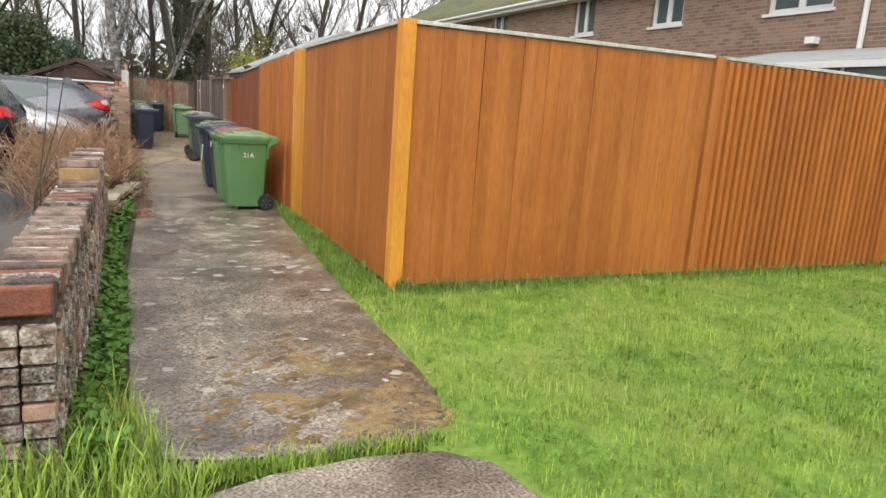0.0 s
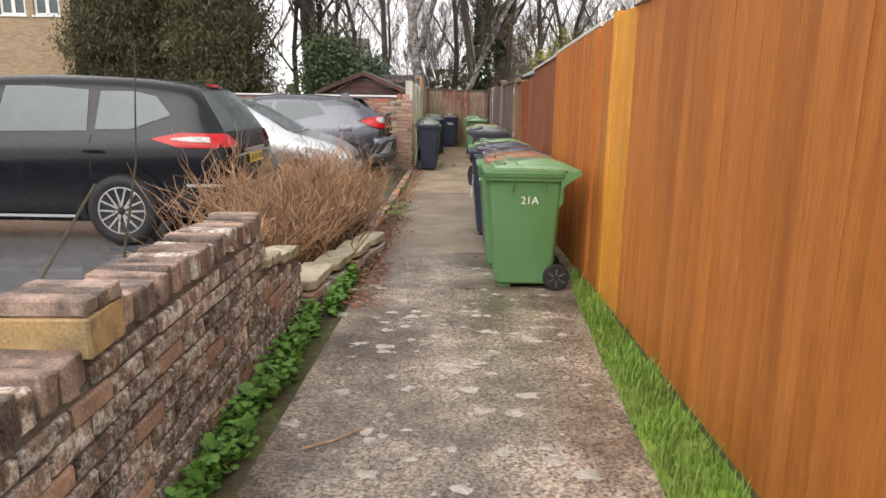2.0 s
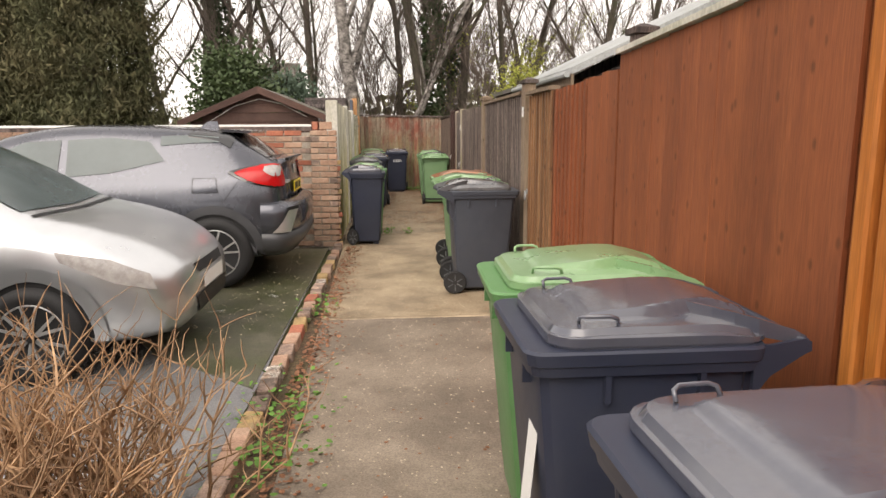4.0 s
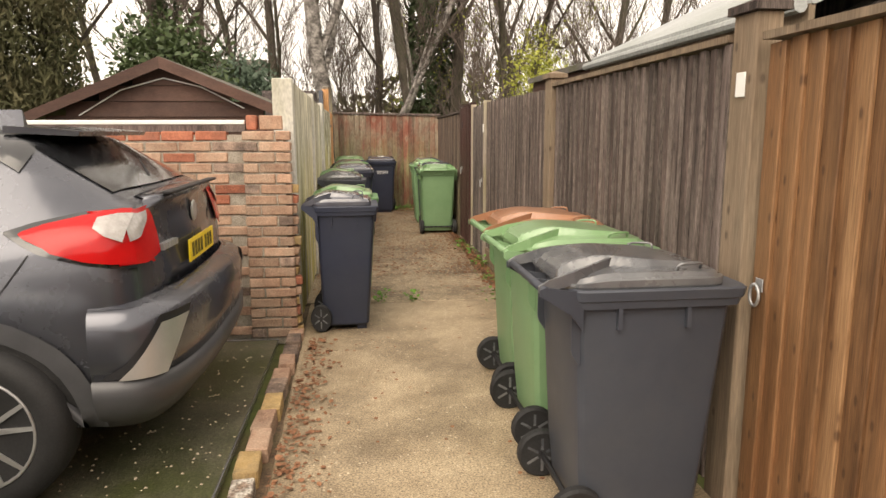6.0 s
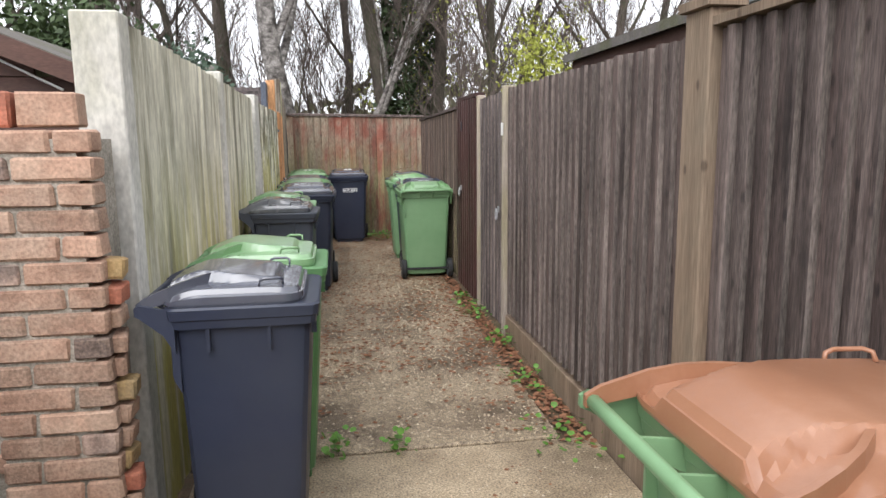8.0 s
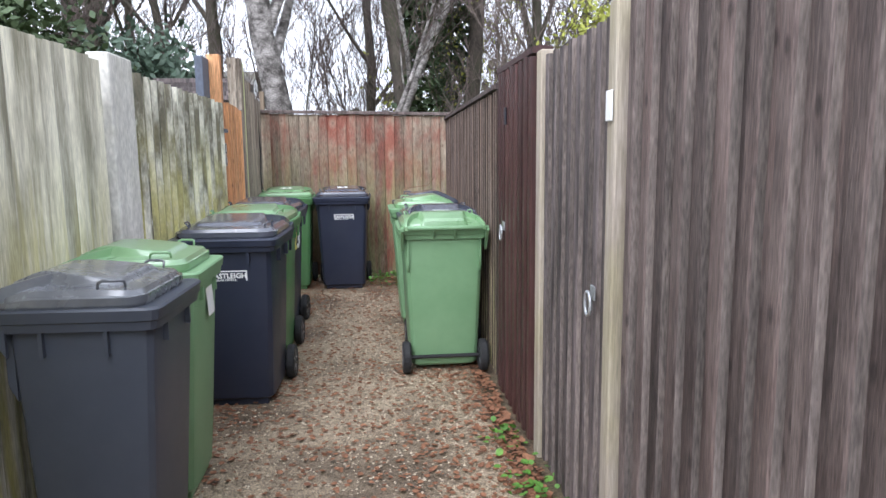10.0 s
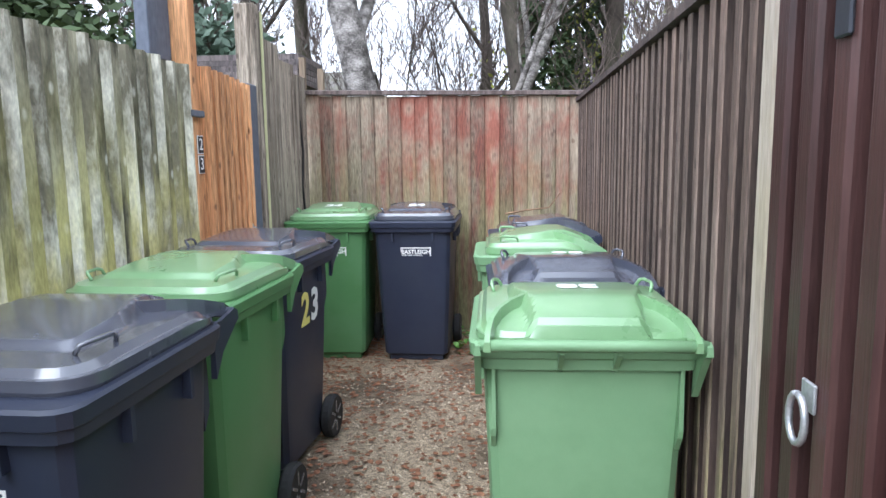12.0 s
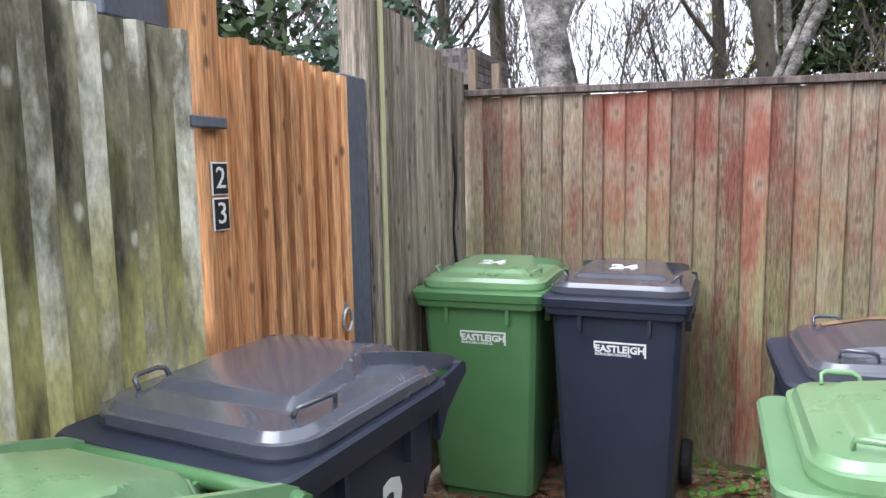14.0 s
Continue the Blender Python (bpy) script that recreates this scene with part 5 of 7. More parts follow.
shell("chrome_strip", tree, [(-0.4, 0.925), (0.4, 0.925)], [(-0.4, 0.955), (0.4, 0.955)], "rear", M["alloy"], black, "", 6, 1, 0.012)
shell("brake_lamp", tree, [(-0.18, 1.575), (0.18, 1.575)], [(-0.18, 1.605), (0.18, 1.605)], "rear", M["redlens"], black, "", 4, 1, 0.02)
shell("bumper_strip", tree, [(-0.7, 0.56), (0, 0.55), (0.7, 0.56)], [(-0.7, 0.60), (0, 0.59), (0.7, 0.60)], "rear", M["alloy"], black, "", 6, 1, 0.01)
shell("windscreen", tree, [(-3.72, -0.62), (-3.76, 0), (-3.72, 0.62)], [(-2.98, -0.56), (-2.96, 0), (-2.98, 0.56)], "top", M["glass"], black, "", 8, 4)

for k in range(7):
    u = -0.20 + 0.062 * k + (0.03 if k > 3 else 0)
    shell("plate_bar", tree, [(u, 0.815), (u + 0.035, 0.815)], [(u, 0.875), (u + 0.035, 0.875)], "rear", M["black"], black, "", 1, 1, 0.013)
# silver hatchback, nose to the path
YA = [(0.0, 0.6, 0.34, 0.66, 0.74, 0.5), (-0.06, 0.78, 0.26, 0.84, 1.0, 0.56), (-0.25, 0.82, 0.2, 0.96, 1.36, 0.56), (-0.5, 0.84, 0.18, 0.98, 1.47, 0.57), (-1.0, 0.85, 0.17, 0.97, 1.51, 0.58), (-1.6, 0.85, 0.17, 0.95, 1.52, 0.59), (-2.05, 0.85, 0.17, 0.94, 1.46, 0.59),
      (-2.5, 0.85, 0.17, 0.93, 1.24, 0.61), (-2.85, 0.85, 0.17, 0.91, 1.02, 0.64), (-3.2, 0.84, 0.18, 0.84, 0.93, 0.63), (-3.5, 0.80, 0.2, 0.74, 0.83, 0.58), (-3.72, 0.68, 0.24, 0.6, 0.69, 0.48), (-3.8, 0.45, 0.32, 0.5, 0.56, 0.34)]
silver, tree = car(pose(-4.38, 14.66, -0.012, 0, 0, 180), "parked silver hatchback, wet, nose towards the path", YA, M["carsilver"], (-0.55, -2.97), 0.30, 6, "plain")
for s, view in ((-1, "-y"), (1, "+y")):
    shell("front_window", tree, [(-2.45, 1.0), (-2.0, 1.0), (-1.5, 1.01)], [(-2.36, 1.12), (-1.95, 1.36), (-1.48, 1.41)], view, M["glass"], silver)
    shell("rear_window", tree, [(-1.42, 1.01), (-1.0, 1.02), (-0.62, 1.06)], [(-1.42, 1.41), (-1.0, 1.41), (-0.7, 1.34)], view, M["glass"], silver)
    shell("headlamp", tree, [(-3.66, 0.54), (-3.45, 0.60), (-3.15, 0.74)], [(-3.62, 0.64), (-3.42, 0.74), (-3.12, 0.80)], view, M["clearlens"], silver, "clear headlamp", 8, 3, 0.012)
    shell("door_seam", tree, [(-2.5, 0.34), (-2.5, 0.92)], [(-2.488, 0.34), (-2.488, 0.92)], view, M["black"], silver, "", 8, 1, 0.004)
    mir = part("mirror", loft([rounded(-0.08, 0.06, -0.09, 0.09, z, 0.03) for z in (0, 0.05, 0.11)] + [rounded(-0.05, 0.03, -0.07, 0.07, 0.13, 0.03)]), M["carsilver"], silver, "silver door mirror")
    mir.matrix_local = pose(-2.28, s * 0.94, 0.97)
shell("windscreen", tree, [(-2.84, -0.6), (-2.9, 0), (-2.84, 0.6)], [(-2.1, -0.52), (-2.08, 0), (-2.1, 0.52)], "top", M["glass"], silver, "", 10, 6)
shell("bonnet_seam", tree, [(-2.93, -0.62), (-2.98, 0), (-2.93, 0.62)], [(-2.9, -0.62), (-2.95, 0), (-2.9, 0.62)], "top", M["black"], silver, "", 10, 1)
shell("grille", tree, [(-0.36, 0.30), (0.36, 0.30)], [(-0.4, 0.42), (0.4, 0.42)], "front", M["black"], silver, "", 8, 3, 0.01)
shell("upper_grille", tree, [(-0.3, 0.56), (0.3, 0.56)], [(-0.34, 0.62), (0.34, 0.62)], "front", M["black"], silver, "", 8, 2, 0.008)
shell("number_plate", tree, [(-0.26, 0.44), (0.26, 0.44)], [(-0.26, 0.54), (0.26, 0.54)], "front", M["white"], silver, "white number plate", 4, 2, 0.02)

# grey crossover, tail to the path
CH = [(0.0, 0.60, 0.46, 0.82, 0.90, 0.5), (-0.025, 0.76, 0.38, 0.98, 1.05, 0.6), (-0.07, 0.83, 0.32, 1.10, 1.19, 0.66), (-0.14, 0.87, 0.28, 1.13, 1.23, 0.64), (-0.36, 0.895, 0.25, 1.10, 1.37, 0.60), (-0.56, 0.90, 0.24, 1.06, 1.48, 0.59), (-0.95, 0.90, 0.22, 1.02, 1.53, 0.60),
      (-1.5, 0.885, 0.2, 1.0, 1.56, 0.62), (-2.2, 0.88, 0.2, 0.98, 1.55, 0.62), (-2.8, 0.885, 0.2, 0.98, 1.40, 0.62), (-3.3, 0.89, 0.2, 0.98, 1.07, 0.7), (-3.9, 0.86, 0.22, 0.9, 0.96, 0.66), (-4.25, 0.74, 0.3, 0.72, 0.78, 0.5), (-4.36, 0.5, 0.38, 0.6, 0.63, 0.35)]
crossover, tree = car(pose(-0.30, 17.17, -0.012), "parked metallic grey crossover car, tail towards the path", CH, M["cargrey"], (-0.64, -3.30), 0.345, 5, "clad")
for s, view in ((-1, "-y"), (1, "+y")):
    shell("rear_door_window", tree, [(-2.0, 1.08), (-1.6, 1.11), (-1.1, 1.22)], [(-2.0, 1.42), (-1.6, 1.44), (-1.25, 1.40)], view, M["glass"], crossover)
    shell("front_door_window", tree, [(-2.95, 1.06), (-2.5, 1.07), (-2.08, 1.08)], [(-2.72, 1.26), (-2.4, 1.40), (-2.06, 1.42)], view, M["glass"], crossover)
    shell("lamp_surround", tree, [(-0.50, 1.10), (-0.36, 1.03), (-0.20, 0.985), (-0.04, 0.955)], [(-0.50, 1.11), (-0.40, 1.14), (-0.25, 1.17), (-0.07, 1.185)], view, M["blackglass"], crossover, "", 12, 4, 0.012)
    shell("tail_lamp", tree, [(-0.44, 1.095), (-0.32, 1.04), (-0.20, 1.0), (-0.045, 0.975)], [(-0.43, 1.105), (-0.35, 1.13), (-0.22, 1.155), (-0.08, 1.175)], view, M["redlens"], crossover, "", 14, 4, 0.022)
    shell("lamp_lens", tree, [(-0.17, 1.115), (-0.13, 1.085), (-0.085, 1.06)], [(-0.165, 1.14), (-0.12, 1.148), (-0.075, 1.155)], view, M["clearlens"], crossover, "", 6, 2, 0.03)
    shell("quarter_window", tree, [(-1.15, 1.36), (-0.85, 1.385), (-0.6, 1.39)], [(-1.15, 1.45), (-0.85, 1.46), (-0.62, 1.44)], view, M["glass"], crossover, "", 8, 3, 0.006)
    shell("flap_gap", tree, [(-0.83, 0.92), (-0.585, 0.92)], [(-0.83, 1.06), (-0.605, 1.06)], view, M["black"], crossover, "", 4, 4, 0.002)
    shell("fuel_flap", tree, [(-0.822, 0.927), (-0.592, 0.927)], [(-0.822, 1.053), (-0.612, 1.053)], view, M["cargrey"], crossover, "", 4, 4, 0.005)
    shell("sill_cladding", tree, [(-3.0, 0.21), (-1.2, 0.21)], [(-3.0, 0.40), (-1.2, 0.40)], view, M["black"], crossover, "", 12, 2, 0.012)
    shell("panel_seam", tree, [(-0.40, 1.03), (-0.50, 0.90), (-0.56, 0.82)], [(-0.394, 1.03), (-0.494, 0.90), (-0.554, 0.82)], view, M["black"], crossover, "", 8, 1, 0.004)
shell("rear_window", tree, [(-0.17, -0.60), (-0.15, 0), (-0.17, 0.60)], [(-0.56, -0.52), (-0.58, 0), (-0.56, 0.52)], "top", M["blackglass"], crossover, "", 12, 6, 0.008)
for s in (-1, 1):
    shell("rear_pillar", tree, [(-0.50, 1.33), (-0.62, 1.40), (-0.9, 1.44)], [(-0.46, 1.43), (-0.6, 1.475), (-0.9, 1.49)], "+y" if s > 0 else "-y", M["blackglass"], crossover, "gloss black rear pillar", 8, 3, 0.007)
part("wiper", tube([(-0.20, 0.0, 1.275), (-0.26, 0.14, 1.315), (-0.36, 0.34, 1.37)], [0.012, 0.008, 0.005], 6), M["black"], crossover)
bm = loft([[(-0.62, -0.5, 1.49), (-0.62, 0.5, 1.49), (-0.34, 0.46, 1.475), (-0.34, -0.46, 1.475)], [(-0.62, -0.5, 1.52), (-0.62, 0.5, 1.52), (-0.33, 0.46, 1.495), (-0.33, -0.46, 1.495)]])
part("roof_spoiler", bm, M["cargrey"], crossover)
bm = loft([[(-0.95, -0.02, 1.53), (-0.95, 0.02, 1.53), (-0.75, 0.02, 1.52), (-0.75, -0.02, 1.52)], [(-0.86, -0.006, 1.60), (-0.86, 0.006, 1.60), (-0.76, 0.006, 1.60), (-0.76, -0.006, 1.60)]])
part("roof_fin", bm, M["cargrey"], crossover)

# tailgate with its jutting lip, narrower above and below the points that overlap the lamps
GATE = [(1.228, -0.13, 0.50), (1.230, 0.0, 0.50), (1.222, 0.040, 0.50), (1.200, 0.032, 0.53), (1.170, 0.0, 0.60), (1.105, 0.002, 0.735), (1.03, 0.006, 0.66), (0.97, 0.014, 0.62), (0.90, 0.024, 0.60), (0.82, 0.034, 0.58), (0.80, 0.0, 0.58)]
verts, faces = [], []
for z, x, hw in GATE:
    verts += [(x - 0.055 * abs(k / 8) ** 2.2 * (hw / 0.6), hw * k / 8, z - 0.012 * abs(k / 8) ** 2 * (z > 1.19)) for k in range(-8, 9)]
verts += [(v[0] - 0.07, v[1], v[2]) for v in verts]
n, rows = 17, len(GATE)
faces = [(r * n + c, r * n + c + 1, (r + 1) * n + c + 1, (r + 1) * n + c) for r in range(rows - 1) for c in range(n - 1)]
o = n * rows
for r in range(rows - 1):
    for c in (0, n - 1):
        faces.append((r * n + c, (r + 1) * n + c, o + (r + 1) * n + c, o + r * n + c))
tailgate = pydata("tailgate", verts, faces, M["cargrey"], crossover, "", True)
part("lip_strip", box(-0.01, -0.47, 1.222, 0.036, 0.47, 1.236, 0.004), M["black"], tailgate)
part("number_plate", box(0.034, -0.26, 0.875, 0.044, 0.26, 0.985, 0.003), M["plate"], tailgate, "yellow number plate")
part("badge", lathe([(0.001, 0.0), (0.045, 0.0), (0.055, 0.006), (0.045, 0.012), (0.001, 0.012)], 20), M["alloy"], tailgate, "plain chrome badge").matrix_local = pose(0.004, 0, 1.10)
for k in range(7):
    u = -0.215 + 0.058 * k + (0.035 if k > 3 else 0)
    part("plate_bar", box(0.0435, u, 0.895, 0.046, u + 0.012, 0.965), M["black"], tailgate)
    part("plate_bar", box(0.0435, u + 0.024, 0.895, 0.046, u + 0.036, 0.965), M["black"], tailgate)
for k in range(5):
    part("model_letter", box(-0.018, -0.55 + 0.042 * k, 0.985, 0.008 + 0.002 * k, -0.522 + 0.042 * k, 1.012), M["alloy"], tailgate)
for s in (-1, 1):
    shell("tail_lamp", tree, [(s * 0.84, 0.975), (s * 0.72, 0.965), (s * 0.58, 0.985)], [(s * 0.82, 1.165), (s * 0.70, 1.175), (s * 0.54, 1.178)], "rear", M["redlens"], crossover, "", 8, 4, 0.016)
    shell("lamp_lens", tree, [(s * 0.80, 1.06), (s * 0.74, 1.07), (s * 0.66, 1.12)], [(s * 0.79, 1.145), (s * 0.72, 1.155), (s * 0.62, 1.16)], "rear", M["clearlens"], crossover, "", 6, 3, 0.026)


def bumper_point(t, z, out):
    """A point of the rear bumper: t runs from one flank round the tail to the other."""
    a = t * math.pi / 2
    return (-0.22 + (0.37 + out) * abs(math.cos(a)) ** 0.45, math.copysign((0.915 + out) * abs(math.sin(a)) ** 0.75, t), z)


def bumper_band(name, profile, material, parent, label=""):
    n = 41
    vs = [bumper_point(-0.999 + 1.998 * k / (n - 1), z, out) for z, out in profile for k in range(n)]
    fs = [(r * n + c, r * n + c + 1, (r + 1) * n + c + 1, (r + 1) * n + c) for r in range(len(profile) - 1) for c in range(n - 1)]
    return pydata(name, vs, fs, material, parent, label, True)


bumper = bumper_band("bumper", [(0.83, -0.10), (0.815, -0.035), (0.79, -0.005), (0.72, 0.012), (0.62, 0.010), (0.53, -0.005), (0.52, -0.03)], M["cargrey"], crossover)
bumper_band("lower_bumper", [(0.53, -0.03), (0.525, 0.008), (0.45, 0.006), (0.38, -0.03), (0.30, -0.10), (0.29, -0.3)], M["cladding"], bumper, "dark grey lower bumper")
for s in (-1, 1):
    for name, z0, z1, w, shift, mtl, out in (("recess", 0.54, 0.775, 0.30, 0.03, "black", 0.014), ("insert", 0.535, 0.745, 0.25, 0.01, "alloy", 0.020)):
        vs = [bumper_point(s * (0.80 + shift - 1.15 * (z - 0.53) + w * (c / 5 - 0.5) * (1.15 - (z - 0.53))), z, out) for z in (z0 + (z1 - z0) * r / 4 for r in range(5)) for c in range(6)]
        pydata(name, vs, [(r * 6 + c, r * 6 + c + 1, (r + 1) * 6 + c + 1, (r + 1) * 6 + c) for r in range(4) for c in range(5)], M[mtl], bumper, "silver insert" if mtl == "alloy" else "", True)


# ---- plants ----
def twigs_mesh(seed, height, base_r, levels, spread, kids, up=0.25, sides=5, crook=0.12, lean=(0, 0), first=0.3, shrink=0.62):
    """A bare branching tree: (trunk and limbs, fine twigs) as vertex and face lists."""
    rgg = random.Random(seed)
    thick, thin = ([], []), ([], [])

    def add(points, radii, store):
        verts, faces = store
        ns = sides if radii[0] > 0.03 else 3
        b = len(verts)
        u = None
        for i, p in enumerate(points):
            d = (points[min(i + 1, len(points) - 1)] - points[max(i - 1, 0)]).normalized()
            u = d.orthogonal().normalized() if u is None else (u - d * u.dot(d)).normalized()
            v = d.cross(u)
            for k in range(ns):
                a = 2 * math.pi * k / ns
                verts.append(p + (u * math.cos(a) + v * math.sin(a)) * radii[i])
        for i in range(len(points) - 1):
            for k in range(ns):
                k2 = (k + 1) % ns
                faces.append((b + i * ns + k, b + i * ns + k2, b + (i + 1) * ns + k2, b + (i + 1) * ns + k))

    def grow(p, d, length, r, level):
        n = 7 if level == 0 else 4
        pts, rad = [p.copy()], [r]
        for i in range(n):
            d = (d + Vector((rgg.uniform(-1, 1), rgg.uniform(-1, 1), rgg.uniform(-1, 1))) * crook + Vector((0, 0, up * 0.12))).normalized()
            p = p + d * (length / n)
            pts.append(p.copy())
            rad.append(r * (1 - 0.72 * (i + 1) / n))
        add(pts, rad, thick if r > 0.02 else thin)
        if level >= levels:
            return
        for k in range(kids[level]):
            f = first + (1 - first) * (k + rgg.random()) / kids[level] if level == 0 else rgg.uniform(0.25, 1.0)
            s = f * n
            i = min(int(s), n - 1)
            q = pts[i].lerp(pts[i + 1], s - i)
            side = Vector((rgg.uniform(-1, 1), rgg.uniform(-1, 1), rgg.uniform(-0.25, 0.6))).normalized()
            dd = (d * (1 - spread) + side * spread + Vector((0, 0, up))).normalized()
            grow(q, dd, length * shrink * rgg.uniform(0.6, 1.05) * (1.0 if level else 0.7), max(0.0085, rad[i] * 0.46), level + 1)

    grow(Vector((0, 0, -0.1)), Vector((lean[0], lean[1], 1)).normalized(), height, base_r, 0)
    return thick, thin


def leaf_cloud(points, size, seed, n=1, flat=0.0):
    """Loose four-cornered leaves about the points."""
    rgg = np.random.RandomState(seed)
    pts = np.repeat(np.array(points, float), n, axis=0)
    k = len(pts)
    a = rgg.normal(size=(k, 3))
    a[:, 2] -= 1.6 * flat
    a /= np.linalg.norm(a, axis=1)[:, None]
    b = np.cross(a, rgg.normal(size=(k, 3)))
    b /= np.linalg.norm(b, axis=1)[:, None]
    s = size * rgg.uniform(0.5, 1.3, (k, 1))
    a, b = a * s * (1 + 0.6 * flat), b * s * (0.55 - 0.3 * flat)
    v = np.stack([pts - a, pts + b, pts + a, pts - b], 1).reshape(-1, 3)
    return v.tolist(), [(4 * i, 4 * i + 1, 4 * i + 2, 4 * i + 3) for i in range(k)]


TREES = {}


def bare_tree(kind, x, y, turn, scale=1.0, label="tall bare winter tree with fine twigs", ivy=0):
    seed, h, r, bark, lean = kind
    if (kind, ivy) not in TREES:
        thick, thin = twigs_mesh(seed, h, r, 4, 0.55, (12, 7, 6, 4), 0.22, 7, 0.12, lean, 0.2)
        ob = thing("tree", pose(x, y, -0.06, 0, 0, turn), label, "tree", "bare trees behind the fence")
        pydata("trunk", *thick, M[bark], ob, "", True)
        pydata("crown", *thin, M["twig"], ob)
        if ivy:
            rgg = random.Random(seed)
            pts = []
            for _ in range(2200):
                z = ivy * rgg.random()
                a = rgg.uniform(0, 6.283)
                q = r * (1.2 - z / h) + abs(rgg.gauss(0, 0.09)) + 0.03
                pts.append((q * math.cos(a) + lean[0] * z, q * math.sin(a) + lean[1] * z, z))
            pydata("ivy", *leaf_cloud(pts, 0.08, seed, 2), M["ivy"], ob, "dark ivy on the trunk")
        ob.scale = (scale,) * 3
        TREES[(kind, ivy)] = ob
        return ob
    ob = copy_thing(TREES[(kind, ivy)], pose(x, y, -0.06, 0, 0, turn))
    ob.scale = (scale,) * 3
    return tagged(ob, label)


T1, T2, T3 = (1, 13.0, 0.22, "bark", (0.03, 0.0)), (2, 12.0, 0.16, "bark", (-0.06, 0.02)), (3, 11.0, 0.13, "bark", (0.08, 0.0))
B1T, B2T = (4, 12.0, 0.24, "birch", (-0.03, 0.0)), (5, 9.5, 0.14, "birch", (0.62, 0.1))
bare_tree(B1T, 0.05, 31.0, 0, 1.0, "tall pale birch with dark patches on its bark")
bare_tree(B2T, 0.45, 31.2, 0, 1.0, "pale birch trunk leaning hard over")
bare_tree(T1, 2.15, 32.0, 40, 1.0, "dark ivy-clad bare tree behind the end fence", 6.0)
bare_tree(T1, 3.2, 33.5, 160, 0.9, "dark ivy-clad bare tree behind the end fence", 6.0)
for i, (k, x, y, s) in enumerate(((T2, -1.6, 33, 1.0), (T3, -3.0, 35, 1.0), (T2, 5.0, 34, 0.9), (T3, 6.6, 37, 1.1), (T2, 8.5, 36, 1.1), (T3, 1.2, 38, 1.2), (T3, 3.8, 42, 1.2), (T2, -5.4, 40, 1.2), (T3, -7.5, 43, 1.3),
                                  (T2, 11.5, 40, 1.2), (T3, 14.5, 38, 1.1), (T3, 7.8, 46, 1.3), (T2, -10.5, 47, 1.3), (T3, -4.2, 36.5, 1.0), (T2, 17.5, 43, 1.2))):
    bare_tree(k, x, y, 67 * i + 20, s)
for i, (x, y, s) in enumerate(((-5.4, 36.5, 1.1), (-9.0, 38.0, 1.1), (-12.5, 40, 1.2))):
    bare_tree(T1, x, y, 90 * i, s, "tall bare tree wrapped in dark ivy", 6.0)


def crown(points_fn, count, seed):
    rgg = random.Random(seed)
    return [points_fn(rgg) for _ in range(count)]


def evergreen(x, y, h, w, seed, n, label="large dense dark evergreen with drooping sprays", mat_name="needle", leaf=0.07):
    ob = thing("evergreen_tree", pose(x, y, -0.06), label, "evergreen tree")
    rgg = random.Random(seed)
    part("trunk", tube([(0, 0, 0), (0.1, 0, h * 0.4), (0, 0.1, h * 0.9)], [0.28, 0.2, 0.05], 8), M["bark"], ob, "", True)
    pts, bt = [], []
    clumps = []
    for i in range(n):
        z = h * (0.05 + 0.95 * rgg.random())
        rad = w * (0.45 + 0.55 * math.sin(math.pi * min(1, 0.25 + 0.75 * z / h))) * (0.75 + 0.45 * noise.noise((x + i * 0.37, z * 0.5, seed)))
        a = rgg.uniform(0, 6.283)
        q = rad * math.sqrt(rgg.uniform(0.35, 1))
        clumps.append((q * math.cos(a), q * math.sin(a), z))
    verts, faces = [], []
    for cx, cy, cz in clumps:
        for _ in range(160 if mat_name == "needle" else 80):
            u = rgg.gauss(0, 0.30), rgg.gauss(0, 0.30), rgg.gauss(-0.1, 0.24)
            pts.append((cx + u[0], cy + u[1], cz + u[2]))
    v, f = leaf_cloud(pts, leaf, seed, 1, 0.8 if mat_name == "needle" else 0.0)
    pydata("crown", v, f, M[mat_name], ob)
    bm = bmesh.new()
    for cx, cy, cz in clumps[::3]:
        tube([(0, 0, max(0.2, cz - 0.5)), (cx * 0.6, cy * 0.6, cz), (cx, cy, cz + 0.1)], [0.04, 0.025, 0.008], 4, bm, False)
    part("framework", bm, M["bark"], ob)
    return ob


evergreen(-7.6, 30.0, 9.5, 2.2, 3, 520)
evergreen(-9.6, 31.6, 10.0, 2.4, 9, 460)
evergreen(-11.2, 30.2, 9.5, 2.2, 4, 460)
evergreen(-2.2, 30.2, 3.1, 1.2, 6, 130, "grey-green shrub behind the pale fence", "holly", 0.07)
evergreen(-3.2, 28.0, 3.5, 1.3, 7, 140, "dark green holly bush behind the pale fence", "ivy", 0.07)
evergreen(4.1, 27.2, 2.95, 0.2, 8, 60, "small pointed golden conifer beyond the fence", "yellowleaf", 0.04)


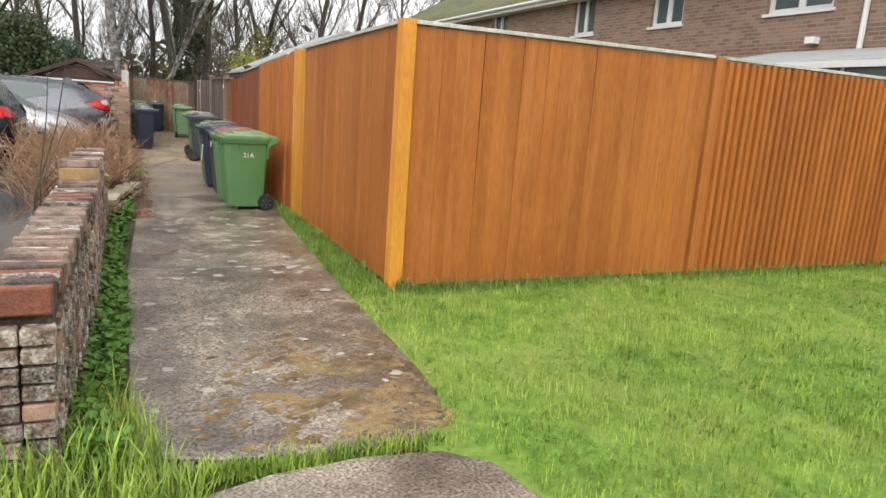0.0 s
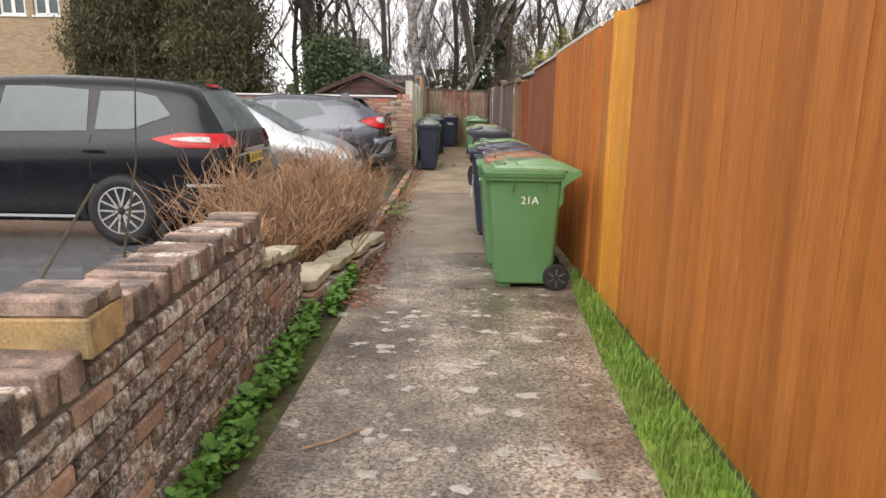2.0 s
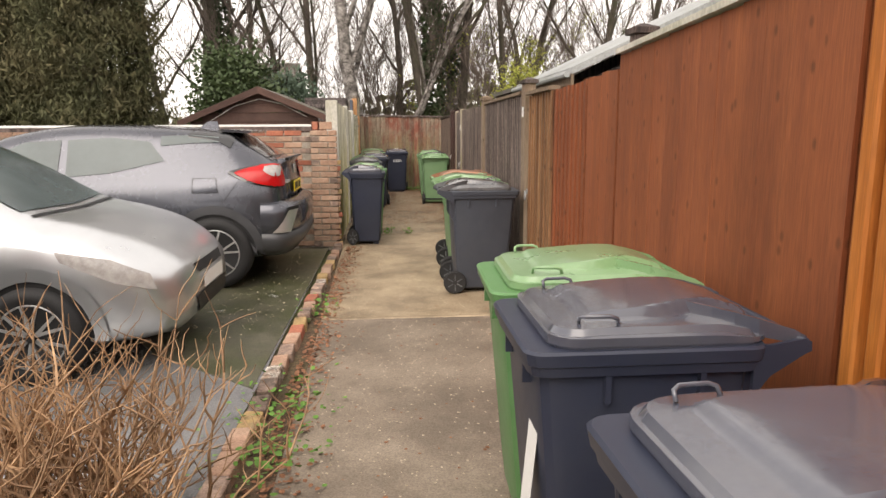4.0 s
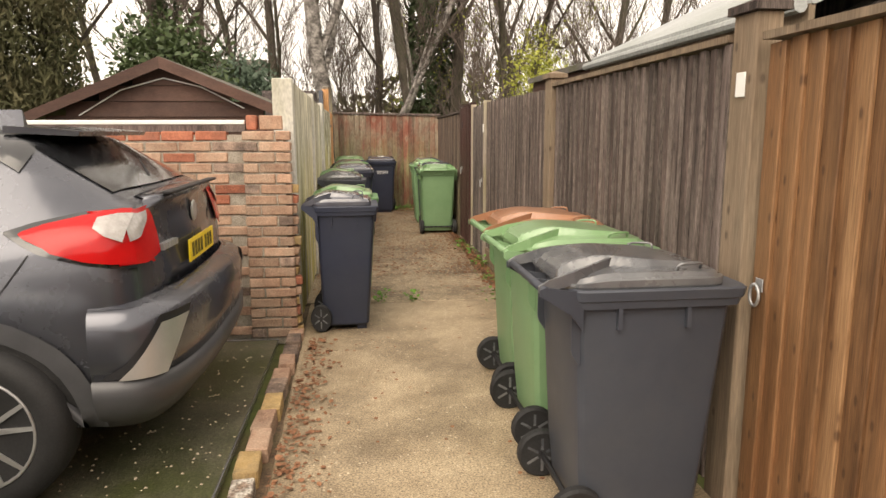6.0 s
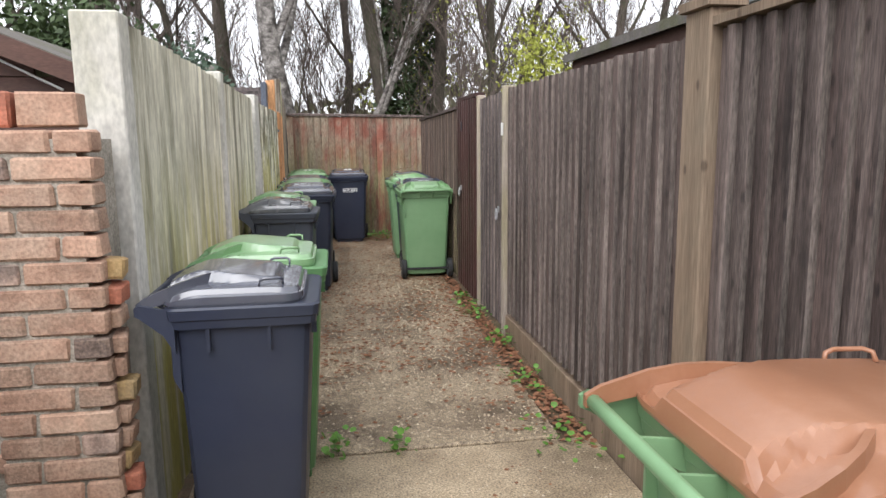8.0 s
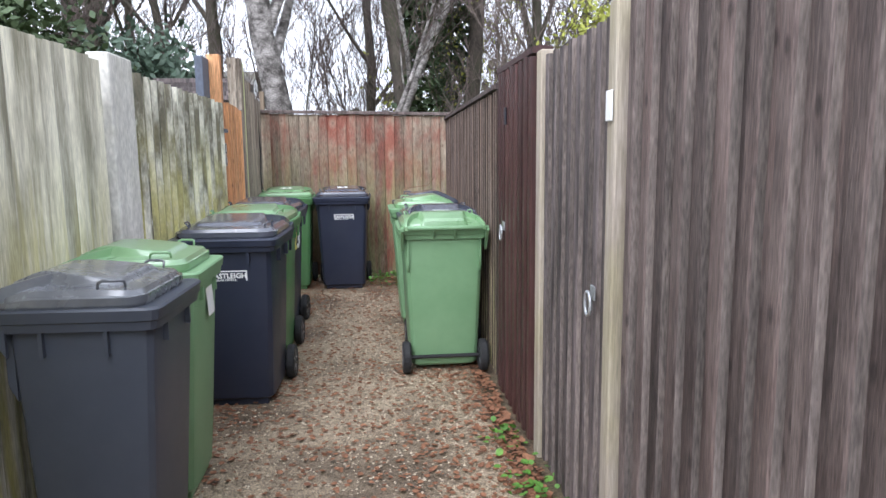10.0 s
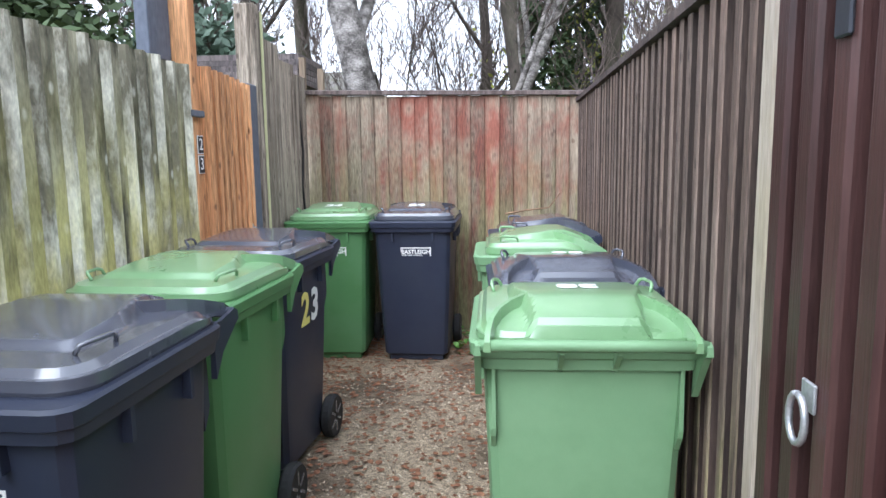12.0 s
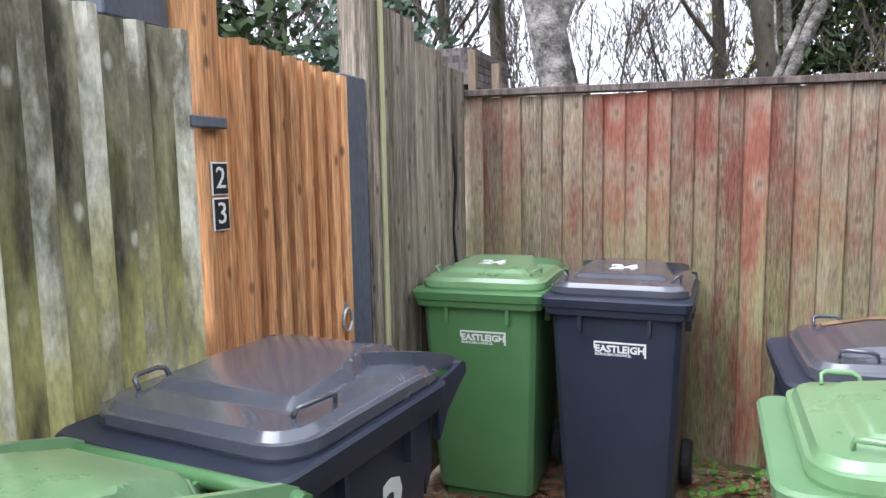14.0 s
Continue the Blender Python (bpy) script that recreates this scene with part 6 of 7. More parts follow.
def haze_shrub(x, y, h, w, seed):
    """A twiggy shrub in first yellow-green leaf."""
    thick, thin = twigs_mesh(seed, h, 0.05, 3, 0.6, (9, 6, 5), 0.2, 5, 0.14, (0, 0), 0.05, 0.7)
    ob = thing("shrub", pose(x, y, -0.06), "twiggy shrub in first yellow-green leaf", "shrub", "shrubs behind the end fence")
    pydata("trunk", *thick, M["bark"], ob)
    pydata("crown", *thin, M["twig"], ob)
    rgg = random.Random(seed)
    pts = [tuple(Vector(thin[0][rgg.randrange(len(thin[0]))]) + Vector((rgg.gauss(0, 0.05), rgg.gauss(0, 0.05), rgg.gauss(0, 0.05)))) for _ in range(1500)]
    pydata("leafage", *leaf_cloud(pts, 0.045, seed), M["yellowleaf"], ob)
    return ob


for i, (x, y, h) in enumerate(((2.6, 33.5, 4.0), (4.4, 35.0, 4.2), (5.8, 33.0, 3.6), (8.0, 38, 4.5))):
    haze_shrub(x, y, h, 1.0, 30 + i)

THICKET = {}


def thicket(x, y, turn, size, kind):
    """A many-stemmed leafless understorey tree."""
    if kind not in THICKET:
        ob = thing("bare_shrub", pose(x, y, -0.06, 0, 0, turn), "leafless many-stemmed shrub behind the fence", "shrub", "leafless shrubs behind the fence")
        for k in range(4):
            thick, thin = twigs_mesh(60 + 7 * kind + k, 5.2, 0.045, 3, 0.5, (11, 7, 5), 0.25, 5, 0.12, (0.35 * math.cos(1.6 * k + kind), 0.35 * math.sin(1.6 * k + kind)), 0.15, 0.6)
            st = pydata("trunk", *thick, M["bark"], ob)
            pydata("twig_spray", *thin, M["twig"], st)
        ob.scale = (size,) * 3
        THICKET[kind] = ob
        return ob
    ob = copy_thing(THICKET[kind], pose(x, y, -0.06, 0, 0, turn))
    ob.scale = (size,) * 3
    return ob


for i, (x, y, s) in enumerate(((-3.4, 31.5, 0.8), (1.2, 35.0, 0.8), (3.6, 31.5, 0.7), (5.6, 36.5, 0.9), (8.0, 33.5, 0.8), (-6.2, 45, 1.0), (4.6, 47, 1.1), (13, 36, 1.0), (-0.6, 33.5, 0.8), (0.5, 45, 1.2), (10.0, 40, 1.1))):
    thicket(x, y, 77 * i, s, i % 2)

# far woods as a soft backdrop of scrub
rgg = random.Random(77)
pts = []
for _ in range(9000):
    a = rgg.uniform(-0.75, 0.62)
    d = rgg.uniform(58, 75)
    pts.append((d * math.sin(a), d * math.cos(a), abs(rgg.gauss(0, 1.6)) * (1 + 0.5 * math.sin(9 * a))))
tagged(pydata("far_woods", *leaf_cloud(pts, 0.55, 5), M["needle"]), "distant dull green scrub and woods", "woods", "", "stuff")

# brown leafless hedge beside the parked cars
hedge = thing("hedge", pose(-0.6, 10.4, 0), "bare brown twiggy hedge clipped to waist height", "hedge")
rgg = random.Random(12)
verts, faces = [], []


def stem(p, d, length, r, level):
    n = 4
    b = len(verts)
    u = d.orthogonal().normalized()
    pts = [p.copy()]
    for i in range(n):
        d = (d + Vector((rgg.gauss(0, 0.2), rgg.gauss(0, 0.2), rgg.gauss(0.05, 0.12)))).normalized()
        p = p + d * (length / n)
        pts.append(p.copy())
    for i, q in enumerate(pts):
        v = d.cross(u)
        rr = r * (1 - 0.65 * i / n)
        verts.extend(q + (u * math.cos(a) + v * math.sin(a)) * rr for a in (0, 2.09, 4.19))
    for i in range(n):
        for k in range(3):
            k2 = (k + 1) % 3
            faces.append((b + 3 * i + k, b + 3 * i + k2, b + 3 * i + 3 + k2, b + 3 * i + 3 + k))
    if level < 2:
        for _ in range(4 if level == 0 else 3):
            q = pts[rgg.randrange(1, n + 1)]
            side = Vector((rgg.uniform(-1, 1), rgg.uniform(-1, 1), rgg.uniform(-0.1, 0.9))).normalized()
            stem(q, (d * 0.5 + side * 0.75).normalized(), length * rgg.uniform(0.4, 0.75), r * 0.6, level + 1)


for i in range(400):
    verts, faces = [], []
    f = rgg.random()
    y = 8.9 + 3.35 * f
    x = -0.70 + 0.06 * (y - 8.7) + rgg.gauss(0, 0.19)
    stem(Vector((x + 0.6, y - 10.4, -0.02)), Vector((rgg.gauss(0, 0.42) + (0.12 if x > -0.6 else -0.1), rgg.gauss(0, 0.42), 1)).normalized(), rgg.uniform(0.46, 0.72) * (1.05 if f < 0.6 else 0.85), rgg.uniform(0.007, 0.014), 0)
    pydata("stem", verts, faces, M["stem"], hedge)
for px, py, lx, ly in ((-0.66, 5.55, 0.3, 0.05), (-0.72, 6.9, 0.12, 0.1), (-0.7, 5.9, 0.4, 0.3)):
    sap = thing("sapling", pose(px, py, -0.02), "thin bare sapling shoot behind the wall", "sapling")
    part("shoot", tube([(0, 0, 0), (lx * 0.2, 0, 0.7), (lx * 0.7, ly, 1.2), (lx, ly, 1.72 if lx < 0.35 else 1.0)], [0.009, 0.007, 0.005, 0.003], 5), M["bark"], sap)
    part("side_shoot", tube([(lx * 0.15, 0, 0.6), (lx * 0.15 + 0.14, 0.05, 0.78), (lx * 0.15 + 0.3, 0.1, 0.86)], [0.006, 0.004, 0.003], 4), M["bark"], sap)

# ---- buildings ----
shed = thing("garden_shed", pose(-1.07, 19.75, 0), "brown boarded garden shed with a low felted gable roof", "shed")
for k in range(15):
    z = 0.05 + 0.13 * k
    half = 0.98 if z < 1.6 else 0.98 * (2.06 - z - 0.07) / 0.46
    if half > 0.05:
        bm = loft([[(-half, 0, z), (half, 0, z), (half, -0.018, z), (-half, -0.018, z)], [(-half, 0, z + 0.128), (half, 0, z + 0.128), (half, -0.006, z + 0.128), (-half, -0.006, z + 0.128)]])
        bmesh.ops.recalc_face_normals(bm, faces=bm.faces)
        part("board", bm, M["shed"], shed)
part("body", box(-0.97, 0.0, 0, 0.97, 2.4, 1.62), M["shed"], shed)
for s in (-1, 1):
    bm = loft([[(s * 1.12, -0.12, 1.60), (0, -0.12, 2.07), (0, 2.5, 2.07), (s * 1.12, 2.5, 1.60)], [(s * 1.12, -0.12, 1.63), (0, -0.12, 2.10), (0, 2.5, 2.10), (s * 1.12, 2.5, 1.63)]])
    bmesh.ops.recalc_face_normals(bm, faces=bm.faces)
    part("roof", bm, M["felt"], shed)
    bm = loft([[(s * 1.12, -0.145, 1.54), (0, -0.145, 2.0), (0, -0.122, 2.0), (s * 1.12, -0.122, 1.54)], [(s * 1.12, -0.145, 1.625), (0, -0.145, 2.095), (0, -0.122, 2.095), (s * 1.12, -0.122, 1.625)]])
    bmesh.ops.recalc_face_normals(bm, faces=bm.faces)
    part("bargeboard", bm, M["shed"], shed)
part("cable", tube([(-0.7, -0.03, 1.62), (-0.35, -0.03, 1.83), (0.0, -0.03, 1.93), (0.3, -0.03, 1.86), (0.65, -0.03, 1.68)], 0.006, 5), M["white"], shed, "thin white cable")

hut = thing("playhouse", pose(-0.85, 28.2, 0.17), "small grey timber hut with a shingled gable behind the fence", "hut")
part("wall", box(-0.5, 0, -0.2, 0.45, 0.9, 1.9), M["greybrown"], hut)
for k in range(5):
    part("shingle", box(-0.56, -0.05 + 0.02 * k, 1.88 + 0.055 * k, 0.5, 0.95, 1.93 + 0.055 * k), M["greybrown"], hut)
for s in (0, 1):
    part("post", box(0.62 + 0.16 * s, -0.4, -0.2, 0.67 + 0.16 * s, -0.35, 2.05 - 0.1 * s), M["post"], hut)


def house(m, label, length, depth, eave, ridge, wall, roof, windows, doors=()):
    """A terrace: front wall with openings along local x at y=0, gabled roof."""
    ob = thing("house", m, label, "house")
    bm = bmesh.new()
    xs = sorted({0.0, length, *[w[0] for w in windows], *[w[0] + w[2] for w in windows]})
    for x0, x1 in zip(xs, xs[1:]):
        cuts = sorted((w[1], w[1] + w[3]) for w in windows if w[0] <= x0 + 1e-6 and w[0] + w[2] >= x1 - 1e-6)
        z = -0.05
        for a, b in cuts:
            box(x0, 0, z, x1, 0.25, a, 0, bm)
            z = b
        box(x0, 0, z, x1, 0.25, eave, 0, bm)
    part("wall", bm, M[wall], ob)
    part("back_wall", box(0, depth - 0.25, -0.05, length, depth, eave), M[wall], ob)
    for x in (0.0, length - 0.25):
        bm = bmesh.new()
        loft([[(xx, 0.25, -0.05), (xx, depth - 0.25, -0.05), (xx, depth - 0.25, eave), (xx, depth / 2, ridge - 0.1), (xx, 0.25, eave)] for xx in (x, x + 0.25)], bm)
        bmesh.ops.recalc_face_normals(bm, faces=bm.faces)
        part("gable_wall", bm, M[wall], ob)
    part("floor_slab", box(0.25, 0.3, 2.5, length - 0.25, depth - 0.3, 2.6), M["render"], ob)
    for y0, y1 in ((-0.35, depth / 2), (depth + 0.35, depth / 2)):
        bm = bmesh.new()
        loft([[(-0.2, y0, eave - 0.06), (length + 0.2, y0, eave - 0.06), (length + 0.2, y1, ridge), (-0.2, y1, ridge)], [(-0.2, y0, eave + 0.02), (length + 0.2, y0, eave + 0.02), (length + 0.2, y1, ridge + 0.09), (-0.2, y1, ridge + 0.09)]], bm)
        bmesh.ops.recalc_face_normals(bm, faces=bm.faces)
        rf = part("roof", bm, M[roof], ob)
        if y0 < 0:
            slope = (ridge - eave) / (depth / 2 + 0.35)
            for k in range(12):
                yy = y0 + 0.28 * k
                part("tile_course", box(-0.2, 0, 0, length + 0.2, 0.3, 0.02), M[roof], rf).matrix_local = pose(0, yy, eave + 0.024 + slope * 0.28 * k, math.degrees(math.atan(slope)) - 2)
    part("fascia", box(-0.2, -0.38, eave - 0.16, length + 0.2, -0.355, eave + 0.02), M["white"], ob)
    part("soffit", box(-0.2, -0.355, eave - 0.16, length + 0.2, 0.0, eave - 0.14), M["white"], ob)
    part("gutter", tube([(-0.2, -0.43, eave - 0.02), (length + 0.2, -0.43, eave - 0.02)], 0.05, 8), M["white"], ob)
    for x, z, w, h in windows:
        win = part("window", box(x + 0.05, 0.12, z + 0.05, x + w - 0.05, 0.13, z + h - 0.05), M["glass"], ob)
        for a in ((x, z, x + w, z + 0.09), (x, z + h - 0.09, x + w, z + h), (x, z + 0.09, x + 0.1, z + h - 0.09), (x + w - 0.1, z + 0.09, x + w, z + h - 0.09), (x + w / 2 - 0.07, z + 0.09, x + w / 2 + 0.07, z + h - 0.09)):
            part("frame", box(a[0], 0.08, a[1], a[2], 0.15, a[3]), M["white"], win)
        part("sill", box(x - 0.06, -0.05, z - 0.06, x + w + 0.06, 0.14, z), M["white"], win)
    return ob


# terrace beyond the lawn: its front runs along y at x = 12
row = house(pose(12.0, 34.0, 0, 0, 0, -90), "two-storey brown brick terrace with white windows and mossy roof", 32.0, 8.0, 4.95, 7.4, "housebrick", "roofgreen",
            [(34 - y - w / 2, z, w, h) for y, z, w, h in ((9.9, 3.85, 1.5, 1.05), (13.6, 3.85, 1.1, 1.05), (17.0, 3.85, 1.0, 1.05), (22.0, 3.85, 1.1, 1.05), (26.5, 3.85, 1.1, 1.05), (5.2, 3.85, 1.2, 1.05), (10.0, 0.95, 1.5, 1.2), (17, 0.95, 1.5, 1.2))])
part("downpipe", tube([(34 - 8.45, -0.06, 0), (34 - 8.45, -0.06, 4.85)], 0.05, 8), M["white"], row)
part("vent_cowl", loft([rounded(34 - 9.5, 34 - 9.3, -0.2, 0.0, z, 0.03) for z in (3.2, 3.32)]), M["white"], row)
dish = part("satellite_dish", lathe([(0.001, 0.0), (0.14, 0.02), (0.26, 0.08), (0.265, 0.09), (0.14, 0.035), (0.001, 0.015)], 20, "z"), M["steel"], row)
dish.matrix_local = pose(34 - 8.85, -0.3, 4.55, 70, 0, 20)
part("dish_arm", tube([(34 - 8.85, 0.0, 4.4), (34 - 8.85, -0.28, 4.5)], 0.02, 6), M["steel"], row)
lean_to = thing("conservatory", pose(9.6, 6.2, 0), "white-framed lean-to conservatory with a pale roof", "conservatory")
part("roof", loft([[(0, 0, 2.55), (2.3, 0, 3.0), (2.3, 3.9, 3.0), (0, 3.9, 2.55)], [(0, 0, 2.62), (2.3, 0, 3.07), (2.3, 3.9, 3.07), (0, 3.9, 2.62)]]), M["greyroof"], lean_to)
part("gutter", box(-0.08, 0, 2.5, 0.0, 3.9, 2.6), M["white"], lean_to)
for k in range(6):
    part("post", box(0.0, 0.76 * k, 0, 0.06, 0.76 * k + 0.06, 2.55), M["white"], lean_to)
    if k < 5:
        part("pane", box(0.02, 0.76 * k + 0.06, 0.8, 0.03, 0.76 * k + 0.76, 2.5), M["glass"], lean_to)
        part("panel", box(0.01, 0.76 * k + 0.06, 0, 0.05, 0.76 * k + 0.76, 0.8), M["white"], lean_to)

# pale low roof beyond the dark fence
garage = thing("outbuilding", pose(0, 0, 0), "low outbuilding with a pale grey sheet roof", "outbuilding")
GY0, GY1, GX0, GX1, GZ0, GZ1 = 16.5, 19.4, 2.55, 4.9, 2.02, 3.1
part("wall", box(GX0 + 0.25, GY0 + 0.2, -0.05, 2 * GX1 - GX0 - 0.25, GY1 - 0.2, GZ0), M["greybrown"], garage)
for s in (-1, 1):
    bm = loft([[(GX1 + s * (GX1 - GX0), y, GZ0 + z), (GX1 + s * 0.01, y, GZ1 + z), (GX1 + s * 0.01, y, GZ1 + 0.07 + z), (GX1 + s * (GX1 - GX0), y, GZ0 + 0.07 + z)] for y, z in ((GY0, 0), (GY1, 0))])
    bmesh.ops.recalc_face_normals(bm, faces=bm.faces)
    part("roof", bm, M["greyroof"], garage)
for y in (GY0 + 0.2, GY1 - 0.4):
    bm = loft([[(GX0 + 0.3, yy, GZ0 - 0.02), (2 * GX1 - GX0 - 0.3, yy, GZ0 - 0.02), (GX1, yy, GZ1 - 0.12)] for yy in (y, y + 0.2)])
    bmesh.ops.recalc_face_normals(bm, faces=bm.faces)
    part("gable", bm, M["greybrown"], garage)
part("gutter", tube([(GX0 - 0.05, GY0, GZ0), (GX0 - 0.05, GY1, GZ0)], 0.032, 8), M["greyroof"], garage)
part("fascia", box(GX0 - 0.01, GY0, GZ0 - 0.1, GX0 + 0.02, GY1, GZ0 + 0.01), M["post"], garage)

# dark-roofed garden store next to it
store = thing("garden_store", pose(0, 0, 0), "low garden store with a dark felted lean-to roof", "shed")
part("wall", box(2.66, 19.65, -0.05, 4.2, 21.8, 2.05), M["shed"], store)
bm = loft([[(2.6, y, 2.04), (4.3, y, 2.42), (4.3, y, 2.48), (2.6, y, 2.10)] for y in (19.6, 21.85)])
bmesh.ops.recalc_face_normals(bm, faces=bm.faces)
part("roof", bm, M["felt"], store)

# buff brick block beyond the parking court, and a pale house far behind the trees
block = house(pose(-24.5, 31.0, 0), "buff brick two-storey house end with white windows", 11.0, 8.0, 6.6, 9.0, "housebuff", "roofgreen", [(x, z, 1.0, 1.15) for x in (2.2, 5.0, 8.3, 9.6) for z in (1.0, 4.4)])
far = house(pose(-10.8, 62.0, 0), "pale rendered house far behind the trees", 4.6, 8.0, 4.6, 6.6, "render", "felt", [(x, z, 1.1, 1.1) for x in (0.7, 2.8) for z in (0.9, 3.2)])

# unseen walls added behind the walker and beyond the parking court, darkening car reflections
for m, n in ((pose(-30, -11, 0), 56.0), (pose(-29, 31, 0, 0, 0, -90), 42.0)):
    tagged(part("wall_closing", box(0, 0, -0.05, n, 0.3, 5.2), M["housebrick"]), "brown brick wall, unseen, added to close the court and darken reflections", "wall", "", "structure").matrix_world = m


# ---- grass, weeds and litter ----
def blades(name, spots, hmin, hmax, width, seed, material, label, category):
    """Loose grass blades, each a bent sliver of two faces."""
    rgg = np.random.RandomState(seed)
    p = np.array(spots, float)
    n = len(p)
    a = rgg.uniform(0, 2 * np.pi, n)
    h = rgg.uniform(hmin, hmax, n) * p[:, 3]
    lean = rgg.uniform(0.1, 0.75, n) * h
    dx, dy = np.cos(a), np.sin(a)
    w = width * rgg.uniform(0.6, 1.4, n)
    base = p[:, :3]
    side = np.stack([-dy * w, dx * w, np.zeros(n)], 1)
    mid = base + np.stack([dx * lean * 0.35, dy * lean * 0.35, h * 0.6], 1)
    tip = base + np.stack([dx * lean, dy * lean, h], 1)
    v = np.stack([base - side, base + side, mid + side * 0.7, mid - side * 0.7, tip], 1).reshape(-1, 3)
    f = []
    for i in range(n):
        b = 5 * i
        f += [(b, b + 1, b + 2, b + 3), (b + 3, b + 2, b + 4)]
    return tagged(pydata(name, v.tolist(), f, material), label, category, "", "stuff")


rgg = random.Random(21)


def edge_x(y):
    """The path's grassy right edge."""
    pts = [(2.5, 1.3), (2.7, 1.3), (3.1, 1.5), (3.5, 1.55), (4.7, 1.58), (6.1, 1.66), (7.7, 1.74), (9.1, 1.84), (9.6, 1.9)]
    for (a, xa), (b, xb) in zip(pts, pts[1:]):
        if y <= b:
            return xa + (xb - xa) * max(0, y - a) / (b - a)
    return 1.95


spots = []
while len(spots) < 42000:
    y = rgg.uniform(0.3, 5.08)
    x = rgg.uniform(1.2, 9.0)
    if x < edge_x(y) + rgg.gauss(0.0, 0.025) or (y < 2.5 and x < 1.5):
        continue
    if rgg.random() > (1.0 if x < 4.5 else 0.55):
        continue
    k = 0.45 + 0.75 * (noise.noise((x * 1.3, y * 1.3, 0)) + 0.5) + 0.5 * abs(noise.noise((x * 5.0, y * 5.0, 2)))
    spots.append((x, y, -0.004, k))
blades("grass_lawn", spots, 0.022, 0.072, 0.0034, 3, M["blade"], "short bright green grass blades of the lawn", "grass")
spots = []
for _ in range(2600):
    x = 2.0 + 6.5 * rgg.random() ** 1.5
    spots.append((x, 5.08 - abs(rgg.gauss(0, 0.09)), -0.004, rgg.uniform(0.6, 1.2)))
for _ in range(3600):
    y = rgg.uniform(4.9, 9.7)
    x = rgg.uniform(edge_x(y) - 0.03, 1.97)
    spots.append((x, y, -0.004, rgg.uniform(0.4, 1.0) * (1.0 + 0.5 * noise.noise((y * 2, 0, 0)))))
blades("grass_tufts", spots, 0.04, 0.14, 0.004, 4, M["tuft"], "longer grass tufts along the fence foot", "grass")
spots = []
while len(spots) < 9000:
    y = rgg.uniform(1.2, 3.4)
    x = rgg.uniform(-1.6, 0.3)
    lim = 0.25 if y < 2.4 else 0.2 - 0.24 * (y - 2.4)
    if x < lim:
        spots.append((x, y, -0.004, rgg.uniform(0.5, 1.1)))
for _ in range(1600):
    spots.append((rgg.uniform(0.15, 1.3), rgg.gauss(2.62, 0.035) + 0.0, -0.03, rgg.uniform(0.2, 0.45)))
blades("grass_verge", spots, 0.08, 0.26, 0.0045, 5, M["blade"], "rank long grass at the end of the brick wall", "grass")

# broad-leaved weeds in the strip between wall and path
verts, faces = [], []


def leaf_at(x, y, z, r, tilt, turn):
    m = pose(x, y, z, tilt, 0, turn)
    b = len(verts)
    for px, py in ((0, 0), (0.5, 0.35), (0.45, 0.8), (0, 1.0), (-0.45, 0.8), (-0.5, 0.35)):
        verts.append(m @ Vector((px * r, py * r, 0.12 * r * abs(px))))
    faces.extend(((b, b + 1, b + 2, b + 3), (b, b + 3, b + 4, b + 5)))


for _ in range(3800):
    y = 2.75 + 6.75 * rgg.random()
    base = -0.19 - 0.06 * max(0.0, (5.0 - y) / 2.2) if y < 8.4 else -0.05
    width = (0.26 if y < 5 else 0.2 if y < 8.4 else 0.14) * (0.7 + 0.6 * noise.noise((y * 1.7, 3, 0)))
    x = base + abs(width) * rgg.random() ** 0.8
    leaf_at(x, y, rgg.uniform(0.0, 0.13) * (1.2 - rgg.random() * 0.6), rgg.uniform(0.02, 0.05), rgg.uniform(-20, 60), rgg.uniform(0, 360))
for cx, cy, s, n in ((1.84, 20.2, 0.07, 45), (1.86, 21.0, 0.06, 45), (1.85, 21.8, 0.07, 50), (1.83, 22.3, 0.06, 40), (0.72, 19.45, 0.035, 40), (0.98, 19.45, 0.03, 30), (1.35, 26.6, 0.14, 160), (0.12, 12.6, 0.12, 120), (0.13, 13.2, 0.16, 160), (1.78, 19.4, 0.1, 60), (0.15, 15.2, 0.1, 60)):
    for _ in range(n):
        leaf_at(rgg.gauss(cx, s), rgg.gauss(cy, s * 1.5), rgg.uniform(0.0, 0.09), rgg.uniform(0.015, 0.04), rgg.uniform(-20, 60), rgg.uniform(0, 360))
for _ in range(16000):
    x, y = rgg.uniform(1.6, 7.5), rgg.uniform(0.8, 5.0)
    if noise.noise((x * 0.9, y * 0.9, 4)) > 0.02 and x > edge_x(y) + 0.03:
        leaf_at(x, y, rgg.uniform(0.012, 0.03), rgg.uniform(0.010, 0.026), rgg.uniform(-10, 40), rgg.uniform(0, 360))
tagged(pydata("weeds", verts, faces, M["weed"]), "low broad-leaved green weeds beside the path", "weeds", "", "stuff")

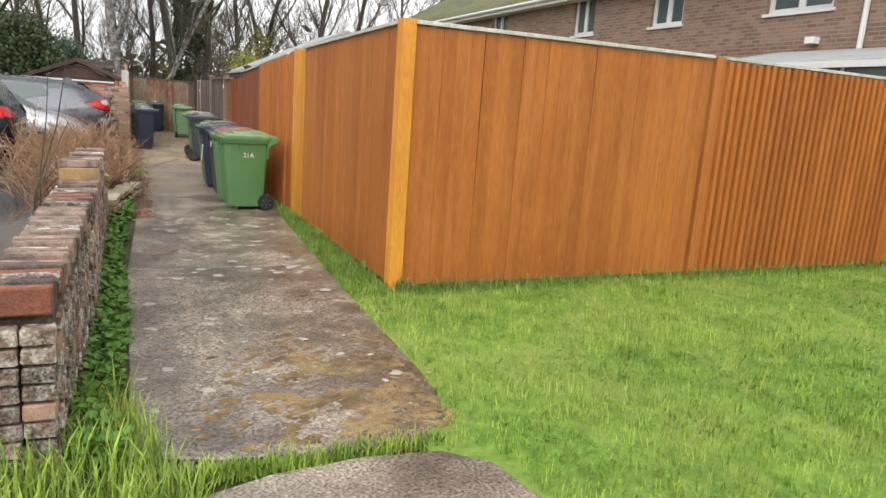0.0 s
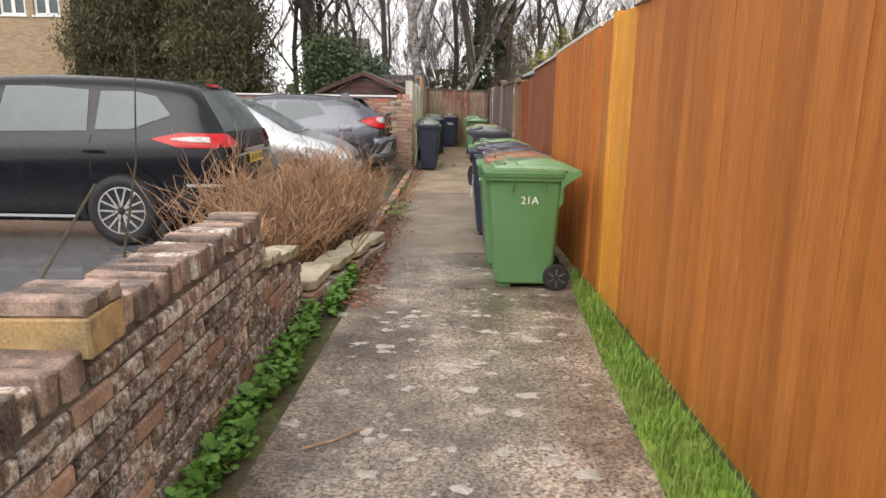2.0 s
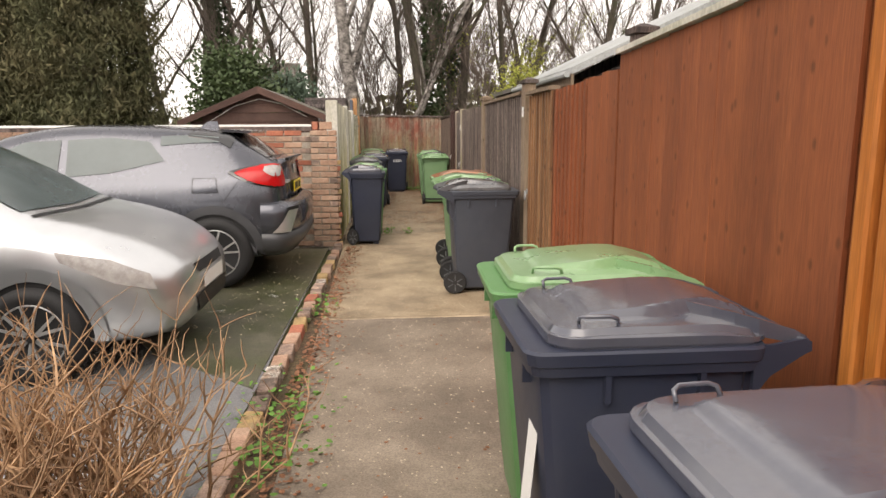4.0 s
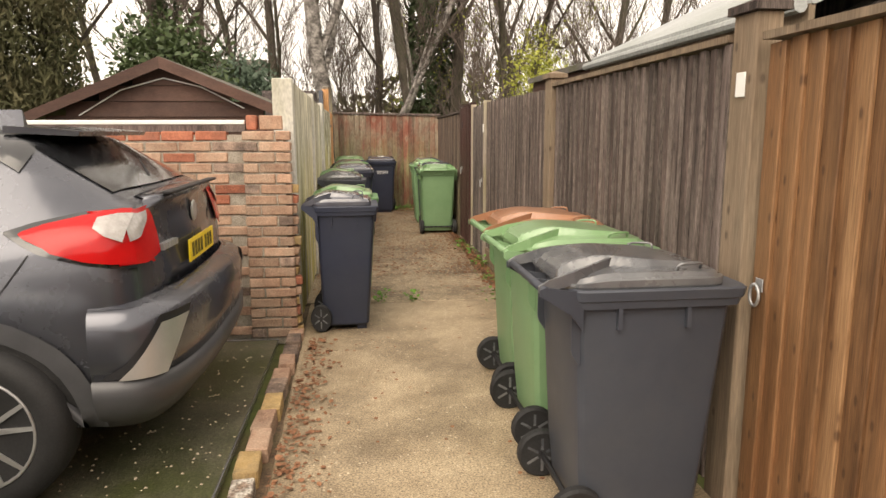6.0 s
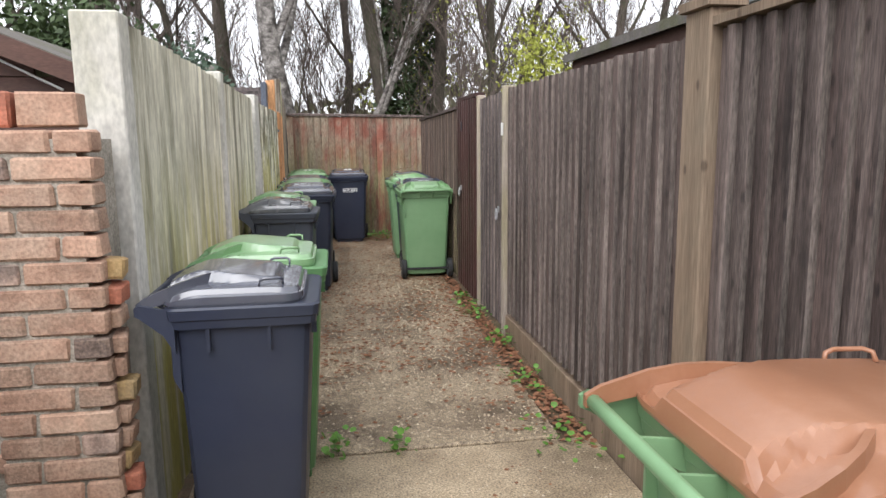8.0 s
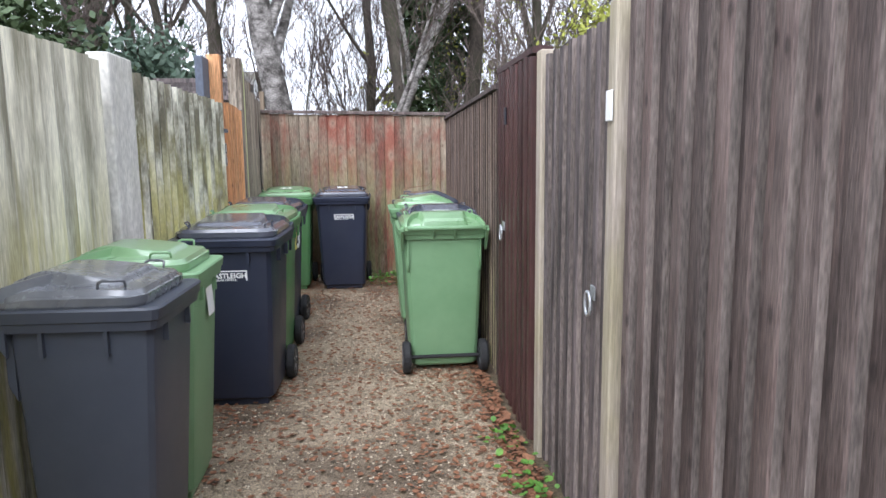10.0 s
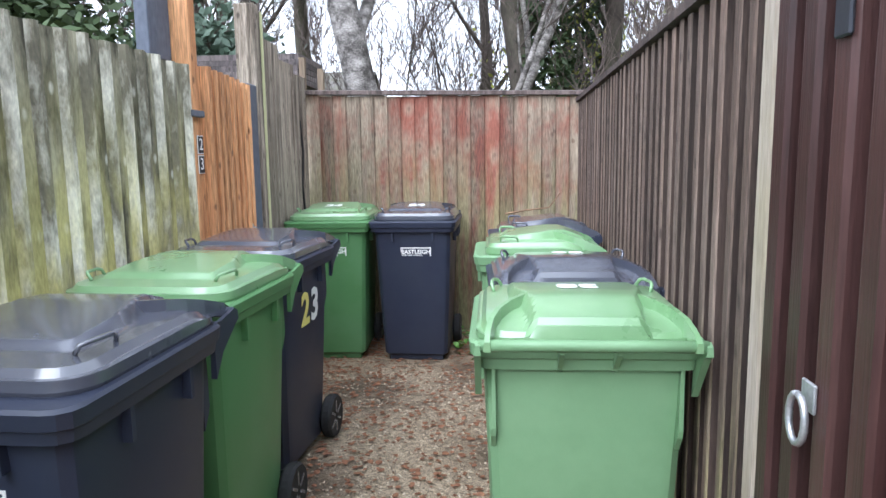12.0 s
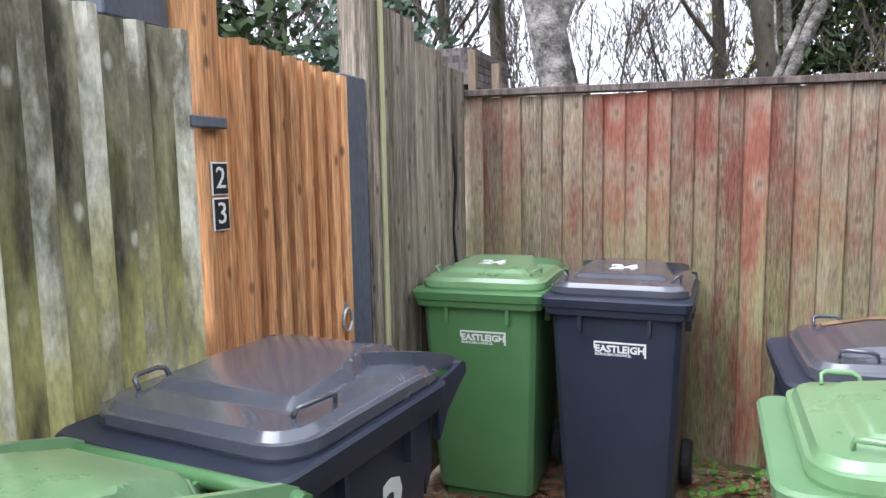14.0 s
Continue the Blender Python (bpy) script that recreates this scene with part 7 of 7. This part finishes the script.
# fallen leaves
verts, faces = [], []
for _ in range(2400):
    y = rgg.uniform(8.6, 18.4)
    leaf_at(0.05 + 0.012 * (y - 8.6) + abs(rgg.gauss(0, 0.10)) + (0.05 if y < 12.5 else 0), y, 0.004 + rgg.uniform(0, 0.012), rgg.uniform(0.008, 0.032), rgg.uniform(-35, 35), rgg.uniform(0, 360))
for _ in range(6500):
    y = 19.5 + 7.3 * rgg.random() ** 0.7
    side = rgg.random()
    x = (0.1 + abs(rgg.gauss(0, 0.28))) if side < 0.35 else (1.93 - abs(rgg.gauss(0, 0.22))) if side < 0.7 else rgg.uniform(0.1, 1.9)
    leaf_at(min(max(x, 0.1), 1.95), y, 0.004 + rgg.uniform(0, 0.01), rgg.uniform(0.010, 0.03), rgg.uniform(-15, 15), rgg.uniform(0, 360))
for _ in range(3000):
    leaf_at(rgg.uniform(0.15, 1.85), rgg.uniform(20.5, 26.8), 0.004 + rgg.uniform(0, 0.008), rgg.uniform(0.010, 0.034), rgg.uniform(-15, 15), rgg.uniform(0, 360))
for _ in range(420):
    leaf_at(rgg.uniform(0.15, 1.9), rgg.uniform(26.3, 26.86), 0.006 + rgg.uniform(0, 0.03), rgg.uniform(0.02, 0.05), rgg.uniform(-25, 25), rgg.uniform(0, 360))
for _ in range(1100):
    leaf_at(rgg.uniform(-1.15, 0.12), rgg.uniform(8.6, 12.5), 0.002 + rgg.uniform(0, 0.03), rgg.uniform(0.02, 0.05), rgg.uniform(-25, 25), rgg.uniform(0, 360))
for _ in range(900):
    leaf_at(1.93 - abs(rgg.gauss(0, 0.07)), rgg.uniform(19.3, 23.4), rgg.uniform(-0.005, 0.015), rgg.uniform(0.015, 0.04), rgg.uniform(-35, 35), rgg.uniform(0, 360))
for _ in range(300):
    leaf_at(rgg.uniform(0.2, 1.9), rgg.uniform(10.5, 19.4), 0.004, rgg.uniform(0.008, 0.025), rgg.uniform(-8, 8), rgg.uniform(0, 360))
tagged(pydata("fallen_leaves", verts, faces, M["leaf"]), "brown fallen leaves along the path edges", "leaves", "", "stuff")
# gravel grains set in the rear path
verts, faces = [], []
for _ in range(9000):
    x, y, r = rgg.uniform(0.1, 1.8), 19.5 + 6.5 * rgg.random(), rgg.uniform(0.002, 0.007)
    b = len(verts)
    verts += [(x - r, y - r * 0.7, 0.0), (x + r, y - r * 0.8, 0.0), (x + r * 0.8, y + r, 0.0), (x - r * 0.9, y + r * 0.8, 0.0), (x, y, r * 0.8)]
    faces += [(b, b + 1, b + 4), (b + 1, b + 2, b + 4), (b + 2, b + 3, b + 4), (b + 3, b, b + 4)]
for _ in range(2600):
    x, y, r = rgg.uniform(0.25, 1.9), rgg.uniform(10.6, 19.3), rgg.uniform(0.002, 0.006)
    b = len(verts)
    verts += [(x - r, y - r * 0.7, 0.0), (x + r, y - r * 0.8, 0.0), (x + r * 0.8, y + r, 0.0), (x - r * 0.9, y + r * 0.8, 0.0), (x, y, r * 0.8)]
    faces += [(b, b + 1, b + 4), (b + 1, b + 2, b + 4), (b + 2, b + 3, b + 4), (b + 3, b, b + 4)]
for _ in range(420):
    x, y, r = rgg.uniform(-0.9, -0.08), rgg.uniform(14.6, 18.35), rgg.uniform(0.002, 0.008)
    b = len(verts)
    verts += [(x - r, y - r * 0.7, -0.007), (x + r, y - r * 0.8, -0.007), (x + r * 0.8, y + r, -0.007), (x - r * 0.9, y + r * 0.8, -0.007), (x, y, r * 0.8 - 0.007)]
    faces += [(b, b + 1, b + 4), (b + 1, b + 2, b + 4), (b + 2, b + 3, b + 4), (b + 3, b, b + 4)]
tagged(pydata("gravel_grains", verts, faces, M["grain"]), "small brown gravel grains in the rear path", "gravel", "", "stuff")
stick = tagged(part("fallen_stick", tube([(0.18, 6.55, 0.012), (0.3, 6.62, 0.016), (0.42, 6.75, 0.01)], [0.007, 0.006, 0.004], 5), M["stem"]), "dry pale stick lying on the path", "stick")


# the plan above fits the camera's view: shrink it with the shortened camera path
PLAN_SCALE = Matrix.Scale(0.982, 4)
for ob in scene.objects:
    if ob.parent is None and ob.type in {'MESH', 'EMPTY'}:
        ob.matrix_basis = PLAN_SCALE @ ob.matrix_basis
